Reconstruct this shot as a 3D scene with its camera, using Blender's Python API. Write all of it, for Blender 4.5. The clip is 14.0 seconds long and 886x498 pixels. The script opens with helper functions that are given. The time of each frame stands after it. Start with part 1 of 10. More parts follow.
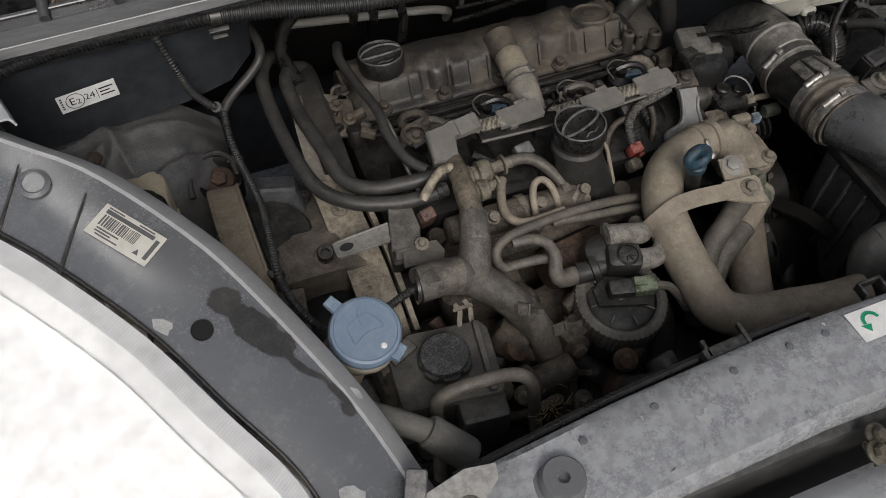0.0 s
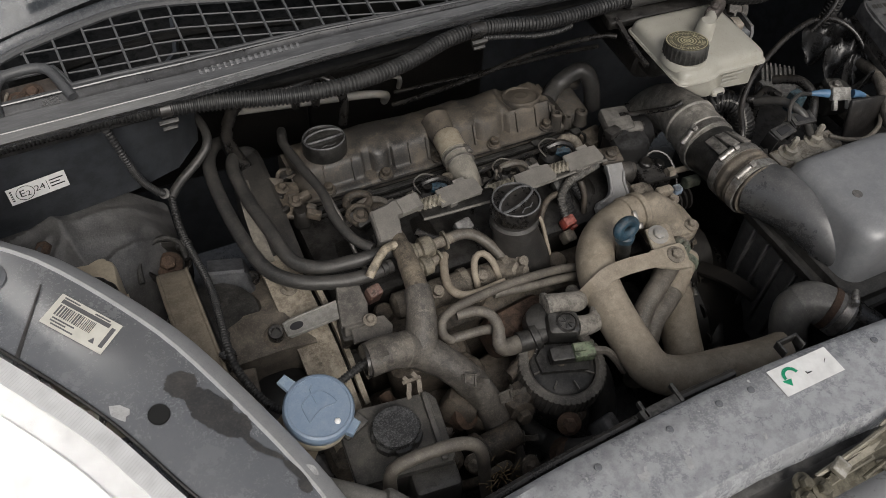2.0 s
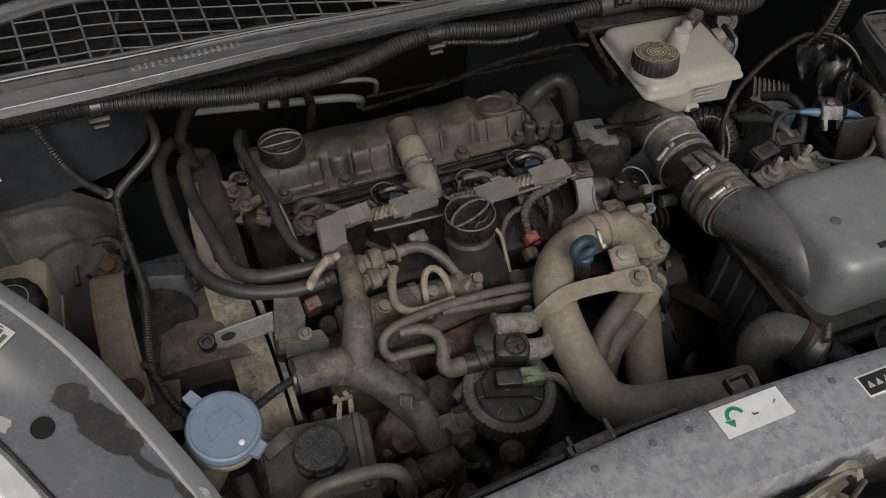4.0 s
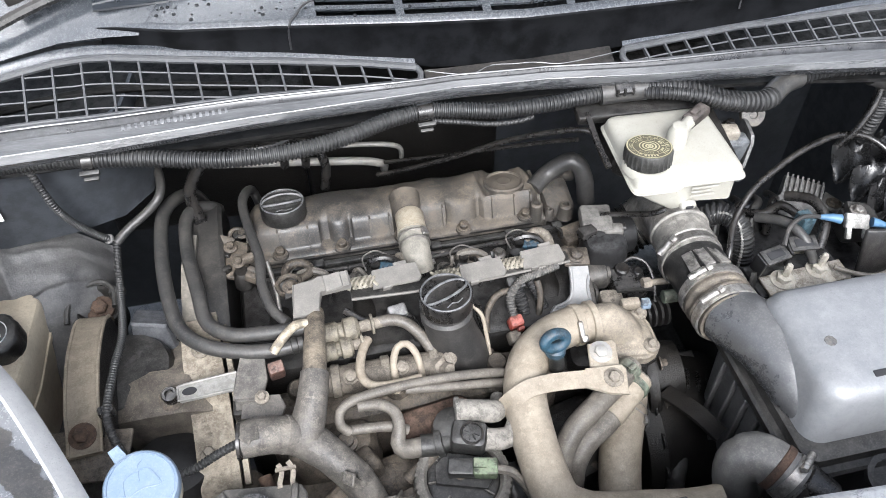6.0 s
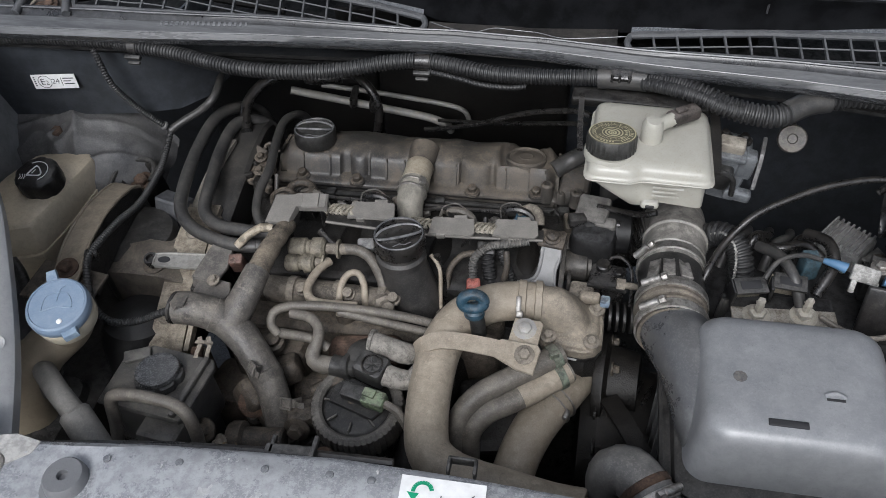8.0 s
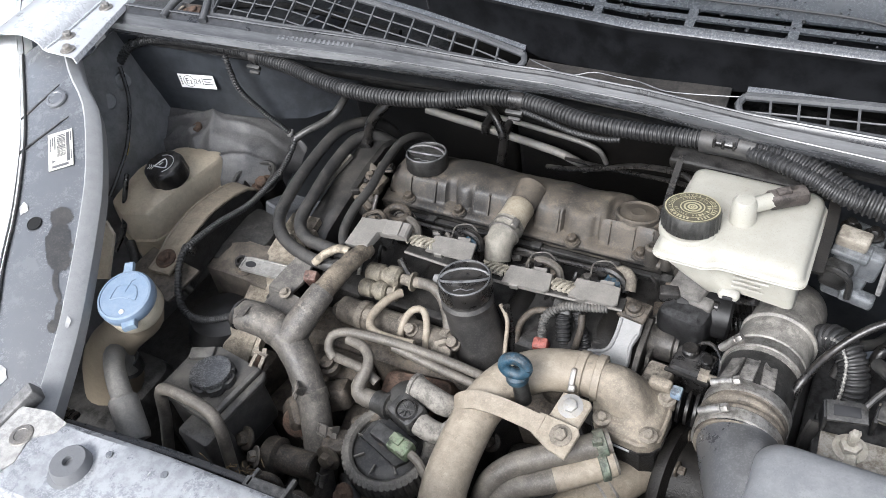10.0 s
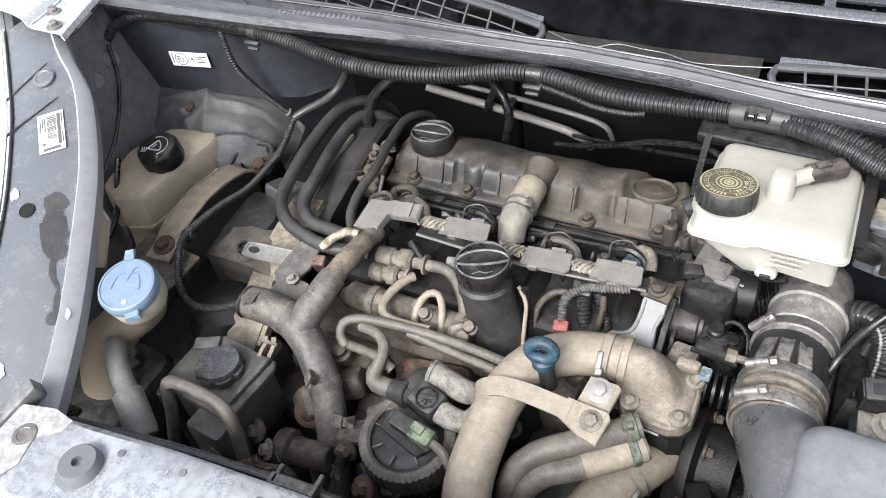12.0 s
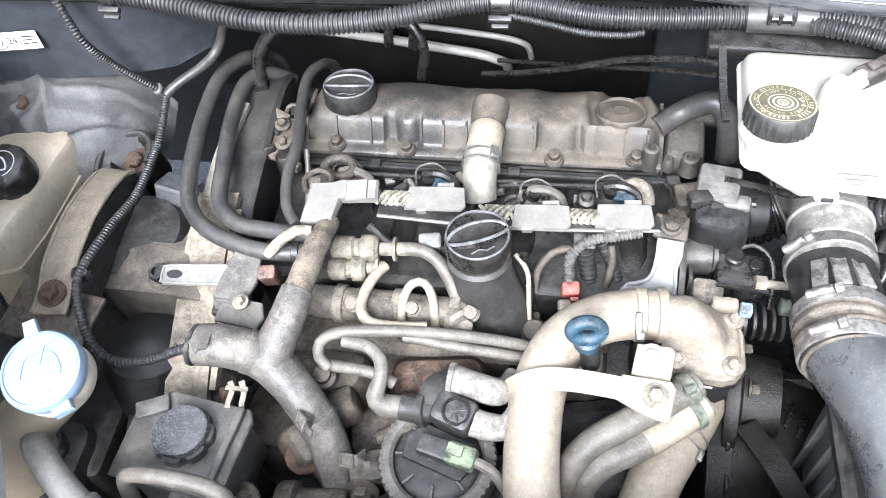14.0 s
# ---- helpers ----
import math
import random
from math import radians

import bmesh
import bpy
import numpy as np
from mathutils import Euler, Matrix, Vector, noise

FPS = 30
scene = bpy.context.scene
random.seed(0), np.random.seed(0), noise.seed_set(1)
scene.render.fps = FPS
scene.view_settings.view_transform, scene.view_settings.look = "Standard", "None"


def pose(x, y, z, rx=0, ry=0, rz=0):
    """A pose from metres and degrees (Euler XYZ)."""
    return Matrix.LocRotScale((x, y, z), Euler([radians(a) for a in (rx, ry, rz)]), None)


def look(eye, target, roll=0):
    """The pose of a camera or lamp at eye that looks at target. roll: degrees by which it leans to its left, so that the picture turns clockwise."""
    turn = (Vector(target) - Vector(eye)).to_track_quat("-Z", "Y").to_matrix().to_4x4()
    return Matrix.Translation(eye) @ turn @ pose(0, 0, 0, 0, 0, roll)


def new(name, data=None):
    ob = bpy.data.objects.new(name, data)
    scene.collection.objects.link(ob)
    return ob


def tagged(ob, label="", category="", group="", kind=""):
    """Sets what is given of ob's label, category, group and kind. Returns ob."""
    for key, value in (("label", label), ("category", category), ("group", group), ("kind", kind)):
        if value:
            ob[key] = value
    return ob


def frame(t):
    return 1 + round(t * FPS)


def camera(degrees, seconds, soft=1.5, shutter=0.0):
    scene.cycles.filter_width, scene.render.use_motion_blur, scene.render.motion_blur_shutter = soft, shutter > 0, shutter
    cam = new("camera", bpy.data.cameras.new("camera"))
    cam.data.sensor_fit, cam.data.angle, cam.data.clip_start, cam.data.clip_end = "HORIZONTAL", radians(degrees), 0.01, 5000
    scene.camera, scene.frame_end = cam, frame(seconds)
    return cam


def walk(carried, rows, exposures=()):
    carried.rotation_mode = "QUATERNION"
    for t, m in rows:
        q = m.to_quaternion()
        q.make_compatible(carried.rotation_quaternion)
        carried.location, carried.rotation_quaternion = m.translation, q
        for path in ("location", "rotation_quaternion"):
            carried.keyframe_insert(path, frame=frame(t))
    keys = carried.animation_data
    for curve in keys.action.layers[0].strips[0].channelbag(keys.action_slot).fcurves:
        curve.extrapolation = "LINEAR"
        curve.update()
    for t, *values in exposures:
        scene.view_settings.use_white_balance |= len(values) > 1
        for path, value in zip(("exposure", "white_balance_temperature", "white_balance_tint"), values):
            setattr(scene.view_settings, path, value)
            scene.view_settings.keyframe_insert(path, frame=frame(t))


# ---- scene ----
cam = camera(57.5, 14.0, soft=0.8)
PATH = [
    (0, (-0.4916, -0.1978, 1.4938), (-0.2812, 0.3317, 0.6720), 0.80),
    (0.5, (-0.5068, -0.1986, 1.5129), (-0.2540, 0.3472, 0.7141), 2.76),
    (1, (-0.5014, -0.1974, 1.5142), (-0.2360, 0.3617, 0.7286), 2.58),
    (1.5, (-0.5054, -0.2063, 1.5211), (-0.2173, 0.3531, 0.7439), 3.39),
    (2, (-0.5031, -0.2111, 1.5275), (-0.2004, 0.3526, 0.7590), 4.00),
    (2.5, (-0.4971, -0.2219, 1.5300), (-0.1803, 0.3398, 0.7657), 4.91),
    (5, (-0.2895, -0.2070, 1.4910), (-0.1181, 0.4289, 0.7385), 0.88),
    (5.5, (-0.2501, -0.2011, 1.5101), (-0.1199, 0.4659, 0.7765), 0.01),
    (6, (-0.2524, -0.2300, 1.5249), (-0.1021, 0.4351, 0.7935), 0.14),
    (6.5, (-0.1683, -0.2364, 1.5086), (-0.0913, 0.4602, 0.7953), -1.39),
    (7, (-0.0227, -0.2582, 1.4841), (-0.0714, 0.4388, 0.7686), 0.23),
    (7.5, (0.0181, -0.3254, 1.4946), (-0.0327, 0.3582, 0.7665), 0.21),
    (8, (0.0702, -0.3075, 1.4934), (-0.0842, 0.3717, 0.7759), -3.90),
    (8.5, (0.1696, -0.2096, 1.4766), (-0.1312, 0.4374, 0.7760), -7.35),
    (9, (0.2103, -0.1870, 1.4769), (-0.1608, 0.4320, 0.7847), -9.01),
    (11.5, (0.2216, -0.1770, 1.4579), (-0.2155, 0.3990, 0.7671), -11.90),
    (12, (0.1634, -0.1856, 1.4553), (-0.2236, 0.4059, 0.7480), -10.31),
    (12.5, (0.0506, -0.2134, 1.4684), (-0.1999, 0.4180, 0.7346), -6.47),
    (13, (-0.0154, -0.2340, 1.4757), (-0.1786, 0.4069, 0.7256), -4.04),
    (13.5, (-0.0336, -0.1646, 1.4525), (-0.1890, 0.4668, 0.6929), -5.28),
    (14, (-0.0515, -0.0996, 1.4112), (-0.1943, 0.4766, 0.6065), -7.25),
]
EXPOSURES = [(0.0, -0.38, 6600, 10), (0.5, -0.33, 6700, 10), (1.0, -0.2, 6700, 10), (1.5, -0.2, 6700, 10), (2.0, -0.2, 6700, 10), (2.5, -0.2, 6700, 10), (5.0, -0.65, 6750, 10), (5.5, 1.0, 6170, 10), (6.0, 1.54, 6080, 10), (6.5, 1.44, 6080, 10), (7.0, 1.56, 6080, 10), (7.5, 0.6, 6080, 10), (8.0, 0.3, 6080, 10), (8.5, 1.2, 6080, 10), (9.0, 1.2, 6080, 10), (11.5, 1.3, 6180, 10), (12.0, 1.38, 6180, 10), (12.5, 1.62, 6080, 10), (13.0, 1.57, 6080, 10), (13.5, 1.66, 6080, 10), (14.0, 2.32, 5850, 10)]
SKY, SUN = 0.12, 1.5


walk(cam, [(t, look(eye, target, roll)) for t, eye, target, roll in PATH], EXPOSURES)

# ---- light: an overcast sky and a wide, weak sun from ahead of the car ----
world = bpy.data.worlds.new("overcast_sky")
scene.world = world
world.use_nodes = True
wn, wl = world.node_tree.nodes, world.node_tree.links
sky = wn.new("ShaderNodeTexSky")
sky.sky_type, sky.sun_disc = "NISHITA", False
sky.sun_elevation, sky.sun_rotation = radians(44), radians(186)
sky.air_density, sky.dust_density, sky.ozone_density = 1.0, 4.0, 1.0
pale = wn.new("ShaderNodeHueSaturation")
pale.inputs["Saturation"].default_value = 0.42
wl.new(sky.outputs["Color"], pale.inputs["Color"])
wl.new(pale.outputs["Color"], wn["Background"].inputs["Color"])
wn["Background"].inputs["Strength"].default_value = SKY
sun_data = bpy.data.lights.new("sun", "SUN")
sun_data.energy, sun_data.angle, sun_data.color = SUN, radians(30), (1.0, 0.985, 0.96)
sun = new("sun", sun_data)
sun.matrix_world = look((-0.3, -2.8, 3.8), (0, 0.3, 0.8))


# ---- geometry builder ----
class Geo:
    """Vertices and faces of one mesh, gathered shape by shape in world metres."""

    def __init__(g):
        g.v, g.f = [], []

    def add(g, vs, fs):
        base = len(g.v)
        g.v += [tuple(p) for p in vs]
        g.f += [tuple(base + i for i in q) for q in fs]
        return g

    def loft(g, rings, cap=(True, True), shut=False):
        n, vs, fs = len(rings[0]), [], []
        for ring in rings:
            vs += list(ring)
        last = len(rings) if shut else len(rings) - 1
        for a in range(last):
            b = (a + 1) % len(rings)
            for i in range(n):
                j = (i + 1) % n
                fs.append((a * n + i, a * n + j, b * n + j, b * n + i))
        if not shut and cap[0]:
            fs.append(tuple(range(n - 1, -1, -1)))
        if not shut and cap[1]:
            fs.append(tuple((len(rings) - 1) * n + i for i in range(n)))
        return g.add(vs, fs)

    def box(g, c, s, r=0.003, rot=(0, 0, 0), top=(1.0, 1.0), seg=3):
        """A box of size s round its centre c, with rounded edges; top: how far its upper end is drawn in."""
        m = pose(*c, *rot)
        hx, hy, hz = s[0] / 2, s[1] / 2, s[2] / 2
        r = min(r, hx * 0.95, hy * 0.95, hz * 0.95)
        rings = []
        for z, inset in ((-hz, r), (-hz + r * 0.3, r * 0.3), (-hz + r, 0), (hz - r, 0), (hz - r * 0.3, r * 0.3), (hz, r)):
            k = (z + hz) / (2 * hz)
            sx, sy = 1 + (top[0] - 1) * k, 1 + (top[1] - 1) * k
            ring = []
            for q, (ux, uy) in enumerate(((1, 1), (-1, 1), (-1, -1), (1, -1))):
                for i in range(seg + 1):
                    a = radians(90 * q + 90 * i / seg)
                    rr = r
                    x = ux * (hx - rr) + (rr - inset) * math.cos(a)
                    y = uy * (hy - rr) + (rr - inset) * math.sin(a)
                    ring.append(m @ Vector((x * sx, y * sy, z)))
            rings.append(ring)
        return g.loft(rings)

    def lathe(g, base, axis, profile, n=24, cap=(True, True), wave=None):
        """A turned shape: profile rows of (radius, height along axis); wave(angle, row): a factor on the radius."""
        turn = Vector(axis).normalized().to_track_quat("Z", "Y").to_matrix()
        base, rings = Vector(base), []
        for k, (r, h) in enumerate(profile):
            ring = []
            for i in range(n):
                a = 2 * math.pi * i / n
                rr = r * (wave(a, k) if wave else 1.0)
                ring.append(base + turn @ Vector((rr * math.cos(a), rr * math.sin(a), h)))
            rings.append(ring)
        return g.loft(rings, cap)

    def cyl(g, p0, p1, r, r1=None, n=16, edge=0.0):
        p0, p1 = Vector(p0), Vector(p1)
        length = (p1 - p0).length
        r1 = r if r1 is None else r1
        if edge:
            rows = [(max(r - edge, 0.0002), 0), (r, edge), (r1, length - edge), (max(r1 - edge, 0.0002), length)]
        else:
            rows = [(r, 0), (r1, length)]
        return g.lathe(p0, p1 - p0, rows, n)

    def tube(g, pts, r, n=10, step=0.006, rib=None, flat=1.0, cap=(True, True)):
        """A hose along a smooth line. r: a radius or one for each point; rib: (period, depth) of its rings."""
        line, radii = smooth_line(pts, r, min(step, rib[0] / 8) if rib else step)
        rings, up, run = [], None, 0.0
        for k, p in enumerate(line):
            ahead = (line[min(k + 1, len(line) - 1)] - line[max(k - 1, 0)]).normalized()
            if up is None:
                up = ahead.orthogonal().normalized()
            up = (up - ahead * up.dot(ahead)).normalized()
            side = ahead.cross(up)
            rr = radii[k]
            if rib:
                if k:
                    run += (p - line[k - 1]).length
                rr -= rib[1] * (0.5 - 0.5 * max(-1, min(1, 1.8 * math.cos(2 * math.pi * run / rib[0]))))
            rings.append([p + rr * (math.cos(a) * up + flat * math.sin(a) * side) for a in (2 * math.pi * i / n for i in range(n))])
        return g.loft(rings, cap)

    def prism(g, poly, m, h, bevel=0.0):
        """A plate: the outline poly in the plane of the pose m, h thick above it."""
        cx, cy = sum(p[0] for p in poly) / len(poly), sum(p[1] for p in poly) / len(poly)

        def ring(z, inset):
            out = []
            for x, y in poly:
                d = math.hypot(x - cx, y - cy) or 1
                k = max(0, 1 - inset / d)
                out.append(m @ Vector((cx + (x - cx) * k, cy + (y - cy) * k, z)))
            return out

        rings = [ring(0, 0), ring(h - bevel, 0)] + ([ring(h, bevel)] if bevel else [])
        return g.loft(rings)

    def strip(g, pts, width, thick, n_up=None):
        """A flat bar bent along a line; width lies across n_up."""
        line, _ = smooth_line(pts, 1, 0.005)
        rings = []
        for k, p in enumerate(line):
            ahead = (line[min(k + 1, len(line) - 1)] - line[max(k - 1, 0)]).normalized()
            side = ahead.cross(Vector(n_up)).normalized()
            up = side.cross(ahead).normalized()
            rings.append([p + side * (sx * width / 2) + up * (sz * thick / 2) for sx, sz in ((1, 1), (-1, 1), (-1, -1), (1, -1))])
        return g.loft(rings)

    def sheet(g, rows, thick=0.002):
        """A bent plate through a grid of points, thick below it."""
        nr, nc = len(rows), len(rows[0])
        vs, fs = [Vector(p) for row in rows for p in row], []
        normals = []
        for a in range(nr):
            for b in range(nc):
                u = vs[min(a + 1, nr - 1) * nc + b] - vs[max(a - 1, 0) * nc + b]
                w = vs[a * nc + min(b + 1, nc - 1)] - vs[a * nc + max(b - 1, 0)]
                normals.append(w.cross(u).normalized())
        if sum(nn.z for nn in normals) < 0:
            normals = [-nn for nn in normals]
        low = [p - nn * thick for p, nn in zip(vs, normals)]
        k = nr * nc
        for a in range(nr - 1):
            for b in range(nc - 1):
                i = a * nc + b
                fs.append((i, i + 1, i + nc + 1, i + nc))
                fs.append((k + i, k + i + nc, k + i + nc + 1, k + i + 1))
        rim = [b for b in range(nc)] + [a * nc + nc - 1 for a in range(1, nr)] + [(nr - 1) * nc + b for b in range(nc - 2, -1, -1)] + [a * nc for a in range(nr - 2, 0, -1)]
        for i, a in enumerate(rim):
            b = rim[(i + 1) % len(rim)]
            fs.append((b, a, k + a, k + b))
        return g.add(vs + low, fs)

    def bolt(g, p, axis, r=0.006, h=0.005, washer=True):
        if washer:
            g.lathe(p, axis, [(r * 1.7, 0), (r * 1.7, h * 0.25), (r * 1.5, h * 0.35)], 16)
        return g.lathe(Vector(p) + Vector(axis).normalized() * h * 0.2, axis, [(r, 0), (r, h * 0.8), (r * 0.8, h)], 6)


def smooth_line(pts, r, step):
    """Points at even steps along a Catmull-Rom line, and the radii there."""
    ps = [Vector(p) for p in pts]
    rs = list(r) if isinstance(r, (list, tuple)) else [r] * len(ps)
    line, radii = [], []
    for i in range(len(ps) - 1):
        a, b, c, d = ps[max(i - 1, 0)], ps[i], ps[i + 1], ps[min(i + 2, len(ps) - 1)]
        n = max(1, round((c - b).length / step))
        for k in range(n):
            t = k / n
            line.append(0.5 * (2 * b + (c - a) * t + (2 * a - 5 * b + 4 * c - d) * t * t + (3 * b - a - 3 * c + d) * t ** 3))
            radii.append(rs[i] + (rs[i + 1] - rs[i]) * t)
    return line + [ps[-1]], radii + [rs[-1]]


BASE = {}


def link_mesh(name, g, material, base, smooth):
    me = bpy.data.meshes.new(name)
    me.from_pydata([tuple(Vector(p) - base) for p in g.v], [], g.f)
    me.validate()
    me.materials.append(material)
    for p in me.polygons:
        p.use_smooth = True
    me.set_sharp_from_angle(angle=radians(smooth))
    return new(name, me)


def thing(name, base, label, category, group="", kind=""):
    """An Empty at the base of a thing, which its parts hang from."""
    ob = new(name)
    ob.location, ob.empty_display_size = base, 0.02
    BASE[ob] = Vector(base)
    return tagged(ob, label, category, group, kind)


def part(name, g, material, parent, label="", smooth=38):
    ob = link_mesh(name, g, material, BASE[parent], smooth)
    ob.parent, BASE[ob] = parent, BASE[parent]
    return tagged(ob, label)


def solo(name, g, material, label="", category="", group="", kind="", smooth=38):
    """A thing that is one mesh, its origin at its foot."""
    lo = [min(p[i] for p in g.v) for i in range(3)]
    hi = [max(p[i] for p in g.v) for i in range(3)]
    base = Vector(((lo[0] + hi[0]) / 2, (lo[1] + hi[1]) / 2, lo[2]))
    ob = link_mesh(name, g, material, base, smooth)
    ob.location, BASE[ob] = base, base
    return tagged(ob, label, category, group, kind)


def letters(g, text, m, size, lift=0.0003):
    """Flat letters of the built-in font on the pose m, centred."""
    curve = bpy.data.curves.new("letters", "FONT")
    curve.body, curve.size, curve.align_x, curve.align_y = text, size, "CENTER", "CENTER"
    curve.resolution_u = 2
    ob = bpy.data.objects.new("letters", curve)
    me = ob.to_mesh()
    g.add([m @ Vector((v.co.x, v.co.y, lift)) for v in me.vertices], [tuple(p.vertices) for p in me.polygons])
    ob.to_mesh_clear()
    bpy.data.objects.remove(ob)
    bpy.data.curves.remove(curve)
    return g


# ---- materials ----
def node_material(name):
    mat = bpy.data.materials.new(name)
    mat.use_nodes = True
    t = mat.node_tree
    return mat, t.nodes, t.links, t.nodes["Principled BSDF"]


def noise_node(n, l, coord, scale, detail=5.0, rough=0.6):
    t = n.new("ShaderNodeTexNoise")
    t.inputs["Scale"].default_value, t.inputs["Detail"].default_value, t.inputs["Roughness"].default_value = scale, detail, rough
    l.new(coord, t.inputs["Vector"])
    return t.outputs["Fac"]


def ramp(n, l, value, lo, hi):
    t = n.new("ShaderNodeMapRange")
    t.inputs["From Min"].default_value, t.inputs["From Max"].default_value = lo, hi
    l.new(value, t.inputs["Value"])
    return t.outputs["Result"]


def maths(n, l, op, a, b):
    t = n.new("ShaderNodeMath")
    t.operation, t.use_clamp = op, True
    for i, v in enumerate((a, b)):
        if isinstance(v, (int, float)):
            t.inputs[i].default_value = v
        else:
            l.new(v, t.inputs[i])
    return t.outputs[0]


def mixed(n, l, fac, a, b):
    t = n.new("ShaderNodeMix")
    t.data_type = "RGBA"
    for name, v in (("Factor", fac), ("A", a), ("B", b)):
        sock = [s for s in t.inputs if s.name == name and (s.type == "RGBA" or name == "Factor" and s.type == "VALUE")][0]
        if isinstance(v, (int, float)):
            sock.default_value = v
        elif isinstance(v, tuple):
            sock.default_value = (*v, 1)
        else:
            l.new(v, sock)
    return [s for s in t.outputs if s.type == "RGBA"][0]


DUST = (0.231, 0.200, 0.166)


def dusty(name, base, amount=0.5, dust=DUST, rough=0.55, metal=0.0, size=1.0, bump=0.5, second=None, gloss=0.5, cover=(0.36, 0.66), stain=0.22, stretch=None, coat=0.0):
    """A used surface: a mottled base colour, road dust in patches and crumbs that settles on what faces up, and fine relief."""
    mat, n, l, bsdf = node_material(name)
    coord = n.new("ShaderNodeTexCoord").outputs["Object"]
    if stretch:
        place = n.new("ShaderNodeMapping")
        place.inputs["Scale"].default_value = stretch
        l.new(coord, place.inputs["Vector"])
        coord = place.outputs["Vector"]
    big = noise_node(n, l, coord, 22 / size, 9, 0.68)
    mid = noise_node(n, l, coord, 95 / size, 7, 0.7)
    grit = noise_node(n, l, coord, 520, 3, 0.6)
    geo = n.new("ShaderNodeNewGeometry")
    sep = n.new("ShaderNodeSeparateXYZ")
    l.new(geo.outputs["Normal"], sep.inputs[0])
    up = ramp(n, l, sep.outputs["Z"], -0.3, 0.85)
    blot = ramp(n, l, big, *cover)
    crumbs = ramp(n, l, grit, 0.54, 0.60)
    specks = ramp(n, l, mid, 0.57, 0.64)
    pits = ramp(n, l, noise_node(n, l, coord, 900, 2, 0.5), 0.33, 0.42)
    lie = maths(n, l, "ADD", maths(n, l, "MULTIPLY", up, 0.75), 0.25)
    film = maths(n, l, "MULTIPLY", blot, maths(n, l, "ADD", maths(n, l, "MULTIPLY", mid, 1.1), 0.15))
    film = maths(n, l, "ADD", film, maths(n, l, "MULTIPLY", crumbs, 0.42))
    film = maths(n, l, "ADD", film, maths(n, l, "MULTIPLY", specks, 0.38))
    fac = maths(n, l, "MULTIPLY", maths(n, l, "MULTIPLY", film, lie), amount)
    info = n.new("ShaderNodeObjectInfo")
    tone = second or tuple(c * 0.32 for c in base)
    under = mixed(n, l, ramp(n, l, mid, 0.42, 0.56), tone, base)
    shade = mixed(n, l, maths(n, l, "MULTIPLY", info.outputs["Random"], 0.30), under, tone)
    # paler convex edges: rubbing, with rim highlights put into the colour
    rub = maths(n, l, "MULTIPLY", ramp(n, l, geo.outputs["Pointiness"], 0.57, 0.70), maths(n, l, "MULTIPLY", ramp(n, l, mid, 0.40, 0.60), 0.45))
    shade = mixed(n, l, rub, shade, tuple(min(0.6, c * 2.2 + 0.05) for c in base))
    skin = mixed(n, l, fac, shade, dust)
    patch = ramp(n, l, noise_node(n, l, coord, 13 / size, 8, 0.72), 0.54, 0.66)
    skin = mixed(n, l, maths(n, l, "MULTIPLY", patch, stain), skin, tuple(c * 0.55 for c in tone))
    # flaked grime and clots of dry dust with sharp borders
    flake = noise_node(n, l, coord, 58 / size, 9, 0.74)
    skin = mixed(n, l, maths(n, l, "MULTIPLY", ramp(n, l, flake, 0.585, 0.66), min(0.8, stain * 1.3)), skin, tuple(c * 0.45 for c in tone))
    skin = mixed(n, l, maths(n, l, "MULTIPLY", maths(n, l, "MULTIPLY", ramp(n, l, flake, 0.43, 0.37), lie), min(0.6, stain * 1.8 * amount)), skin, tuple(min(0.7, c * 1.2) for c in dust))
    l.new(mixed(n, l, maths(n, l, "ADD", pits, 0.72), tuple(c * 0.45 for c in tone), skin), bsdf.inputs["Base Color"])
    r = n.new("ShaderNodeMapRange")
    r.inputs["To Min"].default_value, r.inputs["To Max"].default_value = rough - 0.05, 0.92
    l.new(maths(n, l, "ADD", fac, maths(n, l, "MULTIPLY", mid, 0.10)), r.inputs["Value"])
    l.new(r.outputs["Result"], bsdf.inputs["Roughness"])
    bsdf.inputs["Metallic"].default_value = metal
    bsdf.inputs["Specular IOR Level"].default_value = gloss
    bsdf.inputs["Coat Weight"].default_value, bsdf.inputs["Coat Roughness"].default_value, bsdf.inputs["Coat IOR"].default_value = coat, 0.16, 1.6
    b = n.new("ShaderNodeBump")
    b.inputs["Strength"].default_value, b.inputs["Distance"].default_value = bump, 0.0016
    l.new(maths(n, l, "ADD", maths(n, l, "MULTIPLY", mid, 0.6), maths(n, l, "MULTIPLY", grit, 0.4)), b.inputs["Height"])
    l.new(b.outputs["Normal"], bsdf.inputs["Normal"])
    return mat


def plain(name, base, rough=0.5, metal=0.0, coat=0.0):
    mat, n, l, bsdf = node_material(name)
    coord = n.new("ShaderNodeTexCoord").outputs["Object"]
    fine = noise_node(n, l, coord, 60, 5)
    l.new(mixed(n, l, ramp(n, l, fine, 0.4, 0.75), base, tuple(c * 0.8 for c in base)), bsdf.inputs["Base Color"])
    bsdf.inputs["Roughness"].default_value, bsdf.inputs["Metallic"].default_value = rough, metal
    bsdf.inputs["Coat Weight"].default_value = coat
    return mat


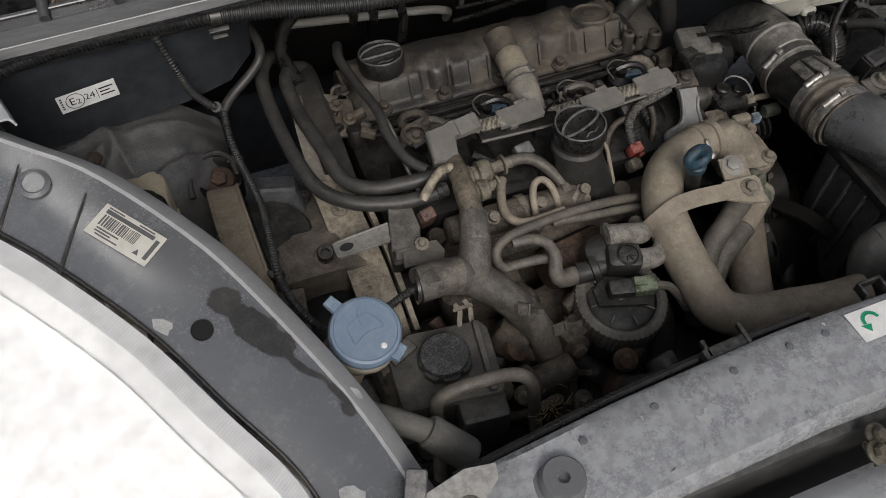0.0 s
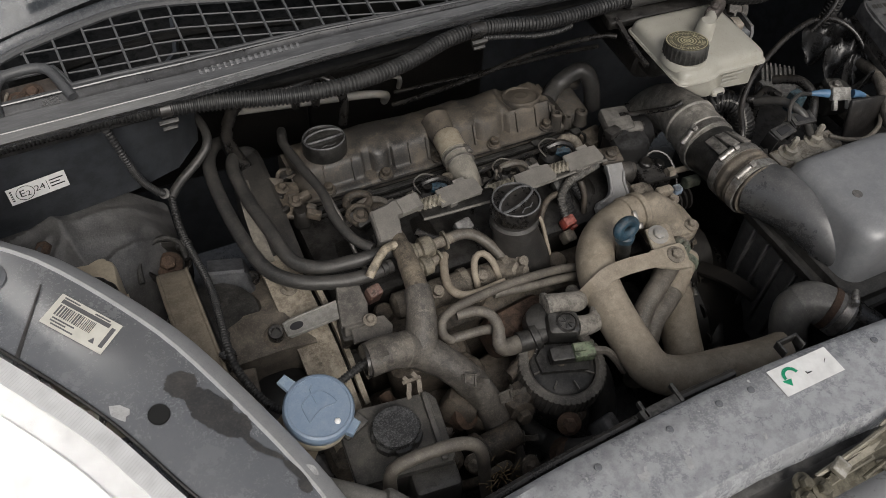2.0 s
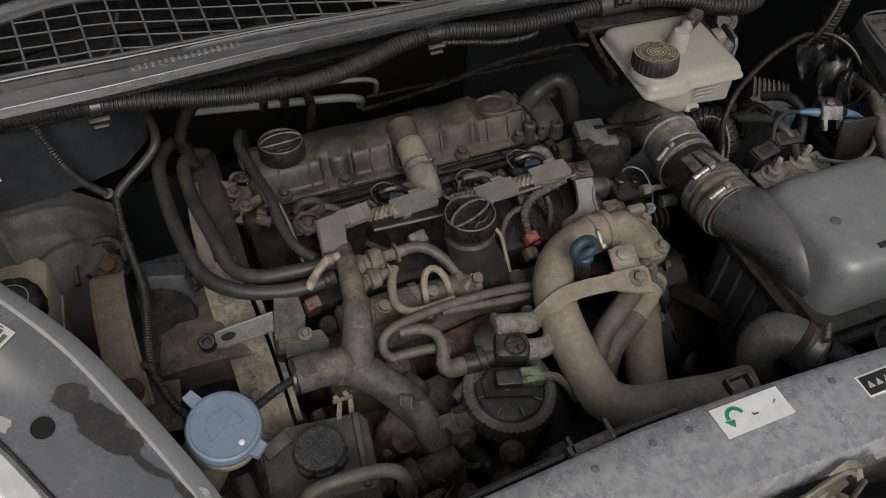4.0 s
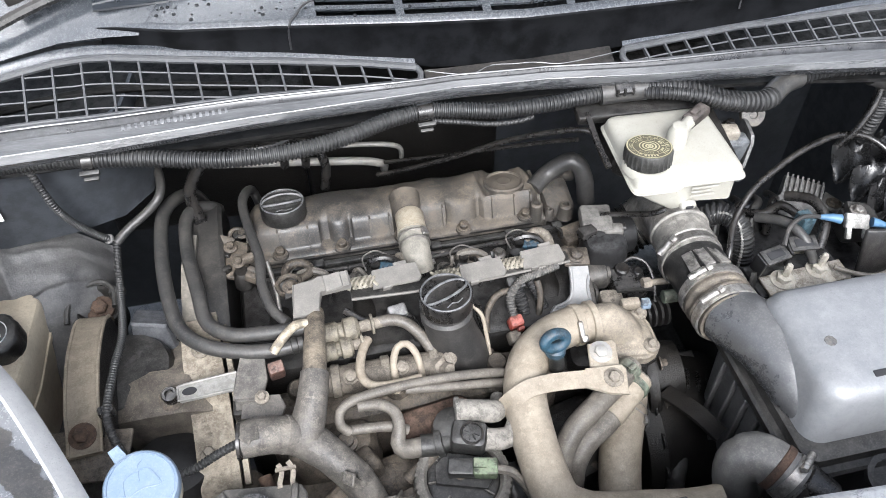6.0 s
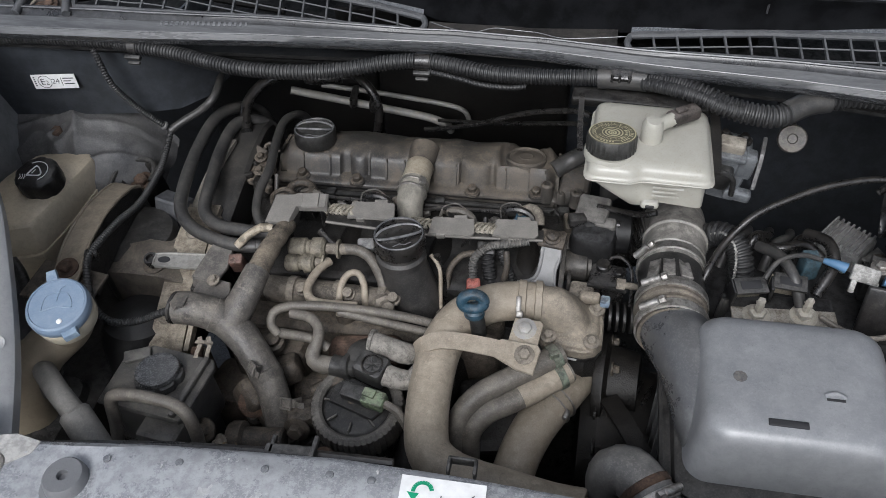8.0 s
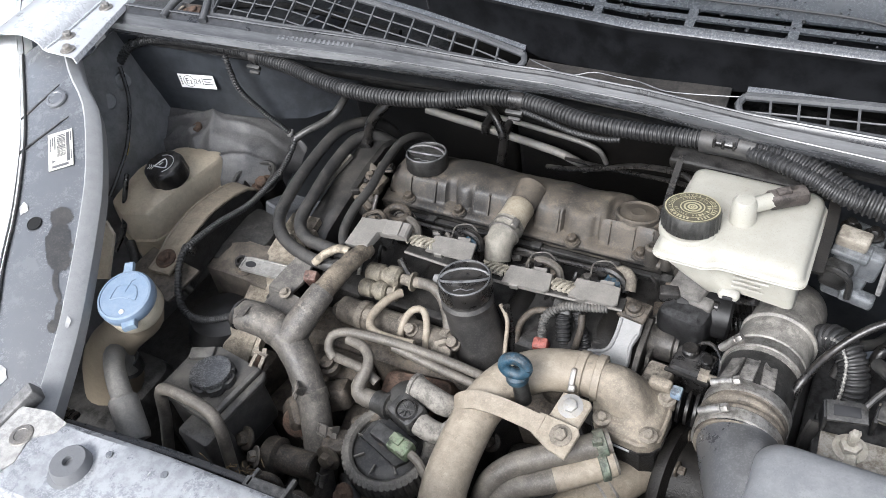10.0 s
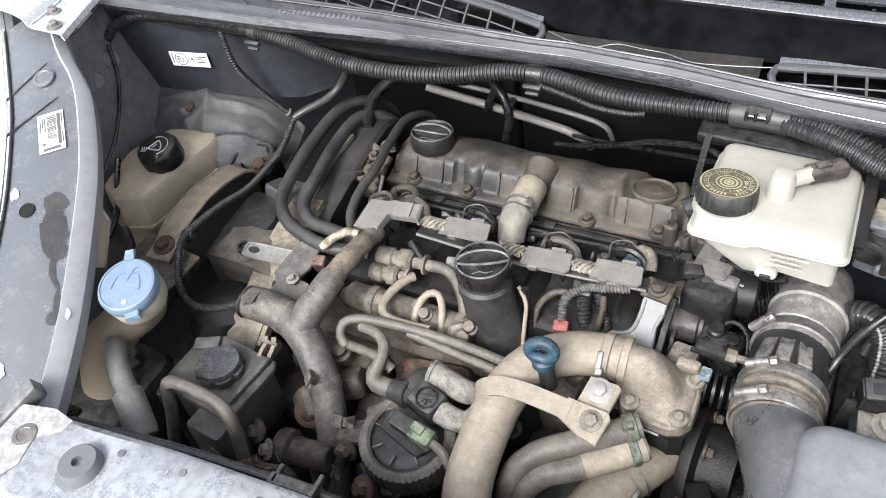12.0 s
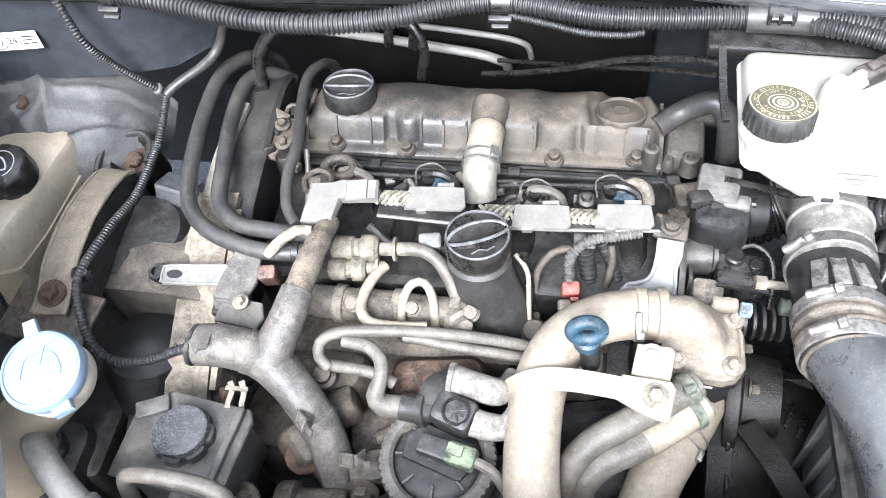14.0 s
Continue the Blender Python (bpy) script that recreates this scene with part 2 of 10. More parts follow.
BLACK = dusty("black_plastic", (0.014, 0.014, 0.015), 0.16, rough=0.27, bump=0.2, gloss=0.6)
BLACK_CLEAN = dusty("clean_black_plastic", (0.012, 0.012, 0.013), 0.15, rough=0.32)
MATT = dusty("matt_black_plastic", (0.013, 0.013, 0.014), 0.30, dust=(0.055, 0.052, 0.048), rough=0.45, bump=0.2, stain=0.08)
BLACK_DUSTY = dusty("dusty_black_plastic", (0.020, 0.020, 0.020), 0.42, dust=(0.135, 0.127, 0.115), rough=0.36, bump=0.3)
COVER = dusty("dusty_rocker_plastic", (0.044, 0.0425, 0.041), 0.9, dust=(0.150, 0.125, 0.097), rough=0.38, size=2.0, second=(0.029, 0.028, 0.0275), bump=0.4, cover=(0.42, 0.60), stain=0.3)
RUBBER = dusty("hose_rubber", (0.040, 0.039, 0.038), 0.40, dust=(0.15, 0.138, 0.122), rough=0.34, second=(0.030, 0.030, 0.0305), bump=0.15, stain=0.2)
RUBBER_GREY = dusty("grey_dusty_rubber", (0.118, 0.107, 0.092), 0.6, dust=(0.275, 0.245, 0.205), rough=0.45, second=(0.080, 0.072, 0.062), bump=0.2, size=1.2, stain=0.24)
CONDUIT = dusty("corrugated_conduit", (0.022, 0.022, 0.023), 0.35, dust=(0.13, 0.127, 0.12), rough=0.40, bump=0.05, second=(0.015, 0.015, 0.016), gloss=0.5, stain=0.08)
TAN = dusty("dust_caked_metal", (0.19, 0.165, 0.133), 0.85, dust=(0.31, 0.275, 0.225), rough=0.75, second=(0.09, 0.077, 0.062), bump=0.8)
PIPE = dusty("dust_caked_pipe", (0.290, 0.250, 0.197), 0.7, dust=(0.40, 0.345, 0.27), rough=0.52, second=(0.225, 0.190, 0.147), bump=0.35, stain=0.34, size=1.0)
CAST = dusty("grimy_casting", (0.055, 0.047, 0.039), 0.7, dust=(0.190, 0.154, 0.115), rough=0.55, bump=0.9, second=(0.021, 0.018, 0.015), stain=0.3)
# casting colour with the deep shade low in the bay put in
CAST_DARK = dusty("shade_dark_casting", (0.008, 0.0075, 0.007), 0.38, dust=(0.050, 0.042, 0.034), rough=0.45, bump=1.0)
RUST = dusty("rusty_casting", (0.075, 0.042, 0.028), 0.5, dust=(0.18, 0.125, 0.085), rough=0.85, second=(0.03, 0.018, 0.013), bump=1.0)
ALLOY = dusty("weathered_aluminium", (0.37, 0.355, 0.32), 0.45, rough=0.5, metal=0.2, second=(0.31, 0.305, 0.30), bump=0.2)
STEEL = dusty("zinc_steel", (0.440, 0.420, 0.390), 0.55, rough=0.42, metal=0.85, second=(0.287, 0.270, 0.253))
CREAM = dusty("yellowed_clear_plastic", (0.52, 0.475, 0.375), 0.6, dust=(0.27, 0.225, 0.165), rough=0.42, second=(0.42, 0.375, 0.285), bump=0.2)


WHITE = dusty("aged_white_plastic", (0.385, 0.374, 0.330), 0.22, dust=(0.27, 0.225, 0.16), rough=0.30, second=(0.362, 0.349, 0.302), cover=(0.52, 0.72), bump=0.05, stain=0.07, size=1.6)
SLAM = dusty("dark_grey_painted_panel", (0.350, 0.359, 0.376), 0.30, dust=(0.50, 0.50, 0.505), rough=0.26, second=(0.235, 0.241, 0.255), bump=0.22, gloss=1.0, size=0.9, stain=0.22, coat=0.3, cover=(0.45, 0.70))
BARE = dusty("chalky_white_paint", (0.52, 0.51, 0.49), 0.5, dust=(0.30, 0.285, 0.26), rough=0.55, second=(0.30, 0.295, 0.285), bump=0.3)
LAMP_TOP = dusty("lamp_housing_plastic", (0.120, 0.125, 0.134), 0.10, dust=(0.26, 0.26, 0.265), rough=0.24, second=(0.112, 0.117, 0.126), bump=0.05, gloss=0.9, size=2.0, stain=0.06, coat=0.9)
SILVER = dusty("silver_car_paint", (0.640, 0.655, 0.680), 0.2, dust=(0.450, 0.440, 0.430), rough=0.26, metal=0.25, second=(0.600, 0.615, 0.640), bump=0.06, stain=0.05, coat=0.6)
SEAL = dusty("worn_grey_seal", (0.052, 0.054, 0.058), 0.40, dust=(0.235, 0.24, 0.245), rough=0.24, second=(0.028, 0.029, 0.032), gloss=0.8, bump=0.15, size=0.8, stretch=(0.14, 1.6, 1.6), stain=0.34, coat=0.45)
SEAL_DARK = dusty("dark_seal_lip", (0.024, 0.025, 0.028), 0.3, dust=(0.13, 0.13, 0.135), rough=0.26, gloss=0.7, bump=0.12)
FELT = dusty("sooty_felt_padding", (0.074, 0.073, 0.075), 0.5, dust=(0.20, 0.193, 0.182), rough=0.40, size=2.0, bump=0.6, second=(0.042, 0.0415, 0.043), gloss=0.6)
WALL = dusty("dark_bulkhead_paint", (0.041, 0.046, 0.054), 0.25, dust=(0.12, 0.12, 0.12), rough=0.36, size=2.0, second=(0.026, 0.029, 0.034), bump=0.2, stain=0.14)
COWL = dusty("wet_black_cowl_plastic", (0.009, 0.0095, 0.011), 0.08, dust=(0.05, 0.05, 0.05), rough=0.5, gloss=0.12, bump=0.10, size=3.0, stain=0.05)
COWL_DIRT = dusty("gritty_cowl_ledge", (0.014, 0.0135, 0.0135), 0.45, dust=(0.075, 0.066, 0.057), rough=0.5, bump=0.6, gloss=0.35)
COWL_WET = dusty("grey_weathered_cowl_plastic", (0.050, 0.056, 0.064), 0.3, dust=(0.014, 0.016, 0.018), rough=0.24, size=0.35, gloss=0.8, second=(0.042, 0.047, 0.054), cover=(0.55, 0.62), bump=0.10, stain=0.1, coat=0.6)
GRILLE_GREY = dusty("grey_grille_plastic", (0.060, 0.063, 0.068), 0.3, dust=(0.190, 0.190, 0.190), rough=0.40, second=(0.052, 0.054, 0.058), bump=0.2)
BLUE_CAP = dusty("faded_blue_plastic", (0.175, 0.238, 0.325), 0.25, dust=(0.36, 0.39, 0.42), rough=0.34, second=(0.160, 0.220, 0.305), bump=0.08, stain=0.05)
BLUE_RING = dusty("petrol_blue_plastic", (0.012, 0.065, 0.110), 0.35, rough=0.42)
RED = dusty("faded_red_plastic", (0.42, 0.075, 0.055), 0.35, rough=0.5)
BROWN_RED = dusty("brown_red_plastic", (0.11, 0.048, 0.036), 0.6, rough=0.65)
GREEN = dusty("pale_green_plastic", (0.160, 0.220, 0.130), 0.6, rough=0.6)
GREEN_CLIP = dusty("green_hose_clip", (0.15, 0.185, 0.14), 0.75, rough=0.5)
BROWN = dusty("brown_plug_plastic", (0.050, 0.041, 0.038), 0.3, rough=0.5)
PAPER = plain("white_label", (0.84, 0.84, 0.83), 0.35)
PAPER_OLD = plain("worn_cream_label", (0.66, 0.645, 0.58), 0.5)
# print black, which also fills holes and slots as their painted shade
INK_BLACK = plain("ink_hole_black", (0.02, 0.02, 0.022), 0.6)
INK_FADED = plain("faded_label_ink", (0.11, 0.11, 0.115), 0.6)
INK_GREEN = plain("green_ink", (0.01, 0.32, 0.16), 0.5)
YELLOW_INK = plain("faded_yellow_ink", (0.46, 0.425, 0.285), 0.7)
PALE_INK = plain("pale_ink", (0.5, 0.5, 0.49), 0.6)
BRAID = dusty("yellowed_braid", (0.36, 0.33, 0.25), 0.5, rough=0.7)
GREY_CLIP = dusty("grey_ribbed_connector", (0.150, 0.150, 0.150), 0.3, rough=0.45, second=(0.10, 0.10, 0.10), stain=0.2)
BLUE_WIRE = plain("blue_sleeve", (0.09, 0.185, 0.31), 0.4)
CLEAR_CLIP = dusty("milky_connector", (0.442, 0.436, 0.413), 0.4, rough=0.4)
ASPHALT = dusty("asphalt", (0.050, 0.050, 0.050), 0.3, dust=(0.100, 0.100, 0.100), rough=0.9, bump=0.8)
TAPE = dusty("dusty_cloth_tape", (0.096, 0.089, 0.081), 0.7, dust=(0.245, 0.218, 0.183), rough=0.38, bump=0.7, second=(0.046, 0.043, 0.040), size=1.1, stain=0.45)
LEAF = dusty("dry_straw", (0.25, 0.17, 0.08), 0.4, rough=0.8)
# matt white: the sky's reflection in the lamp is put into the colour
SKY_WHITE = plain("sky_white_reflector", (0.93, 0.935, 0.94), 0.30, 0.0)


def glass_material(name, rough=0.02, tint=(1, 1, 1)):
    mat, n, l, bsdf = node_material(name)
    bsdf.inputs["Base Color"].default_value = (*tint, 1)
    bsdf.inputs["Roughness"].default_value = rough
    bsdf.inputs["Transmission Weight"].default_value = 1.0
    bsdf.inputs["IOR"].default_value = 1.45
    return mat


LENS = glass_material("clear_lamp_lens", 0.02)
SCREEN = plain("dark_windscreen_glass", (0.03, 0.034, 0.04), 0.05, 0.0, 1.0)

UP = (0, 0, 1)
ENGINE_UP = (0, -0.25, 0.97)


CLAMP = dusty("bright_clamp_steel", (0.62, 0.60, 0.57), 0.4, rough=0.30, metal=0.8, second=(0.30, 0.285, 0.265), stain=0.2)


def worm_clamp(name_at, axis, r, screw, parent, label="ribbed steel worm-drive clamp"):
    """A band round a hose, with its screw box at the direction screw."""
    ax = Vector(axis).normalized()
    c = Vector(name_at)
    g = Geo().lathe(c - ax * 0.006, ax, [(r - 0.001, 0), (r + 0.0012, 0.0005), (r + 0.0012, 0.0115), (r - 0.001, 0.012)], 36, cap=(False, False))
    s = Vector(screw)
    s = (s - ax * s.dot(ax)).normalized()
    side = ax.cross(s)
    band = part("clamp", g, CLAMP, parent, label)
    h = Geo().cyl(c + s * (r + 0.004) - side * 0.014, c + s * (r + 0.004) + side * 0.008, 0.0042, n=12, edge=0.001)
    h.bolt(c + s * (r + 0.004) + side * 0.008, side, 0.0042, 0.006, False)
    part("clamp_screw", h, CLAMP, band)
    return band


# ---- ground and body of the car ----
def slam_top(x):
    return 0.9 - 0.10 * x * x


def rail_line(x):
    """How far back the edge of the bulkhead seal lies."""
    keys = ((-0.85, 0.445), (-0.66, 0.446), (-0.45, 0.452), (-0.3, 0.462), (-0.08, 0.470), (0.02, 0.464), (0.15, 0.445), (0.28, 0.431), (0.38, 0.416), (0.6, 0.375))
    return float(np.interp(x, [k[0] for k in keys], [k[1] for k in keys]))


ground = solo("ground", Geo().add([(-60, -60, 0), (60, -60, 0), (60, 60, 0), (-60, 60, 0)], [(0, 1, 2, 3)]), ASPHALT, "dark grey asphalt under the car", "ground", kind="structure")


def front_panel():
    xs = [-0.43 + i * 0.0205 for i in range(60)]
    prof = ((-0.080, -0.10), (-0.079, -0.034), (-0.076, -0.010), (-0.070, -0.002), (-0.05, 0.0), (-0.02, 0.0), (0.0, -0.001), (0.006, -0.006), (0.007, -0.03))

    def rear(x):
        return float(np.interp(x, [-0.43, -0.39, -0.26, -0.1, 0.0, 0.12, 0.25, 0.6], [-0.018, -0.011, -0.001, 0.006, 0.004, -0.001, -0.008, -0.03]))

    rows = []
    for x in xs:
        row = []
        for y, z in prof:
            dip = -0.006 * math.exp(-(((x + 0.328) / 0.03) ** 4) - ((y + 0.04) / 0.03) ** 4)
            latch = -0.005 if -0.02 < x < 0.075 and -0.08 < y < -0.03 else 0.0
            row.append((x, y + rear(x) - 0.002, slam_top(x) + z + dip + latch))
        rows.append(row)
    root = thing("bonnet_slam_panel", (0, -0.04, 0.8), "dark grey painted steel slam panel with chipped paint", "body panel", kind="structure")
    part("panel", Geo().sheet([list(r) for r in zip(*rows)][::-1], 0.002), SLAM, root)
    g = Geo()
    rng = random.Random(3)
    spots = [(-0.204, -0.040, 0.0075, 0.005), (-0.1636, -0.045, 0.008, 0.0035), (-0.213, -0.060, 0.006, 0.003), (-0.246, -0.066, 0.004, 0.003), (-0.20, -0.034, 0.004, 0.002), (-0.158, -0.038, 0.003, 0.003), (-0.088, -0.056, 0.004, 0.003), (0.060, -0.048, 0.003, 0.002)]
    spots += [(rng.uniform(-0.38, 0.24), rng.uniform(-0.080, -0.006), r, r * rng.uniform(0.5, 1)) for r in [rng.choice((0.0008, 0.0011, 0.0015, 0.0022)) for _ in range(46)]]
    for k, (x, y, ra, rb) in enumerate(spots):
        if -0.06 < x < 0.03 and y > -0.05 or math.hypot(x + 0.328, y + 0.04) < 0.032:
            continue
        n, a0 = 22, rng.uniform(0, 6)
        pts = []
        for i in range(n):
            a = 6.283 * i / n
            q = 0.75 + 0.8 * noise.noise(Vector((1.5 * math.cos(a), 1.5 * math.sin(a), k * 2.7)))
            u, v = ra * q * math.cos(a), rb * q * math.sin(a)
            pts.append((x + u * math.cos(a0) - v * math.sin(a0), y + rear(x) + u * math.sin(a0) + v * math.cos(a0)))
        g.prism(pts, pose(0, 0, slam_top(x) + 0.0001), 0.0003)
    tagged(part("chipped_paint", g, dusty("worn_primer", (0.50, 0.50, 0.505), 0.4, dust=(0.30, 0.30, 0.30), rough=0.5, second=(0.36, 0.362, 0.37)), root, "bare pale chips in the paint"), kind="stuff")
    # pale primer at the corner and its bolt
    g = Geo()
    corner = [(-0.43, -0.09), (-0.40, -0.088), (-0.385, -0.06), (-0.392, -0.035), (-0.372, -0.02), (-0.37, -0.008), (-0.395, -0.004), (-0.43, -0.012)]
    rows = [(x, y) for x, y in corner]
    g.prism(rows, pose(0, 0, slam_top(-0.40) + 0.0008), 0.0012, 0.0005)
    part("primer_corner", g, BARE, root, "chalky white corner with worn paint")
    part("corner_bolt", Geo().lathe((-0.402, -0.036, slam_top(-0.4) + 0.002), UP, [(0.012, 0), (0.011, 0.0012), (0.007, 0.0016), (0.0065, 0.0008), (0.003, 0.0006)], 20), STEEL, root)
    for x in (-0.30, -0.235, -0.16, -0.105, -0.07, 0.075, 0.16):
        y = rear(x) - 0.014
        part("rivet", Geo().lathe((x, y, slam_top(x)), UP, [(0.0036, 0), (0.0032, 0.0008), (0.0014, 0.0011)], 12), LAMP_TOP, root)
    # vertical face and radiator shroud below the panel
    shroud = thing("radiator_shroud", (0.05, -0.055, 0.37), "dark dusty plastic radiator shroud under the slam panel", "radiator shroud")
    part("panel", Geo().box((-0.20, -0.055, 0.62), (0.498, 0.06, 0.5), 0.01), BLACK_DUSTY, shroud)
    part("panel", Geo().box((0.30, -0.055, 0.62), (0.498, 0.06, 0.5), 0.01), BLACK_DUSTY, shroud)
    for x in (-0.30, -0.12, 0.06, 0.24):
        part("rib", Geo().box((x, -0.022, 0.66), (0.006, 0.010, 0.34), 0.002), BLACK_DUSTY, shroud)
    # weather strip along the rear edge
    g = Geo().tube([(x, rear(x) + 0.014, slam_top(x) - 0.020 - 0.03 * max(0, -x - 0.1)) for x in (-0.40, -0.33, -0.26, -0.19, -0.13, -0.06)], 0.0045, 8)
    solo("rubber_seal_strip", g, BLACK, "black rubber strip along the slam panel edge", "seal")
    g = Geo().box((-0.148, 0.014, 0.884), (0.045, 0.012, 0.010), 0.002, (0, 0, 3)).box((-0.128, 0.020, 0.888), (0.004, 0.02, 0.006), 0.001).box((-0.165, 0.018, 0.886), (0.004, 0.018, 0.006), 0.001)
    solo("cable_clip", g, BLACK_DUSTY, "dusty black plastic clip on the slam panel edge", "clip")
    for x in (0.0, 0.27, 0.33):
        y = rear(x) + 0.013
        g = Geo().box((x - 0.011, y, 0.893), (0.003, 0.014, 0.01), 0.001).box((x + 0.011, y, 0.893), (0.003, 0.014, 0.01), 0.001).box((x, y + 0.006, 0.893), (0.024, 0.003, 0.01), 0.001)
        solo("slam_panel_clip", g, BLACK_DUSTY, "black plastic clip loop behind the slam panel", "clip", "clips behind the slam panel")
    # rubber bump stop
    root = thing("bonnet_bump_stop", (-0.328, -0.04, 0.88), "round dark grey rubber bonnet bump stop", "bump stop")
    part("stop", Geo().lathe((-0.328, -0.04, 0.878), UP, [(0.025, 0), (0.0245, 0.005), (0.019, 0.007), (0.0175, 0.016), (0.016, 0.0178), (0.005, 0.0178), (0.0045, 0.013), (0.0005, 0.013)], 32), dusty("grey_rubber", (0.15, 0.153, 0.16), 0.15, dust=(0.26, 0.26, 0.26), rough=0.5, second=(0.14, 0.143, 0.15), bump=0.1), root)
    # stickers
    z = slam_top(0) + 0.0006
    root = thing("arrow_sticker", (-0.011, -0.014, z), "white sticker with a green curved arrow", "sticker")
    card = [(-0.046, 0.0), (0.023, 0.0), (0.024, -0.0275), (-0.0445, -0.0285)]
    part("sheet", Geo().prism(card, pose(0, 0, z), 0.0004), PAPER, root)
    g = Geo()
    arc = [(-0.027 + 0.0075 * math.cos(radians(a)), -0.0125 + 0.0075 * math.sin(radians(a))) for a in range(10, 200, 15)]
    for (x0, y0), (x1, y1) in zip(arc, arc[1:]):
        d = Vector((x1 - x0, y1 - y0, 0)).normalized() * 0.0017
        g.add([(x0 - d.y, y0 + d.x, z + 0.0008), (x1 - d.y, y1 + d.x, z + 0.0008), (x1 + d.y, y1 - d.x, z + 0.0008), (x0 + d.y, y0 - d.x, z + 0.0008)], [(3, 2, 1, 0)])
    x0, y0 = arc[-1]
    g.add([(x0 - 0.005, y0 - 0.0005, z + 0.0009), (x0 + 0.005, y0 - 0.001, z + 0.0009), (x0 + 0.0015, y0 - 0.008, z + 0.0009)], [(0, 2, 1)])
    part("arrow", g, INK_GREEN, root, "green curved arrow")
    g = Geo().box((-0.009, -0.0165, z + 0.0007), (0.005, 0.001, 0.0004), 0.0001).box((-0.0115, -0.0155, z + 0.0007), (0.0008, 0.003, 0.0004), 0.0001).box((0.013, -0.012, z + 0.0007), (0.005, 0.0006, 0.0004), 0.0001, (0, 0, 40))
    part("print", g, INK_BLACK, root)
    x = 0.135
    z = slam_top(x) + 0.0006
    root = thing("warning_label", (x, -0.035, z), "black warning label with white border and symbols", "label")
    part("sheet", Geo().box((x, -0.028, z), (0.078, 0.022, 0.0008), 0.0003), PAPER, root)
    part("field", Geo().box((x, -0.028, z + 0.0006), (0.074, 0.018, 0.0006), 0.0002), INK_BLACK, root)
    g = Geo()
    for k in range(3):
        cx = x - 0.03 + k * 0.009
        g.prism([(cx - 0.0035, -0.031), (cx + 0.0035, -0.031), (cx, -0.024)], pose(0, 0, z + 0.0009), 0.0002)
    for k in range(3):
        g.box((x + 0.016, -0.023 - k * 0.004, z + 0.001), (0.034 - 0.006 * (k % 2), 0.0014, 0.0002), 0.0001)
    part("print", g, PALE_INK, root, "white symbols and bars of small print")


front_panel()


def front_bodywork():
    """Silver bumper top ahead of the slam panel, and the bonnet catch."""
    rows = []
    for x in [-0.55 + i * 0.05 for i in range(24)]:
        bow = -0.10 * x * x
        rows.append([(x, -0.105 + bow * 0.3, 0.835), (x, -0.125 + bow, 0.852), (x, -0.16 + bow, 0.856), (x, -0.20 + bow, 0.845), (x, -0.24 + bow, 0.80), (x, -0.26 + bow, 0.6), (x, -0.26 + bow, 0.3)])
    solo("front_bumper", Geo().sheet([list(r) for r in zip(*rows)][::-1], 0.003), SILVER, "silver painted bumper top ahead of the slam panel", "bumper", kind="structure")
    root = thing("bonnet_catch", (0.0, -0.10, 0.85), "greasy zinc bonnet catch below the slam panel", "bonnet catch")
    grease = dusty("greasy_zinc", (0.17, 0.155, 0.115), 0.6, dust=(0.07, 0.06, 0.042), rough=0.38, metal=0.4, second=(0.08, 0.072, 0.052), bump=0.7, stain=0.35)
    pale = dusty("worn_zinc", (0.34, 0.315, 0.255), 0.4, dust=(0.16, 0.14, 0.10), rough=0.4, metal=0.4, second=(0.24, 0.222, 0.18), bump=0.4)
    part("plate", Geo().prism([(-0.070, -0.010), (0.040, -0.014), (0.052, 0.000), (0.040, 0.012), (-0.060, 0.010)], pose(-0.014, -0.100, 0.868, 18, 0, 3), 0.004, 0.001), grease, root)
    rng = random.Random(23)
    for k in range(9):
        x0 = -0.075 + 0.009 * k + rng.uniform(-0.006, 0.006)
        n = rng.uniform(0.045, 0.075)
        y0 = -0.106 + 0.0022 * k
        z0 = 0.874 + 0.0014 * k
        part("lever", Geo().strip([(x0, y0, z0), (x0 + n * 0.5, y0 + rng.uniform(-0.002, 0.006), z0 + rng.uniform(0.002, 0.006)), (x0 + n, y0 + rng.uniform(0.002, 0.010), z0 + rng.uniform(0.0, 0.006))], rng.uniform(0.004, 0.007), 0.0022, (0, -0.4, 1)), pale if k % 3 == 0 else grease, root)
    part("block", Geo().box((-0.040, -0.098, 0.889), (0.016, 0.014, 0.006), 0.0015, (14, 0, 24)), pale, root, "square zinc pawl")
    part("rod", Geo().tube([(-0.06, -0.094, 0.880), (-0.01, -0.090, 0.889), (0.035, -0.084, 0.890), (0.048, -0.090, 0.882)], 0.0024, 8), pale, root)
    part("rod", Geo().tube([(-0.02, -0.112, 0.878), (0.02, -0.106, 0.886), (0.050, -0.095, 0.884)], 0.0022, 8), grease, root)
    part("end_loop", Geo().strip([(0.020, -0.084, 0.890), (0.040, -0.080, 0.893), (0.050, -0.084, 0.888), (0.046, -0.094, 0.882)], 0.006, 0.002, (0, -0.4, 1)), pale, root)
    g = Geo()
    for i in range(9):
        g.lathe((-0.086 + i * 0.0035, -0.100, 0.876), (1, 0.1, 0), [(0.0050, 0), (0.0056, 0.0009), (0.0050, 0.0018)], 12)
    part("spring", g, grease, root)
    part("tongue", Geo().prism([(0, 0), (0.05, -0.012), (0.085, -0.05), (0.075, -0.062), (0.03, -0.035), (0, -0.02)], pose(0.005, -0.104, 0.872, -12, 0, 0), 0.003, 0.001), pale, root)
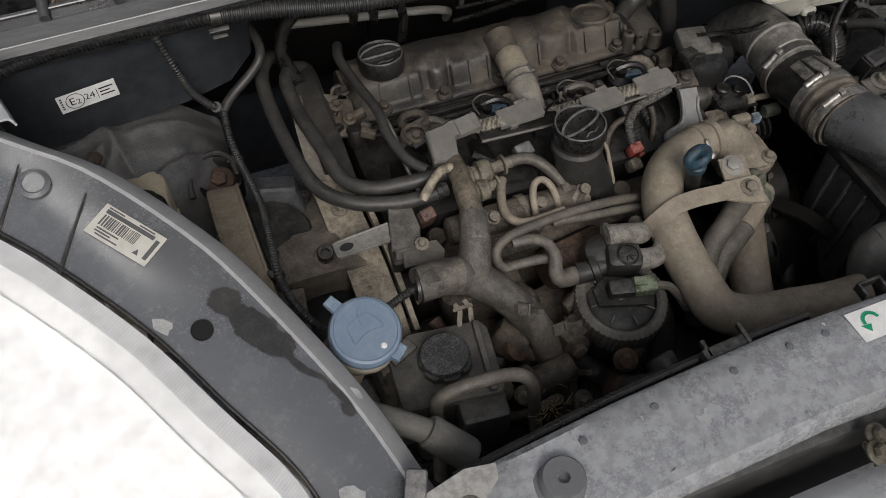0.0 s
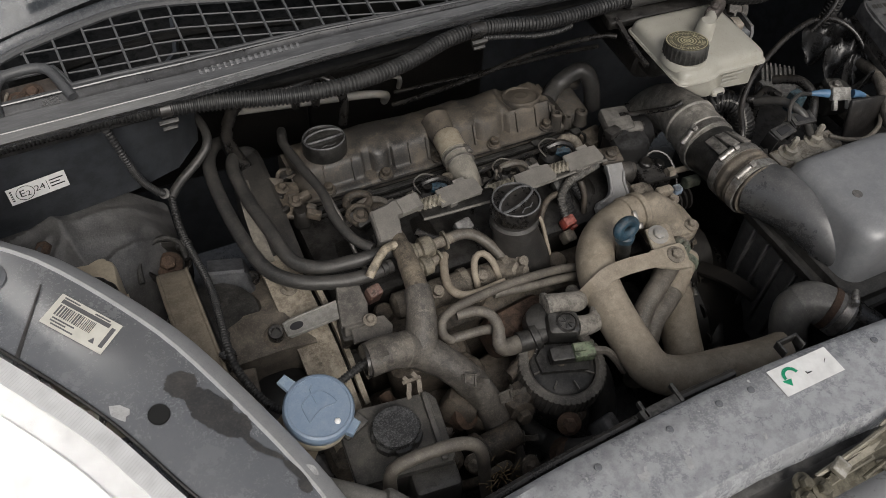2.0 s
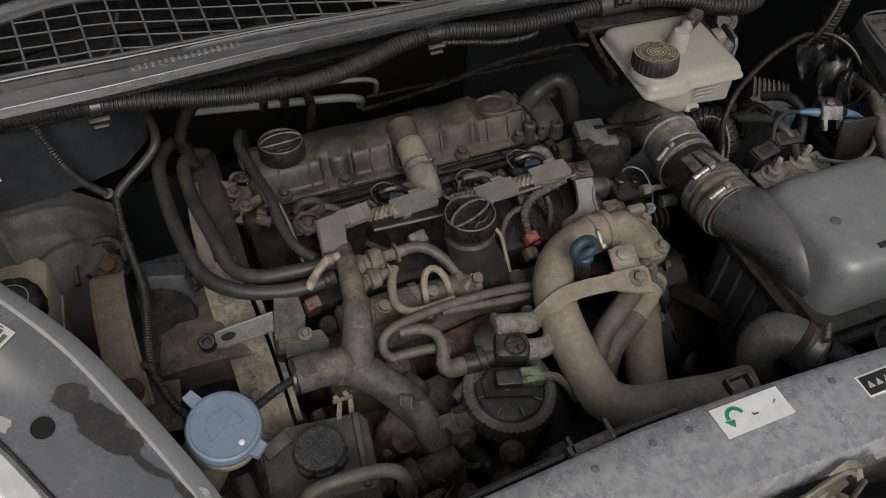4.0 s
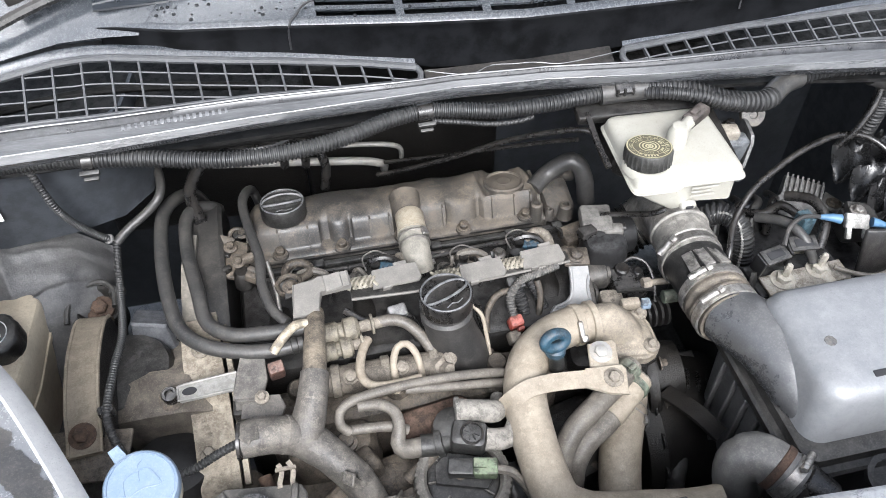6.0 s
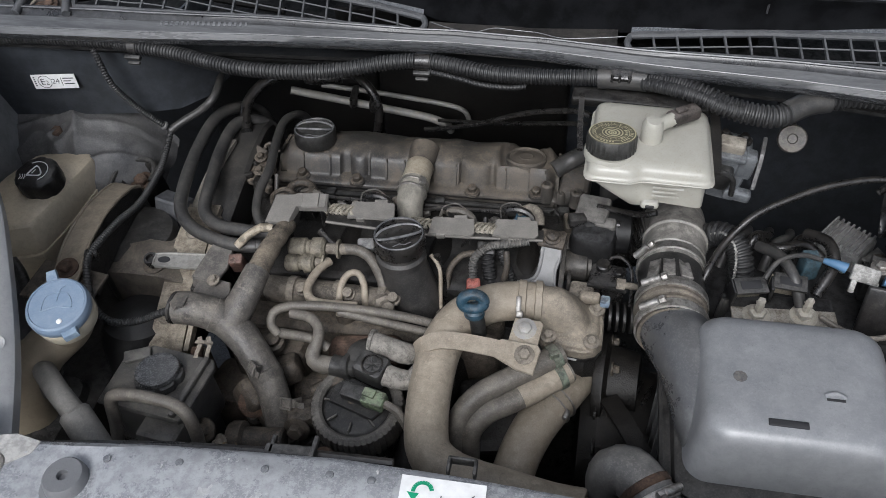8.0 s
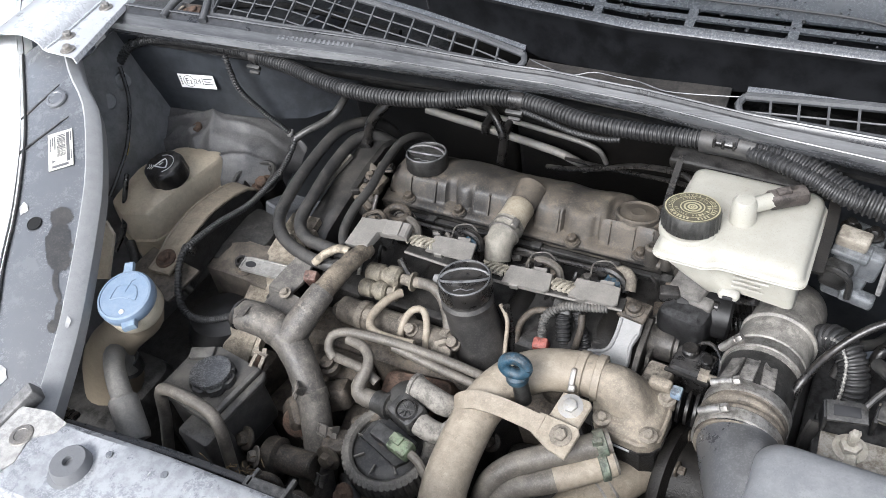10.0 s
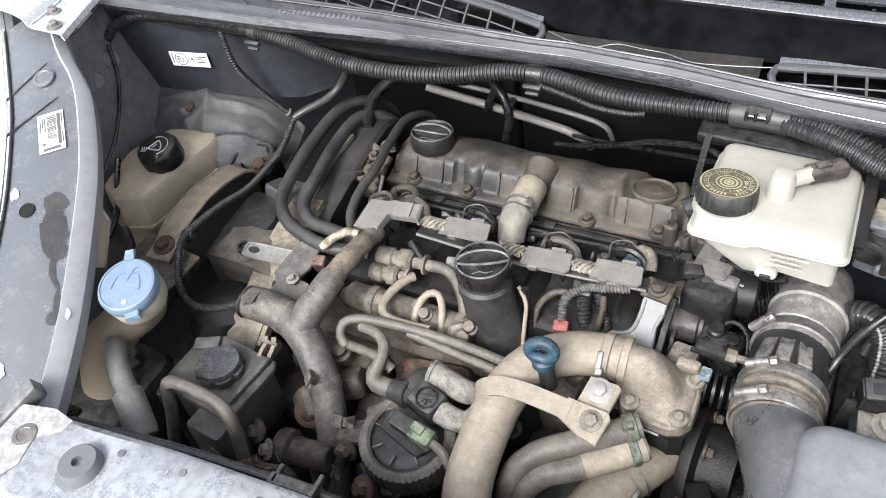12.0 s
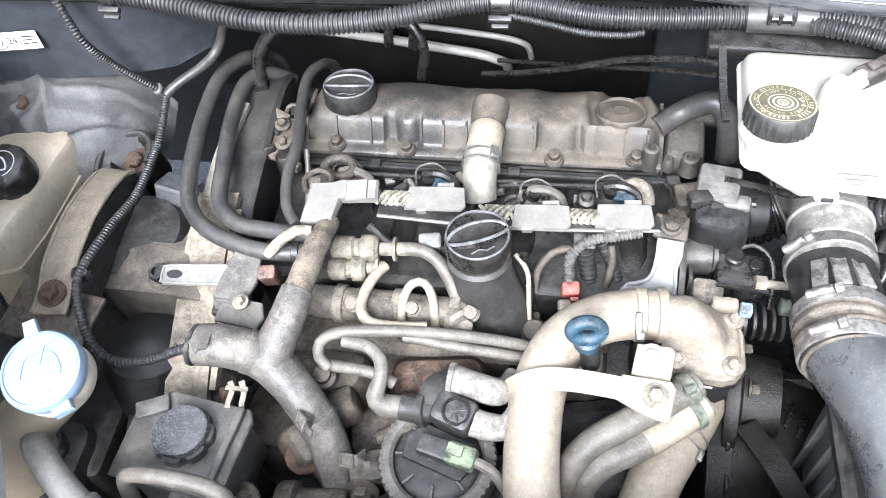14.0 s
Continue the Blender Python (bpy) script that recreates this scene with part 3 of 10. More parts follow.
    for x, y in ((-0.074, -0.094), (-0.062, -0.104), (-0.082, -0.106)):
        part("bolt", Geo().bolt((x, y, 0.878), (0.1, -0.3, 1), 0.006, 0.008), grease, root)


front_bodywork()


def smooth_even(keys, n):
    """n + 1 points at even steps along a smooth line."""
    line = smooth_line(keys, 1, 0.004)[0]
    return [line[min(len(line) - 1, round(i * (len(line) - 1) / n))] for i in range(n + 1)]


def headlamp():
    lens_edge = [(-0.757, 0.3465, 1.008), (-0.676, 0.265, 0.983), (-0.639, 0.224, 0.971), (-0.588, 0.157, 0.951), (-0.550, 0.092, 0.9285), (-0.518, 0.0405, 0.906), (-0.504, 0.004, 0.892), (-0.498, -0.033, 0.881)]
    lip = [(-0.700, 0.388, 1.0105), (-0.6385, 0.338, 0.997), (-0.590, 0.305, 0.9795), (-0.533, 0.240, 0.9546), (-0.497, 0.184, 0.933), (-0.446, 0.082, 0.891), (-0.417, -0.003, 0.855), (-0.408, -0.033, 0.842)]
    paint = [(x - 0.016, y - 0.007, z + 0.011) for x, y, z in lip]
    root = thing("headlamp", (-0.58, 0.1, 0.75), "headlamp with a clear lens and dark grey plastic housing", "headlamp")
    n = 28

    a, b, c = (smooth_even(k, n) for k in (lens_edge, paint, lip))
    rows = [a] + [[p.lerp(q, k) + Vector((0, 0, 0.004 * math.sin(math.pi * k))) for p, q in zip(a, b)] for k in (0.25, 0.5, 0.75)] + [b]
    part("housing", Geo().sheet(rows, 0.003), LAMP_TOP, root, "dark grey plastic top of the lamp")
    down = [q + Vector((-0.001, -0.001, -0.018)) for q in c]
    step = [p.lerp(q, 0.15) + Vector((0, 0, 0.004)) for p, q in zip(b, c)]
    mid = [p.lerp(q, 0.8) + Vector((0, 0, 0.003)) for p, q in zip(b, c)]
    part("rim", Geo().sheet([b, step, mid, c, down], 0.002), dusty("scuffed_grey_rim", (0.34, 0.343, 0.348), 0.25, dust=(0.47, 0.47, 0.47), rough=0.3, second=(0.31, 0.313, 0.318), bump=0.12, stain=0.08, coat=0.4), root, "scuffed lighter grey rim")
    # lens: a bowed clear shell from its edge outwards and down
    rows, inner = [], []
    shell = [Vector((-0.93, 0.50, 1.02)), Vector((-0.85, 0.425, 1.018))] + a
    for k in range(7):
        t = 1.4 * k / 6
        out = Vector((-0.30 * t - 0.06 * t * t, -0.22 * t, 0.012 * math.sin(2.2 * t) - 0.10 * t * t))
        rows.append([p + out for p in shell])
        inner.append([p + out * 0.97 + Vector((0.0, 0.0, -0.03 - 0.02 * t)) for p in shell])
    part("lens", Geo().sheet(rows[::-1], 0.003), LENS, root, "clear polycarbonate lens").visible_shadow = False
    # white sheet under the lens, painted as mirrored sky
    part("reflector", Geo().sheet(inner[::-1], 0.002), SKY_WHITE, root, "reflector painted white for the bright sky it mirrors")
    # silver-grey bezel inside the lens, with a pale ridge where the reflector begins
    bezel = []
    for k in range(6):
        t = 0.026 + 0.016 * k
        bezel.append([p + Vector((-0.30 * t, -0.22 * t, -0.006 - 0.05 * t + 0.012 * math.sin(2.2 * t))) for p in shell])
    ridge = [p + Vector((0, 0, 0.0015)) for p in bezel[-1]]
    part("bezel", Geo().sheet(bezel[::-1], 0.002), plain("silver_grey_bezel", (0.80, 0.805, 0.81), 0.3), root, "silver-grey bezel inside the lens")
    part("bezel_ridge", Geo().tube(ridge, 0.0010, 6, 0.02), plain("pale_bezel_ridge", (0.85, 0.855, 0.86), 0.3), root)
    band0 = [p + Vector((-0.004, -0.003, 0.003)) for p in a]
    band1 = [p + Vector((-0.017, -0.0125, 0.003)) for p in a]
    part("lens_border", Geo().sheet([band1, band0], 0.001), plain("frosted_lens_border", (0.70, 0.705, 0.71), 0.25), root, "fluted pale lens border")
    # flat grey lines paint the shade between the lens flutes
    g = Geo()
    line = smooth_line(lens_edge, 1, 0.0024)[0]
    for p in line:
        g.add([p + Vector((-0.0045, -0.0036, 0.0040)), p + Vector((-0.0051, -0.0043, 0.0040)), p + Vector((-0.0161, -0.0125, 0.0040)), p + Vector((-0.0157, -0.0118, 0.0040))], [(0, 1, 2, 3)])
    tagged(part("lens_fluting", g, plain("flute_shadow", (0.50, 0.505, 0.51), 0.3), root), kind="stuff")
    part("edge_bead", Geo().tube([Vector(p) + Vector((0, 0, 0.002)) for p in lens_edge], 0.0015, 8), BLACK_DUSTY, root)

    rows_top = [p for k in range(41) for p in (u.lerp(w, k / 40) + Vector((0, 0, 0.004 * math.sin(math.pi * k / 40))) for u, w in zip(smooth_even(lens_edge, 120), smooth_even(paint, 120)))]
    cloud = np.array([tuple(p) for p in rows_top])

    def on_top(x, y):
        """Height and slopes of the housing at a place."""
        near = cloud[np.argsort((cloud[:, 0] - x) ** 2 + (cloud[:, 1] - y) ** 2)[:24]]
        fit = np.linalg.lstsq(np.c_[near[:, :2] - (x, y), np.ones(24)], near[:, 2], rcond=None)[0]
        return float(fit[2]), float(fit[0]), float(fit[1])

    def lie(x, y, turn, lift=0.0012):
        """A pose that lies on the housing."""
        z, sx, sy = on_top(x, y)
        up = Vector((-sx, -sy, 1)).normalized()
        along = Vector((math.cos(radians(turn)), math.sin(radians(turn)), 0))
        along = (along - up * along.dot(up)).normalized()
        side = up.cross(along)
        m = Matrix((along, side, up)).transposed().to_4x4()
        m.translation = Vector((x, y, z)) + up * lift
        return m

    m = lie(-0.552, 0.149, 0)
    up = m.to_3x3() @ Vector((0, 0, 1))
    # closed black disc paints the unlit inside of the hole
    part("hole", Geo().lathe(m.translation, up, [(0.0086, 0), (0.0083, 0.0006), (0.0077, 0.0004), (0.0074, -0.0005), (0.0004, -0.0005)], 28), plain("hole_shadow", (0.004, 0.004, 0.004), 0.8), root)
    m = lie(-0.644, 0.295, 0)
    part("screw", Geo().lathe(m.translation, m.to_3x3() @ Vector((0, 0, 1)), [(0.013, 0), (0.0125, 0.002), (0.009, 0.003), (0.008, 0.0022), (0.0004, 0.0022)], 24), LAMP_TOP, root)
    for x, y in ((-0.668, 0.283), (-0.626, 0.248)):
        # raised black strips draw the dark of two creases
        part("crease", Geo().prism([(-0.036, -0.0018), (0.036, -0.0006), (0.036, 0.0006), (-0.036, 0.0018)], lie(x, y, 62, 0.0001), 0.0010, 0.0003), BLACK_CLEAN, root)
    pale = dusty("pale_scuff", (0.46, 0.46, 0.46), 0.4, dust=(0.30, 0.30, 0.30), rough=0.6, second=(0.30, 0.30, 0.30))
    for x, y, s, sd in ((-0.579, 0.160, 0.009, 4), (-0.482, 0.003, 0.014, 7), (-0.456, 0.079, 0.007, 9)):
        rng = random.Random(sd)
        pts = [(s * rng.uniform(0.6, 1.1) * math.cos(2 * math.pi * i / 12) * 0.8, s * rng.uniform(0.6, 1.2) * math.sin(2 * math.pi * i / 12)) for i in range(12)]
        part("scuff", Geo().prism(pts, lie(x, y, 40, 0.0006), 0.0004), pale, root, "pale scuff mark")
    rng = random.Random(12)
    damp = dusty("damp_stain", (0.040, 0.041, 0.043), 0.2, rough=0.35, second=(0.030, 0.031, 0.033), bump=0.1)
    g = Geo()
    blots = ((-0.530, 0.168, 0.0125, 0.012, 20), (-0.511, 0.139, 0.019, 0.014, -40), (-0.519, 0.151, 0.013, 0.011, -40), (-0.501, 0.127, 0.014, 0.011, -30), (-0.4915, 0.109, 0.010, 0.0035, -55), (-0.481, 0.0985, 0.010, 0.0028, -38), (-0.4675, 0.081, 0.013, 0.003, -58), (-0.464, 0.067, 0.006, 0.0045, -60))
    for k, (bx, by, ra, rb, turn) in enumerate(blots):
        n = 64
        c, sn = math.cos(radians(turn)), math.sin(radians(turn))
        rim = []
        for i in range(n):
            a = 2 * math.pi * i / n
            q = 1 + 0.34 * noise.noise(Vector((2.2 * math.cos(a), 2.2 * math.sin(a), k * 3.1))) + rng.uniform(-0.07, 0.07)
            u, v = ra * q * math.cos(a), rb * q * math.sin(a)
            rim.append((bx + u * c - v * sn, by + u * sn + v * c))
        mid = (bx, by, on_top(bx, by)[0] + 0.0007 + 0.00004 * k)
        vs = [mid] + [(x, y, on_top(x, y)[0] + 0.0007 + 0.00004 * k) for x, y in rim]
        g.add(vs, [(0, i + 1, (i + 1) % n + 1) for i in range(n)])
    part("stain", g, damp, root, "dark ragged damp stain")
    # sticker with bars
    m = lie(-0.588, 0.2375, -48.5, 0.001)
    label = thing("barcode_label", m.translation, "worn cream label with a bar code on the headlamp", "label")
    part("sheet", Geo().prism([(-0.028, -0.0145), (0.028, -0.0145), (0.028, 0.0145), (-0.028, 0.0145)], m, 0.0005), PAPER_OLD, label)
    g = Geo()
    x = -0.023
    rng = random.Random(5)
    while x < 0.010:
        w = rng.choice((0.0006, 0.0010, 0.0014))
        g.prism([(x, -0.004), (x + w, -0.004), (x + w, 0.006), (x, 0.006)], m, 0.0008)
        x += w + rng.choice((0.0007, 0.0011))
    for y0, x0, x1, h in ((0.0072, -0.024, 0.020, 0.0036), (0.0118, -0.024, -0.010, 0.0012), (0.0118, 0.004, 0.018, 0.0012), (-0.0070, -0.022, -0.002, 0.0012), (-0.0095, -0.022, -0.008, 0.0012), (-0.012, -0.020, 0.0, 0.0012)):
        g.prism([(x0, y0), (x1, y0), (x1, y0 + h), (x0, y0 + h)], m, 0.0008)
    g.prism([(0.022, -0.010), (0.0255, -0.010), (0.0255, 0.009), (0.022, 0.009)], m, 0.0008)
    g.prism([(0.013, -0.010), (0.018, -0.010), (0.0155, -0.005)], m, 0.0008)
    part("print", g, INK_FADED, label, "black bar code and unreadable print")
    # block at the lamp's foot
    solo("rubber_block", Geo().box((-0.442, -0.022, 0.876), (0.017, 0.070, 0.018), 0.003, (20, 0, -24)), GREY_CLIP, "grey rubber block at the foot of the headlamp", "rubber block")


headlamp()


def hose(name, pts, r, material, label, category="hose", rib=None, n=10, group=""):
    return solo(name, Geo().tube(pts, r, n, 0.006, rib), material, label, category, group)


# ---- bulkhead, cowl and inner wings ----
def rail_width(x):
    return float(np.interp(x, [-0.72, -0.5, -0.3, -0.12, 0.0, 0.12, 0.25, 0.45], [0.036, 0.034, 0.026, 0.015, 0.014, 0.016, 0.023, 0.032]))


# near-black: the shade under grilles and slots is put into this colour
WELL_SHADE = dusty("well_shade_black", (0.006, 0.006, 0.006), 0.3, dust=(0.025, 0.023, 0.021), rough=0.7, gloss=0.15)


def cowl():
    # the seal on the bulkhead flange
    xs = [-0.72 + i * 0.02 for i in range(67)]
    prof = ((0.012, -0.012), (0.002, -0.004), (0.0, 0.002), (0.003, 0.008), (0.010, 0.012), (0.016, 0.0155), (0.020, 0.0165), (0.024, 0.021), (0.029, 0.022), (0.033, 0.016))
    rows = [[(x, rail_line(x) + y * rail_width(x) / 0.033, 1.0 + z * (0.45 + 0.55 * rail_width(x) / 0.033)) for x in xs] for y, z in prof]
    root = thing("bulkhead_seal", (0, 0.46, 1.0), "worn light grey rubber seal along the bulkhead edge", "seal", kind="structure")
    part("seal", Geo().sheet(rows[:4], 0.002), SEAL, root, "shiny lower roll of the seal")
    mid_tone = dusty("dull_seal_face", (0.048, 0.050, 0.054), 0.40, dust=(0.165, 0.168, 0.173), rough=0.28, second=(0.028, 0.029, 0.032), gloss=0.7, bump=0.12, size=0.8, stretch=(0.14, 1.6, 1.6), stain=0.2)
    part("seal_face", Geo().sheet(rows[3:6], 0.002), mid_tone, root, "dull grey upper face of the seal")
    part("seal_bead", Geo().tube([(p[0], p[1], p[2] + 0.0006) for p in rows[3]], 0.0011, 6, 0.012), SEAL, root)
    part("lip", Geo().sheet(rows[5:], 0.002), SEAL_DARK, root, "dark upper lip of the seal")
    part("bead", Geo().tube([(p[0], p[1], p[2] + 0.001) for p in rows[7]], 0.0013, 6, 0.012), SEAL, root)
    g = Geo()
    rng = random.Random(8)
    for k in range(17):
        x = -0.425 + k * 0.0064
        w = rng.uniform(0.0028, 0.0044)
        y = rail_line(x) + 0.0132
        g.box((x, y, 1.0138), (w, 0.0060, 0.001), 0.0002, (25, 0, 2))
    part("stamped_marks", g, SEAL, root, "row of stamped marks")
    # ledge behind the seal, cut out for the two grilles
    def lower(x):
        return rail_line(x) + rail_width(x) - 0.002

    def z_at(x, y):
        return 1.018 + 0.40 * (y - rail_line(x) - 0.03)

    def hi_left(x):
        return float(np.interp(x, [-0.603, -0.573, -0.5215, -0.49, -0.46, -0.43, -0.36, -0.267, -0.176, -0.116], [0.520, 0.530, 0.541, 0.547, 0.549, 0.547, 0.537, 0.525, 0.511, 0.4985]))

    def hi_right(x):
        return float(np.interp(x, [0.112, 0.25, 0.40, 0.46, 0.55], [0.482, 0.486, 0.480, 0.474, 0.45]))

    def back(x):
        if x < -0.116:
            return hi_left(x) + 0.008
        if x > 0.112:
            return hi_right(x) + 0.008
        return float(np.interp(x, [-0.116, 0.112], [0.496, 0.490]))

    ledge = thing("cowl_ledge", (0, 0.48, 1.02), "gritty black plastic cowl ledge with a wavy seam", "cowl", kind="structure")
    xs = [-0.60 + i * 0.0175 for i in range(69)]
    low = [[(x, rail_line(x) + rail_width(x) - 0.010, 1.004) for x in xs], [(x, rail_line(x) + rail_width(x) - 0.006, 1.010) for x in xs], [(x, lower(x), z_at(x, lower(x))) for x in xs]]
    part("front_strip", Geo().sheet(low, 0.003), COWL_DIRT, ledge)
    mid = [x for x in xs if -0.113 < x < 0.112]
    part("middle", Geo().sheet([[(x, lower(x) + (back(x) - lower(x)) * k, z_at(x, lower(x) + (back(x) - lower(x)) * k)) for x in mid] for k in (0, 0.4, 0.8, 1)], 0.003), COWL_DIRT, ledge)
    part("seam", Geo().tube([(x, y, z_at(x, y) + 0.0004) for x, y in ((-0.108, 0.494), (-0.085, 0.488), (-0.060, 0.4835), (-0.036, 0.4900), (-0.012, 0.4880), (0.013, 0.4860), (0.036, 0.4800), (0.056, 0.4790), (0.085, 0.4800), (0.111, 0.4815))], 0.0007, 6, 0.004), SEAL, ledge, "pale wavy seam")
    # black oval laid on the ledge for the dark of a hole
    part("hole", Geo().prism([(0.008 * math.cos(a), 0.0035 * math.sin(a)) for a in (2 * math.pi * i / 14 for i in range(14))], pose(0.0, 0.476, z_at(0, 0.476) + 0.0004, 20, 0, -6), 0.0006), INK_BLACK, ledge)
    solo("cowl_well", Geo().box((-0.02, 0.60, 0.962), (1.3, 0.24, 0.006), 0.002), WELL_SHADE, "near-black well that gives the shade below the cowl grilles", "cowl", kind="structure")
    g = Geo().tube([(-0.60, 0.53, 1.0), (-0.45, 0.535, 1.015), (-0.30, 0.54, 0.995)], 0.005, 8)
    # metal rod in the same near-black, its shade painted on
    solo("wiper_linkage", g, WELL_SHADE, "metal wiper linkage rod under the grille, coloured as shade", "linkage")

    def grille(name, hi, x0, x1, bars):
        root = thing(name, ((x0 + x1) / 2, 0.49, 1.02), "grey plastic cowl grille of thin crossing bars", "grille", "cowl grilles", "structure")
        xs = [x0 + (x1 - x0) * i / 40 for i in range(41)]

        def foot(x):
            # the left grille steps round the hinge pocket
            return max(lower(x), 0.503) if x < -0.548 else lower(x)

        p = [(x, foot(x) + 0.001, z_at(x, foot(x)) + 0.001) for x in xs]
        q = [(x, hi(x), z_at(x, hi(x)) + 0.001) for x in xs]
        part("frame", Geo().tube(p, 0.0034, 8, 0.01), GRILLE_GREY, root)
        part("frame", Geo().tube(q, 0.0042, 8, 0.01), GRILLE_GREY, root)
        end = -1 if x0 < 0 else 0
        part("frame", Geo().tube([p[end], ((p[end][0] * 0.5 + q[end][0] * 0.5) + (0.004 if x0 < 0 else -0.004), (p[end][1] + q[end][1]) / 2, (p[end][2] + q[end][2]) / 2), q[end]], 0.0036, 8), GRILLE_GREY, root)
        # panel behind the opening
        part("upper_strip", Geo().sheet([[(x, hi(x) + d, z_at(x, hi(x)) + dz) for x in xs] for d, dz in ((0.003, 0.001), (0.008, 0.006), (0.015, 0.008), (0.017, 0.003))], 0.002), COWL_WET, root)
        for k in range(1, bars):
            x = x0 + (x1 - x0) * k / bars
            a = Vector((x + 0.002, foot(x), z_at(x, foot(x))))
            b = Vector((x - 0.002, hi(x), z_at(x, hi(x))))
            part("bar", Geo().strip([a, a.lerp(b, 0.5), b], 0.0022, 0.004, (0, -0.4, 1)), GRILLE_GREY, root)
        for k in range(1, 9):
            line = []
            for x in xs:
                y = hi(max(x, -0.47)) - 0.0135 * k - 0.001 + (0.04 * (-0.47 - x) if x < -0.47 else 0.0)
                if y > hi(x) - 0.003:
                    continue
                if y > foot(x) + 0.003:
                    line.append((x, y, z_at(x, y)))
            if len(line) > 2:
                part("bar", Geo().tube(line, 0.0010, 6, 0.012), GRILLE_GREY, root)

    grille("cowl_grille", hi_left, -0.603, -0.118, 17)
    grille("cowl_grille", hi_right, 0.114, 0.53, 17)
    # riser and slotted vent panel
    xs = [-0.44 + i * 0.02 for i in range(45)]

    def front(x):
        return float(np.interp(x, [-0.44, -0.36, -0.25, -0.12, 0.0, 0.24, 0.44], [0.572, 0.547, 0.531, 0.508, 0.492, 0.489, 0.49]))

    root = thing("windscreen_scuttle", (0, 0.52, 1.05), "weathered grey-black plastic scuttle with vent slots and rain marks", "scuttle", kind="structure")
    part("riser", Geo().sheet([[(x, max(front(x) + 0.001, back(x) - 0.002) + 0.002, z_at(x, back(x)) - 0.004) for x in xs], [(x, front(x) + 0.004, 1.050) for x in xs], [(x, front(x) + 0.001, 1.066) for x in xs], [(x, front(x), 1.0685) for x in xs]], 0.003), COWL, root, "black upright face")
    lip = [[(x, front(x), 1.0685) for x in xs], [(x, front(x) + 0.003, 1.0715) for x in xs], [(x, front(x) + 0.006, 1.0728) for x in xs]]
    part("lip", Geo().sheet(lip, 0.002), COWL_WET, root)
    slope = 0.36

    def top_z(x, y):
        return 1.0728 + slope * (y - front(x) - 0.006)

    cuts = [(-0.216 + 0.091 * k, -0.216 + 0.091 * k + 0.082) for k in range(5)]
    bands = ((0.006, 0.0085), (0.0085, 0.0165), (0.0165, 0.0215), (0.0215, 0.0285), (0.0285, 0.075))
    for a, b in bands:
        if b - a in (0.0165 - 0.0085, 0.0285 - 0.0215):
            edges = [-0.44] + [e for c in cuts for e in c] + [0.44]
            spans = [(edges[i], edges[i + 1]) for i in range(0, len(edges), 2)]
        else:
            spans = [(-0.44, 0.44)]
        for x0, x1 in spans:
            n = max(2, round((x1 - x0) / 0.02))
            pts = [x0 + (x1 - x0) * i / n for i in range(n + 1)]
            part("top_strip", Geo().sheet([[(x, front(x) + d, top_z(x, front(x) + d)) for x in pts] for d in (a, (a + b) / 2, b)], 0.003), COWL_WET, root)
    line = [(-0.247, 0.530, 1.040), (-0.246, 0.529, 1.068), (-0.236, 0.537, 1.077), (-0.222, 0.548, 1.083), (-0.18, 0.547, 1.087), (0.0, 0.526, 1.089), (0.18, 0.521, 1.088), (0.225, 0.512, 1.083), (0.246, 0.494, 1.074), (0.247, 0.487, 1.05)]
    part("seam", Geo().tube(line, 0.0012, 6), INK_BLACK, root)
    # added backing box, near-black so that the slots look unlit
    solo("duct_below_scuttle", Geo().box((0.01, 0.575, 0.985), (0.50, 0.06, 0.03), 0.004), WELL_SHADE, "added near-black backing that darkens the scuttle slots", "duct", kind="structure")
    g = Geo()
    rng = random.Random(21)
    for k in range(260):
        x = rng.uniform(-0.40, 0.40)
        y = front(x) + rng.uniform(0.008, 0.07)
        r = rng.choice((0.0007, 0.001, 0.0014, 0.0022))
        g.lathe((x, y, top_z(x, y) + 0.0002), (0, -0.36, 1), [(r, 0), (r * 0.8, r * 0.3), (r * 0.3, r * 0.45)], 7)
    tagged(part("rain_drops", g, plain("water_drops", (0.012, 0.013, 0.015), 0.05), root, "scattered rain drops"), kind="stuff")
    # raised cover at the wiper end, and the glass above
    g = Geo().sheet([[(-0.72, 0.505, 1.038), (-0.60, 0.538, 1.046), (-0.53, 0.556, 1.053), (-0.48, 0.565, 1.058), (-0.44, 0.563, 1.060), (-0.40, 0.556, 1.062)], [(-0.72, 0.53, 1.052), (-0.60, 0.560, 1.060), (-0.53, 0.576, 1.066), (-0.48, 0.580, 1.071), (-0.44, 0.575, 1.073), (-0.39, 0.562, 1.073)], [(-0.72, 0.60, 1.070), (-0.60, 0.615, 1.080), (-0.53, 0.617, 1.086), (-0.48, 0.602, 1.090), (-0.43, 0.602, 1.090), (-0.37, 0.590, 1.086)]], 0.003)
    part("wiper_cover", g, COWL_WET, root, "raised grey plastic cover at the wiper")
    g = Geo().sheet([[(x, 0.585 - 0.05 * x * x, 1.085) for x in xs], [(x, 1.05 - 0.06 * x * x, 1.36) for x in xs]], 0.004)
    solo("windscreen", g, SCREEN, "dark tinted windscreen above the scuttle", "windscreen", kind="structure")
    wiper = thing("wiper", (-0.4, 0.57, 1.1), "black wiper arm and blade resting on the windscreen", "wiper")
    part("arm", Geo().tube([(-0.56, 0.56, 1.075), (-0.45, 0.585, 1.105), (-0.30, 0.60, 1.115), (-0.1, 0.61, 1.12)], 0.006, 8), BLACK, wiper)
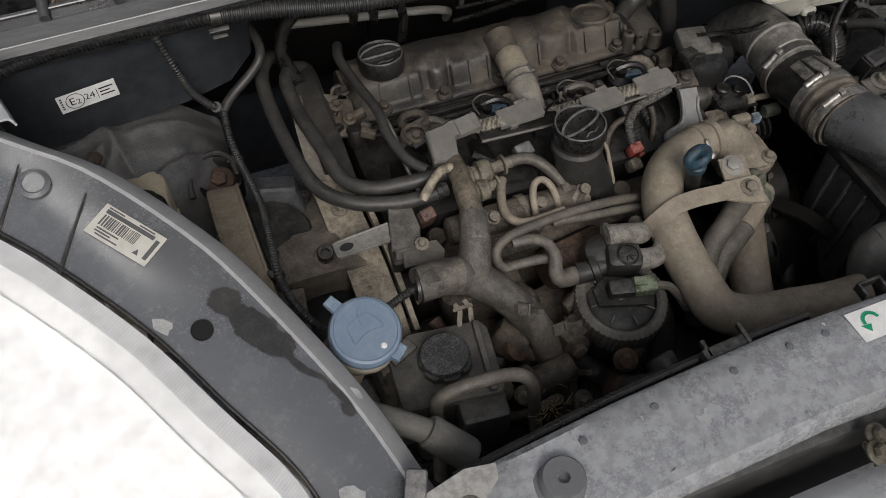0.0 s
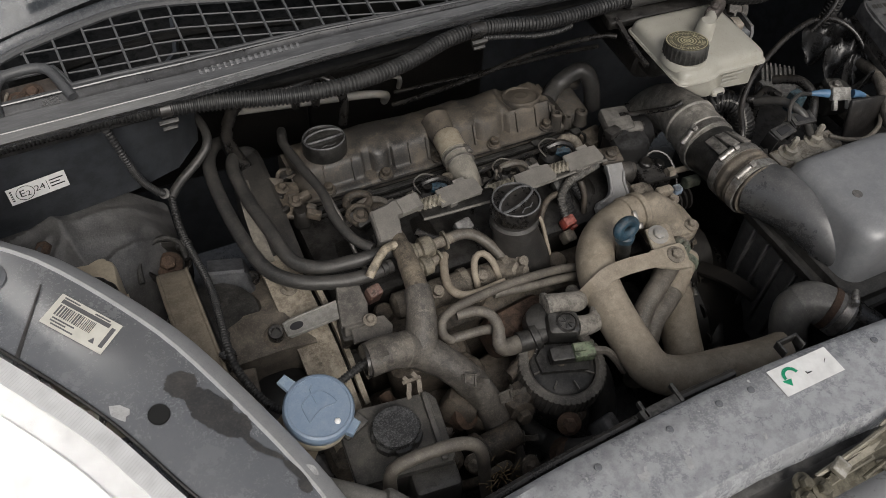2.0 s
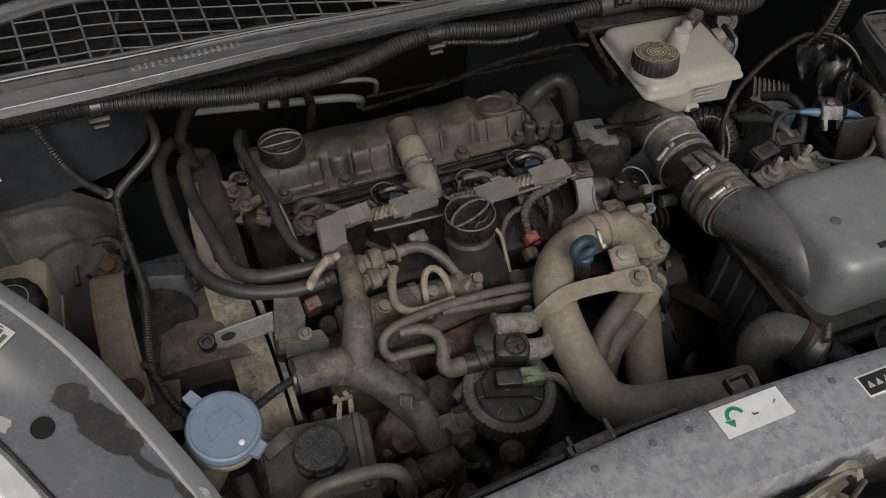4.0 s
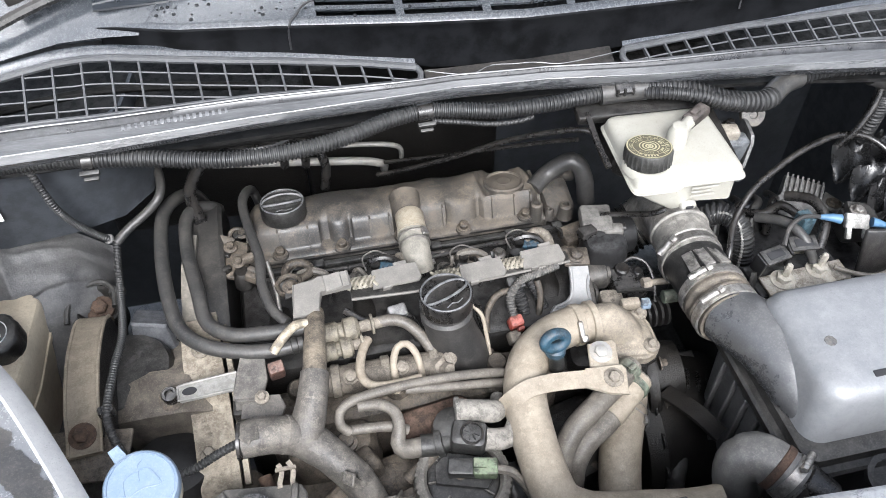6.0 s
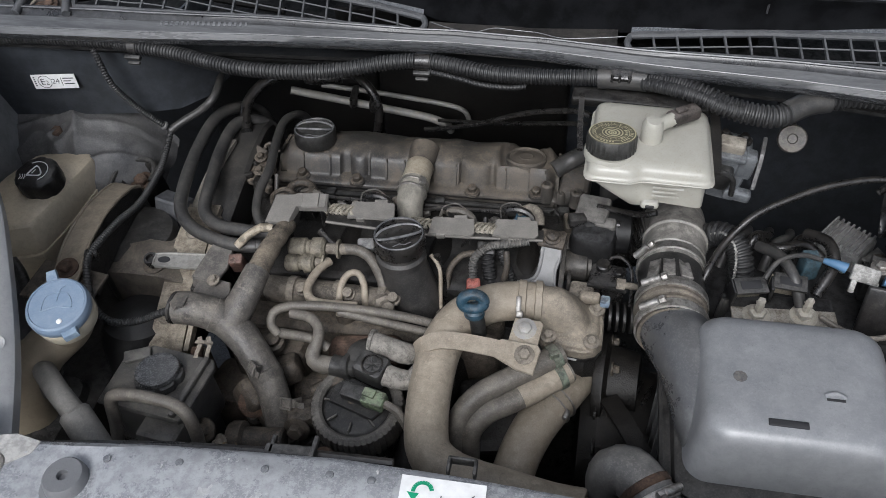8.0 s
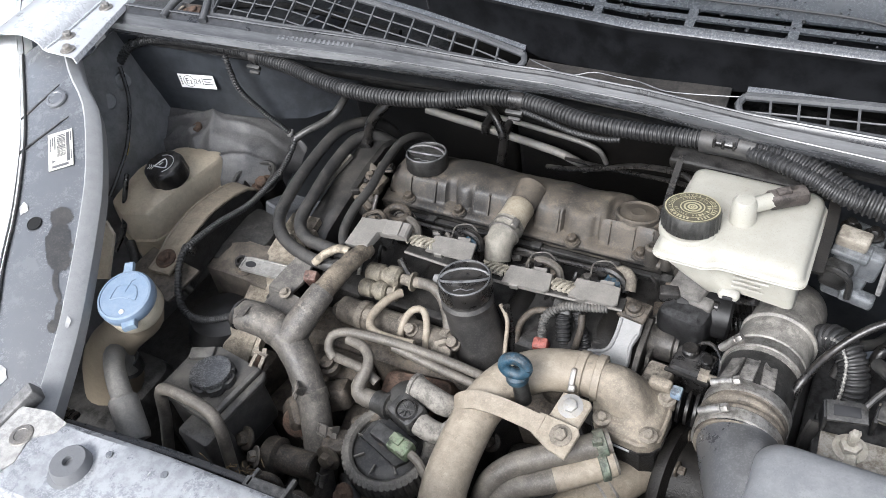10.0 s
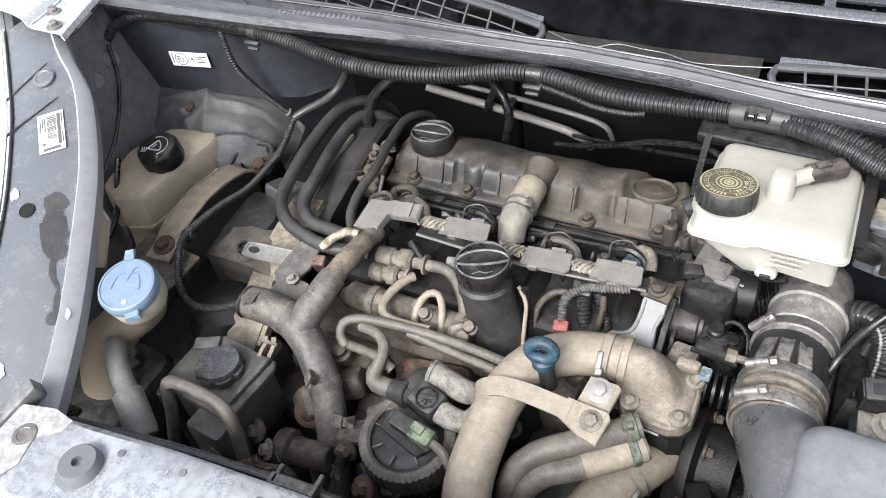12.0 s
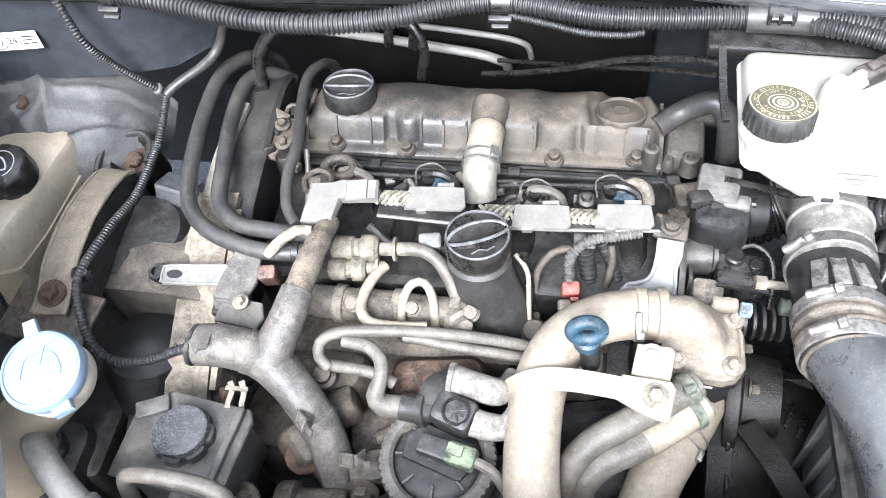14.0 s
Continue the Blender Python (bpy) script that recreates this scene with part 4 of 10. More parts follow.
    part("blade", Geo().strip([(-0.52, 0.585, 1.10), (-0.40, 0.605, 1.122), (-0.15, 0.615, 1.13)], 0.012, 0.008, UP), BLACK, wiper)
    def z_at_pocket(y):
        return 1.024 + 0.34 * (y - 0.478)

    # hinge pocket at the seal's end
    root = thing("cowl_end_pocket", (-0.60, 0.47, 1.02), "grey plastic cowl pocket with a rusty hinge bolt", "cowl pocket")
    part("plate", Geo().box((-0.579, 0.484, 1.0115), (0.058, 0.040, 0.004), 0.0015, (20, 0, 4)), dusty("rusty_grit", (0.034, 0.027, 0.023), 0.6, dust=(0.095, 0.075, 0.060), rough=0.7, second=(0.018, 0.015, 0.013)), root, "gritty rust-stained floor")
    part("rim", Geo().tube([(x, y, z_at_pocket(y)) for x, y in ((-0.611, 0.464), (-0.609, 0.488), (-0.602, 0.500), (-0.590, 0.504), (-0.568, 0.504), (-0.558, 0.498), (-0.551, 0.482), (-0.545, 0.466))], 0.0050, 10), GRILLE_GREY, root, "thick grey rim")
    part("hinge", Geo().strip([(-0.596, 0.478, 1.014), (-0.586, 0.488, 1.019), (-0.574, 0.487, 1.019), (-0.564, 0.477, 1.013)], 0.007, 0.0025, UP), RUST, root)
    part("wire_loop", Geo().tube([(-0.599, 0.492, 1.021), (-0.603, 0.483, 1.018), (-0.597, 0.475, 1.014), (-0.586, 0.473, 1.013), (-0.577, 0.478, 1.015)], 0.0015, 8), TAN, root)
    part("bolt", Geo().bolt((-0.578, 0.487, 1.018), (0, -0.3, 1), 0.006, 0.005), RUST, root)
    part("rusty_cup", Geo().lathe((-0.579, 0.474, 1.006), (0, -0.3, 1), [(0.0165, 0), (0.0165, 0.004), (0.014, 0.0065), (0.0105, 0.0060), (0.0095, 0.003), (0.006, 0.003), (0.005, 0.0065), (0.0004, 0.007)], 26), dusty("orange_rust", (0.16, 0.075, 0.045), 0.5, dust=(0.24, 0.15, 0.10), rough=0.8, second=(0.07, 0.035, 0.024), bump=1.0), root, "orange rusted hinge cup")
    part("washer", Geo().lathe((-0.594, 0.489, 1.014), (0, -0.3, 1), [(0.008, 0), (0.008, 0.002), (0.004, 0.0025), (0.0035, 0.001), (0.0004, 0.001)], 18), RUST, root)


cowl()


def bulkhead():
    g = Geo().box((-0.1, 0.75, 0.72), (1.5, 0.03, 0.56), 0.01)
    solo("bulkhead", g, WALL, "dark painted bulkhead behind the engine", "bulkhead", kind="structure")
    # added sheet that closes the cowl below, coloured as deep shade
    solo("bulkhead_roof", Geo().sheet([[(x, rail_line(x) + 0.016, 0.975) for x in (-0.72, -0.4, 0.0, 0.3, 0.6)], [(x, 0.60, 0.952) for x in (-0.72, -0.4, 0.0, 0.3, 0.6)], [(x, 0.76, 0.94) for x in (-0.72, -0.4, 0.0, 0.3, 0.6)]], 0.004), WELL_SHADE, "added closing sheet under the cowl, coloured as shade", "bulkhead", kind="structure")
    # felt pad coloured near-black for the shade behind the engine
    pad = thing("heat_shield_pad", (-0.25, 0.728, 0.63), "felt heat pad on the bulkhead, darkened as shade", "padding")
    for x, w in ((-0.40, 0.298), (-0.10, 0.298)):
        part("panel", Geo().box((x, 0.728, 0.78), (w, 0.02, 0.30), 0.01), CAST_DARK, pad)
    for x in (-0.50, -0.38, -0.20, -0.06):
        part("washer", Geo().lathe((x, 0.718, 0.86), (0, -1, 0), [(0.014, 0), (0.013, 0.002), (0.004, 0.003), (0.0005, 0.004)], 16), CAST_DARK, pad)
    # corner panel that carries the approval label
    rows = []
    for z, dy in ((0.992, 0.0), (0.93, 0.004), (0.885, 0.010), (0.855, 0.012)):
        rows.append([(-0.73, 0.455 + dy, z), (-0.69, 0.468 + dy, z), (-0.60, 0.478 + dy, z), (-0.52, 0.489 + dy, z), (-0.47, 0.505 + dy, z), (-0.44, 0.54 + dy, z), (-0.43, 0.60, z)])
    solo("corner_panel", Geo().sheet(rows, 0.004), WALL, "dark blue-grey panel in the corner of the bay", "panel", kind="structure")
    # padding on the strut tower
    rows = []
    for k in range(80):
        y0 = 0.515 - 0.0024 * k
        z0 = float(np.interp(y0, [0.33, 0.36, 0.40, 0.43, 0.455, 0.478, 0.515], [0.62, 0.72, 0.79, 0.822, 0.842, 0.852, 0.862]))
        row = []
        for i in range(96):
            x = -0.74 + i * 0.0026
            warp = noise.noise(Vector((x * 9, y0 * 9, 7))) * 0.6
            f1 = 1 - abs(noise.noise(Vector((x * 6 + warp, y0 * 15 + x * 4 + warp * 2, 1)))) * 2.4
            f2 = 1 - abs(noise.noise(Vector((x * 13 + y0 * 20 + warp * 3, y0 * 30 - x * 12, 4)))) * 3.2
            f3 = noise.noise(Vector((x * 60, y0 * 70, 9)))
            fold = 0.010 * max(0, f1) ** 2 + 0.005 * max(0, f2) ** 2 + 0.0012 * f3
            e = max(0.0, x + 0.585)
            row.append((x, y0 + 0.10 * e, z0 - 0.004 + fold - 9.0 * e * e))
        rows.append(row)
    solo("strut_tower_pad", Geo().sheet(rows, 0.006), FELT, "creased sooty felt pad over the strut tower", "padding", kind="structure", smooth=70)
    # inner wing
    rows = [[(-0.715, y, z) for y in (0.0, 0.12, 0.25, 0.33, 0.40, 0.47, 0.52)] for z in (0.99, 0.92, 0.85, 0.7, 0.5)]
    for r, row in enumerate(rows):
        rows[r] = [(x + 0.012 * r + (0.02 if 0.3 < y < 0.45 else 0.0), y, z if y > 0.28 else z * 0.8) for x, y, z in row]
    wing = thing("inner_wing_left", (-0.70, 0.3, 0.7), "dark plastic inner wing liner with round bosses", "inner wing", kind="structure")
    liner = dusty("dusty_wing_liner", (0.19, 0.193, 0.20), 0.5, dust=(0.30, 0.292, 0.28), rough=0.34, second=(0.14, 0.142, 0.148), gloss=0.8, bump=0.2, size=2.0)
    part("liner", Geo().sheet(rows, 0.004), liner, wing)
    for y, z in ((0.385, 0.925), (0.42, 0.935)):
        part("boss", Geo().lathe((-0.695, y, z), (1, -0.25, 0.3), [(0.0125, 0), (0.012, 0.010), (0.010, 0.012), (0.0005, 0.012)], 20), liner, wing)
    solo("inner_wing_right", Geo().sheet([[(0.60, y, z) for y in (-0.05, 0.2, 0.45, 0.76)] for z in (0.98, 0.85, 0.6, 0.3)], 0.004), WALL, "dark inner wing panel", "inner wing", kind="structure")
    # floor of the bay
    solo("undertray", Geo().box((-0.08, 0.36, 0.40), (1.3, 0.86, 0.01), 0.004), BLACK, "dark dusty undertray below the engine", "undertray", kind="structure")
    # wing edge and its flange
    fender = thing("front_wing", (-0.78, 0.35, 0.9), "silver painted front wing edge with bolts", "wing", kind="structure")
    rows = []
    for k in range(25):
        y = 0.342 + 0.0098 * k
        xb = float(np.interp(y, [0.26, 0.285, 0.322, 0.345, 0.4325, 0.57], [-0.662, -0.655, -0.640, -0.647, -0.6748, -0.715]))
        xa = float(np.interp(y, [0.25, 0.36, 0.42, 0.57], [-0.698, -0.7116, -0.7226, -0.755]))
        rows.append([(xb + 0.002, y, 1.0175), (xb, y, 1.0240), (xb - 0.003, y, 1.026), (xa + 0.016, y, 1.0275), (xa + 0.011, y, 1.029), (xa + 0.007, y, 1.037), (xa, y, 1.041), (xa - 0.02, y, 1.046), (xa - 0.08, y, 1.040), (xa - 0.16, y, 1.00), (xa - 0.2, y, 0.9), (xa - 0.22, y, 0.6)])
    part("flange", Geo().sheet([r[:7] for r in rows], 0.002), SILVER, fender, "blue-grey painted inner flange")
    part("skin", Geo().sheet([r[6:] for r in rows], 0.002), SILVER, fender)
    for x, y in ((-0.6655, 0.352), (-0.693, 0.378), (-0.700, 0.452)):
        part("bolt", Geo().bolt((x, y, 1.027), UP, 0.0055, 0.006), STEEL, fender)
    part("flange_bead", Geo().tube([(-0.697, 0.345, 1.0285), (-0.701, 0.38, 1.0285), (-0.715, 0.45, 1.029), (-0.735, 0.54, 1.029)], 0.0018, 6), SILVER, fender)
    # approval label
    m = pose(-0.6085, 0.4735, 0.9155, 88, 0, 9)
    root = thing("approval_label", m.translation, "white approval label with black code", "label")
    part("sheet", Geo().prism([(-0.029, -0.0105), (0.029, -0.0105), (0.029, 0.0105), (-0.029, 0.0105)], m, 0.0006), PAPER, root)
    g = letters(Geo(), "E", m @ pose(-0.0155, 0, 0), 0.0125, 0.001)
    letters(g, "2", m @ pose(-0.0098, -0.0015, 0), 0.009, 0.001)
    letters(g, "24", m @ pose(0.0018, 0.0005, 0), 0.0105, 0.001)
    g.tube([m @ Vector((-0.0128 + 0.0088 * math.cos(radians(a)), 0.0088 * math.sin(radians(a)), 0.0006)) for a in range(0, 361, 15)], 0.0004, 5, 0.002)
    for k in range(5):
        g.prism([(-0.0265, 0.006 - 0.003 * k), (-0.0245, 0.006 - 0.003 * k), (-0.0245, 0.0075 - 0.003 * k), (-0.0265, 0.0075 - 0.003 * k)], m, 0.001)
    g.prism([(0.0092, -0.006), (0.0098, -0.006), (0.0098, 0.006), (0.0092, 0.006)], m, 0.001)
    for k in range(3):
        g.prism([(0.012, 0.004 - k * 0.004), (0.026 - 0.004 * (k % 2), 0.004 - k * 0.004), (0.026 - 0.004 * (k % 2), 0.0052 - k * 0.004), (0.012, 0.0052 - k * 0.004)], m, 0.001)
    part("print", g, INK_BLACK, root)



bulkhead()


def bonnet():
    """The raised bonnet, hinged behind the seal, which shades the back of the bay."""
    root = thing("bonnet", (0, 0.60, 1.10), "raised silver bonnet with a dark underside pad", "bonnet", kind="structure")
    lean = radians(70)
    rows, pad = [], []
    for k in range(7):
        d = 1.0 * k / 6
        y, z = 0.60 - d * math.cos(lean), 1.12 + d * math.sin(lean)
        rows.append([(x, y + 0.03 + 0.04 * (1 - (x / 0.75) ** 2), z) for x in (-0.74, -0.5, -0.2, 0.1, 0.4, 0.66)])
        pad.append([(x, y + 0.015 + 0.04 * (1 - (x / 0.75) ** 2), z) for x in (-0.55, -0.3, -0.1, 0.1, 0.3, 0.5)])
    part("skin", Geo().sheet(rows, 0.003), SILVER, root)
    part("pad", Geo().sheet(pad[1:6], 0.01), FELT, root, "dark felt pad")


bonnet()


# ---- engine ----
def engine():
    root = thing("engine", (-0.15, 0.40, 0.42), "grimy diesel engine block and head caked in dust", "engine")
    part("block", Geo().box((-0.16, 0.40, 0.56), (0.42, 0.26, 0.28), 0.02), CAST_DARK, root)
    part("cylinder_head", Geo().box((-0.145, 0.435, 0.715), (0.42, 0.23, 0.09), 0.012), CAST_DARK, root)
    part("front_casting", Geo().box((-0.17, 0.285, 0.68), (0.34, 0.06, 0.11), 0.015), CAST, root)
    part("rusty_boss", Geo().box((-0.155, 0.238, 0.718), (0.09, 0.05, 0.05), 0.015, (20, 0, 8)), RUST, root, "rust-brown casting")
    for x in (-0.30, -0.245, -0.19, -0.13, -0.07, -0.01, 0.04):
        part("boss", Geo().lathe((x, 0.30 + 0.015 * math.sin(40 * x), 0.725), ENGINE_UP, [(0.013, 0), (0.013, 0.02), (0.010, 0.024), (0.0005, 0.024)], 14), CAST, root)
    for x in (-0.31, -0.21, -0.09, 0.02):
        part("port", Geo().tube([(x, 0.41, 0.745), (x, 0.37, 0.745), (x + 0.005, 0.335, 0.72), (x + 0.005, 0.32, 0.67)], 0.019, 12), CAST_DARK, root)
    # lumps of the front of the block, seen between the hoses
    rng = random.Random(4)
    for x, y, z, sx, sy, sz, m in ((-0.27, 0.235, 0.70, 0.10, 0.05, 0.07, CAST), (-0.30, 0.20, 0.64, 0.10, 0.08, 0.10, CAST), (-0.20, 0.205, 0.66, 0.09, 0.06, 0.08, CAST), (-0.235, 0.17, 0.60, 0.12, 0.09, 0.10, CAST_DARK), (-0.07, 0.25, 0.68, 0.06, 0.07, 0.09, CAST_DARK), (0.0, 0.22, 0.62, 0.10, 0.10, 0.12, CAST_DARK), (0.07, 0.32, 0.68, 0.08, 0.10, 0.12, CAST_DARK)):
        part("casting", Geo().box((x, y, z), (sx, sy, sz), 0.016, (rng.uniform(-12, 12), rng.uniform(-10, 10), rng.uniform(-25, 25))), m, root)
        part("bolt", Geo().bolt((x + sx * 0.2, y - sy * 0.4, z + sz * 0.35), (0, -0.7, 0.7), 0.007, 0.008), STEEL if m is CAST else CAST, root)
    # grimy lumps, bolts and pipes low behind the reservoirs
    rng = random.Random(9)
    for k in range(20):
        x, y = rng.uniform(-0.34, -0.10), rng.uniform(0.075, 0.20)
        z = 0.665 + 0.35 * (y - 0.075) + rng.uniform(0.0, 0.035)
        kind = k % 4
        m = rng.choice((CAST, CAST, TAN, RUST))
        if kind == 0:
            part("casting", Geo().box((x, y, z), (rng.uniform(0.03, 0.06), rng.uniform(0.02, 0.04), rng.uniform(0.03, 0.05)), 0.008, (rng.uniform(-25, 25), rng.uniform(-25, 25), rng.uniform(0, 90))), CAST, root)
        elif kind == 1:
            part("bolt", Geo().bolt((x, y, z + 0.02), (rng.uniform(-0.5, 0.5), -0.8, 0.8), 0.008, 0.010), m, root)
        elif kind == 2:
            d = Vector((rng.uniform(-0.06, 0.06), rng.uniform(-0.03, 0.03), rng.uniform(-0.03, 0.03)))
            p = Vector((x, y, z + 0.02))
            part("pipe", Geo().tube([p - d, p + Vector((0, -0.01, 0.012)), p + d, p + d + Vector((0, 0, -0.04))], rng.uniform(0.005, 0.009), 10), m, root)
        else:
            part("boss", Geo().lathe((x, y, z), (rng.uniform(-0.6, 0.6), -0.6, 0.7), [(0.018, 0), (0.018, 0.014), (0.013, 0.017), (0.008, 0.017), (0.007, 0.010), (0.0005, 0.010)], 18), m, root)
    # fuel rail
    part("fuel_rail", Geo().lathe((-0.292, 0.296, 0.758), (1, -0.03, 0.01), [(0.011, 0), (0.0165, 0.004), (0.0165, 0.05), (0.0175, 0.052), (0.0175, 0.09), (0.0165, 0.092), (0.0165, 0.158), (0.012, 0.162)], 18), dusty("gritty_bronze_rail", (0.145, 0.124, 0.101), 0.7, dust=(0.272, 0.237, 0.191), rough=0.75), root, "gritty bronze-coloured fuel rail")
    for x in (-0.262, -0.205, -0.150):
        part("rail_clamp", Geo().lathe((x, 0.2955, 0.758), (1, -0.03, 0.01), [(0.0165, 0), (0.0188, 0.001), (0.0188, 0.010), (0.0165, 0.011)], 22), TAN, root)
        part("rail_outlet", Geo().lathe((x + 0.022, 0.288, 0.770), (0, -0.45, 0.9), [(0.0085, 0), (0.0085, 0.006), (0.006, 0.007), (0.006, 0.014), (0.004, 0.015)], 12), TAN, root)
    part("rail_tag", Geo().box((-0.1835, 0.2815, 0.7685), (0.010, 0.0010, 0.010), 0.0003, (-42, 0, 0)), GREY_CLIP, root, "small printed tag")
    part("rail_sensor", Geo().lathe((-0.143, 0.283, 0.765), (0.5, -0.6, 0.5), [(0.013, 0), (0.013, 0.010), (0.008, 0.012), (0.008, 0.022), (0.0005, 0.023)], 6), TAN, root)


engine()


def rocker_cover():
    root = thing("rocker_cover", (-0.14, 0.53, 0.76), "dusty dark plastic rocker cover with ribs and bolts", "rocker cover")
    x0, x1 = -0.338, 0.046
    n = 150
    xs = [x0 + (x1 - x0) * i / n for i in range(n + 1)]

    def ease(v):
        v = max(0.0, min(1.0, v))
        return v * v * (3 - 2 * v)

    # raised boxes along the front face, and the round pillars between them
    boxes = ((-0.336, -0.247), (-0.207, -0.152), (-0.121, -0.083), (-0.036, 0.040))
    pillars = ((-0.222, 0.0125), (-0.062, 0.019))

    def proud(x):
        d = max(ease((x - a + 0.002) / 0.004) * ease((b + 0.002 - x) / 0.004) for a, b in boxes) * 0.0085
        for c, r in pillars:
            d = max(d, 0.010 * math.sqrt(max(0.0, 1 - ((x - c) / r) ** 2)))
        return d

    prof = ((0.478, 0.762, 0), (0.478, 0.7715, 0), (0.4795, 0.7735, 0), (0.486, 0.775, 0), (0.4995, 0.7765, 1), (0.5010, 0.779, 1), (0.505, 0.788, 1), (0.509, 0.797, 0.95), (0.5105, 0.7995, 0.9), (0.513, 0.8025, 0.75), (0.517, 0.8045, 0.5), (0.523, 0.806, 0.2), (0.530, 0.8065, 0), (0.538, 0.806, 0), (0.547, 0.804, 0), (0.555, 0.801, 0), (0.563, 0.7965, 0), (0.570, 0.789, 0), (0.575, 0.78, 0), (0.578, 0.745, 0))
    rows = []
    for y, z, k in prof:
        row = []
        for x in xs:
            e = ease(min((x - x0) / 0.016, (x1 - x) / 0.016))
            yy, zz = y - proud(x) * k, z
            if z > 0.7765:
                zz -= 0.018 * (1 - e)
            if y > 0.515 and z > 0.77:
                zz += 0.0022 * noise.noise(Vector((x * 24, y * 30, 2))) + 0.0012 * noise.noise(Vector((x * 60, y * 50, 5)))
                yy += 0.006 * noise.noise(Vector((x * 26, 0.4, 8))) * max(0, (y - 0.545) / 0.03)
                zz += 0.0045 * math.exp(-(((x + 0.135) / 0.022) ** 2)) * max(0, 1 - abs(y - 0.523) / 0.03)
                # hollow round the blanking disc
                far = math.hypot(x - 0.002, (y - 0.535) * 0.9)
                zz -= 0.0085 * ease((0.038 - far) / 0.007)
            row.append((x, yy, zz))
        rows.append(row)
    part("cover", Geo().sheet(rows, 0.004), COVER, root, smooth=50)
    side = [(0.478, 0.745), (0.578, 0.745), (0.574, 0.772), (0.560, 0.787), (0.530, 0.790), (0.512, 0.784), (0.498, 0.772), (0.478, 0.770)]
    for x in (x0 - 0.002, x1 - 0.002):
        part("end_wall", Geo().prism(side, Matrix(((0, 0, 1, x), (1, 0, 0, 0), (0, 1, 0, 0), (0, 0, 0, 1))), 0.004), COVER, root)
    # thin stiffening ribs on the face
    for x in (-0.300, -0.262, -0.183, -0.158, -0.088, -0.022, 0.008, 0.030):
        d = proud(x)
        part("rib", Geo().prism([(0.4985 - d, 0.7765), (0.4955 - d, 0.778), (0.508 - d, 0.8005), (0.5135 - d, 0.8015)], Matrix(((0, 0, 1, x - 0.0011), (1, 0, 0, 0), (0, 1, 0, 0), (0, 0, 0, 1))), 0.0022), COVER, root)
    for x, y in ((-0.300, 0.486), (-0.222, 0.483), (-0.145, 0.486), (-0.064, 0.481), (0.020, 0.486)):
        seat = part("bolt_seat", Geo().lathe((x, y, 0.774), UP, [(0.0105, 0), (0.0100, 0.003), (0.0085, 0.0036)], 20), COVER, root)
        part("bolt", Geo().lathe((x, y, 0.777), (0, -0.08, 1), [(0.0085, 0), (0.0085, 0.0022), (0.0058, 0.003), (0.0058, 0.0085), (0.0045, 0.0098), (0.0004, 0.010)], 12), CAST, seat)
    disc = part("boss", Geo().lathe((0.002, 0.531, 0.794), (0, 0.22, 1), [(0.0275, 0), (0.0275, 0.0055), (0.026, 0.0068), (0.0235, 0.0068), (0.0225, 0.0056), (0.010, 0.0060), (0.009, 0.0068), (0.0005, 0.0068)], 40), COVER, root, "round blanking boss")
    part("boss_bead", Geo().tube([(0.002 + 0.0252 * math.cos(2 * math.pi * i / 32), 0.5325 + 0.0246 * math.sin(2 * math.pi * i / 32), 0.8006 - 0.0055 * math.sin(2 * math.pi * i / 32)) for i in range(33)], 0.0008, 6, 0.004), COVER, disc)
    # rail under the front flange, with the dark joint above it
    part("joint", Geo().box((-0.146, 0.4795, 0.7675), (0.372, 0.004, 0.004), 0.001), BLACK_CLEAN, root)
    part("front_rail", Geo().box((-0.130, 0.468, 0.7625), (0.392, 0.010, 0.010), 0.003), BLACK_DUSTY, root)
    part("rail_lip", Geo().tube([(-0.325, 0.4635, 0.768), (-0.14, 0.464, 0.768), (0.066, 0.4635, 0.768)], 0.0026, 8), BLACK_DUSTY, root)
    for x in (-0.255, -0.105, -0.005, 0.058):
        part("rail_clip", Geo().box((x, 0.4655, 0.7685), (0.014, 0.012, 0.008), 0.002, (0, 0, 3)), BLACK_DUSTY, root)
    # grimy bracket, clamps and studs at the timing end
    part("end_bracket", Geo().prism([(-0.012, -0.026), (0.012, -0.030), (0.014, -0.006), (0.010, 0.026), (-0.008, 0.030), (-0.016, 0.008)], pose(-0.352, 0.476, 0.786, 6, 4, -10), 0.006, 0.002), CAST, root)
    rng = random.Random(52)
    for k in range(9):
        x, y = -0.352 + rng.uniform(-0.016, 0.018), 0.440 + 0.009 * k
        part("end_lug", Geo().box((x, y, 0.791 + rng.uniform(0.0, 0.007)), (rng.uniform(0.010, 0.022), rng.uniform(0.006, 0.012), rng.uniform(0.006, 0.012)), 0.002, (rng.uniform(-15, 15), rng.uniform(-15, 15), rng.uniform(-40, 40))), (CAST, COVER, CAST_DARK)[k % 3], root)
    part("end_post", Geo().lathe((-0.347, 0.452, 0.770), UP, [(0.012, 0), (0.011, 0.020), (0.008, 0.024), (0.0005, 0.025)], 18), CAST_DARK, root)
    for x, y, z in ((-0.350, 0.462, 0.799), (-0.358, 0.490, 0.798), (-0.343, 0.512, 0.798)):
        part("bolt", Geo().bolt((x, y, z), (0.1, -0.2, 1), 0.0050, 0.006), CAST, root)
    part("end_loop", Geo().tube([(-0.360, 0.505, 0.792), (-0.356, 0.512, 0.803), (-0.346, 0.514, 0.805), (-0.340, 0.508, 0.796)], 0.0026, 8), CAST, root)
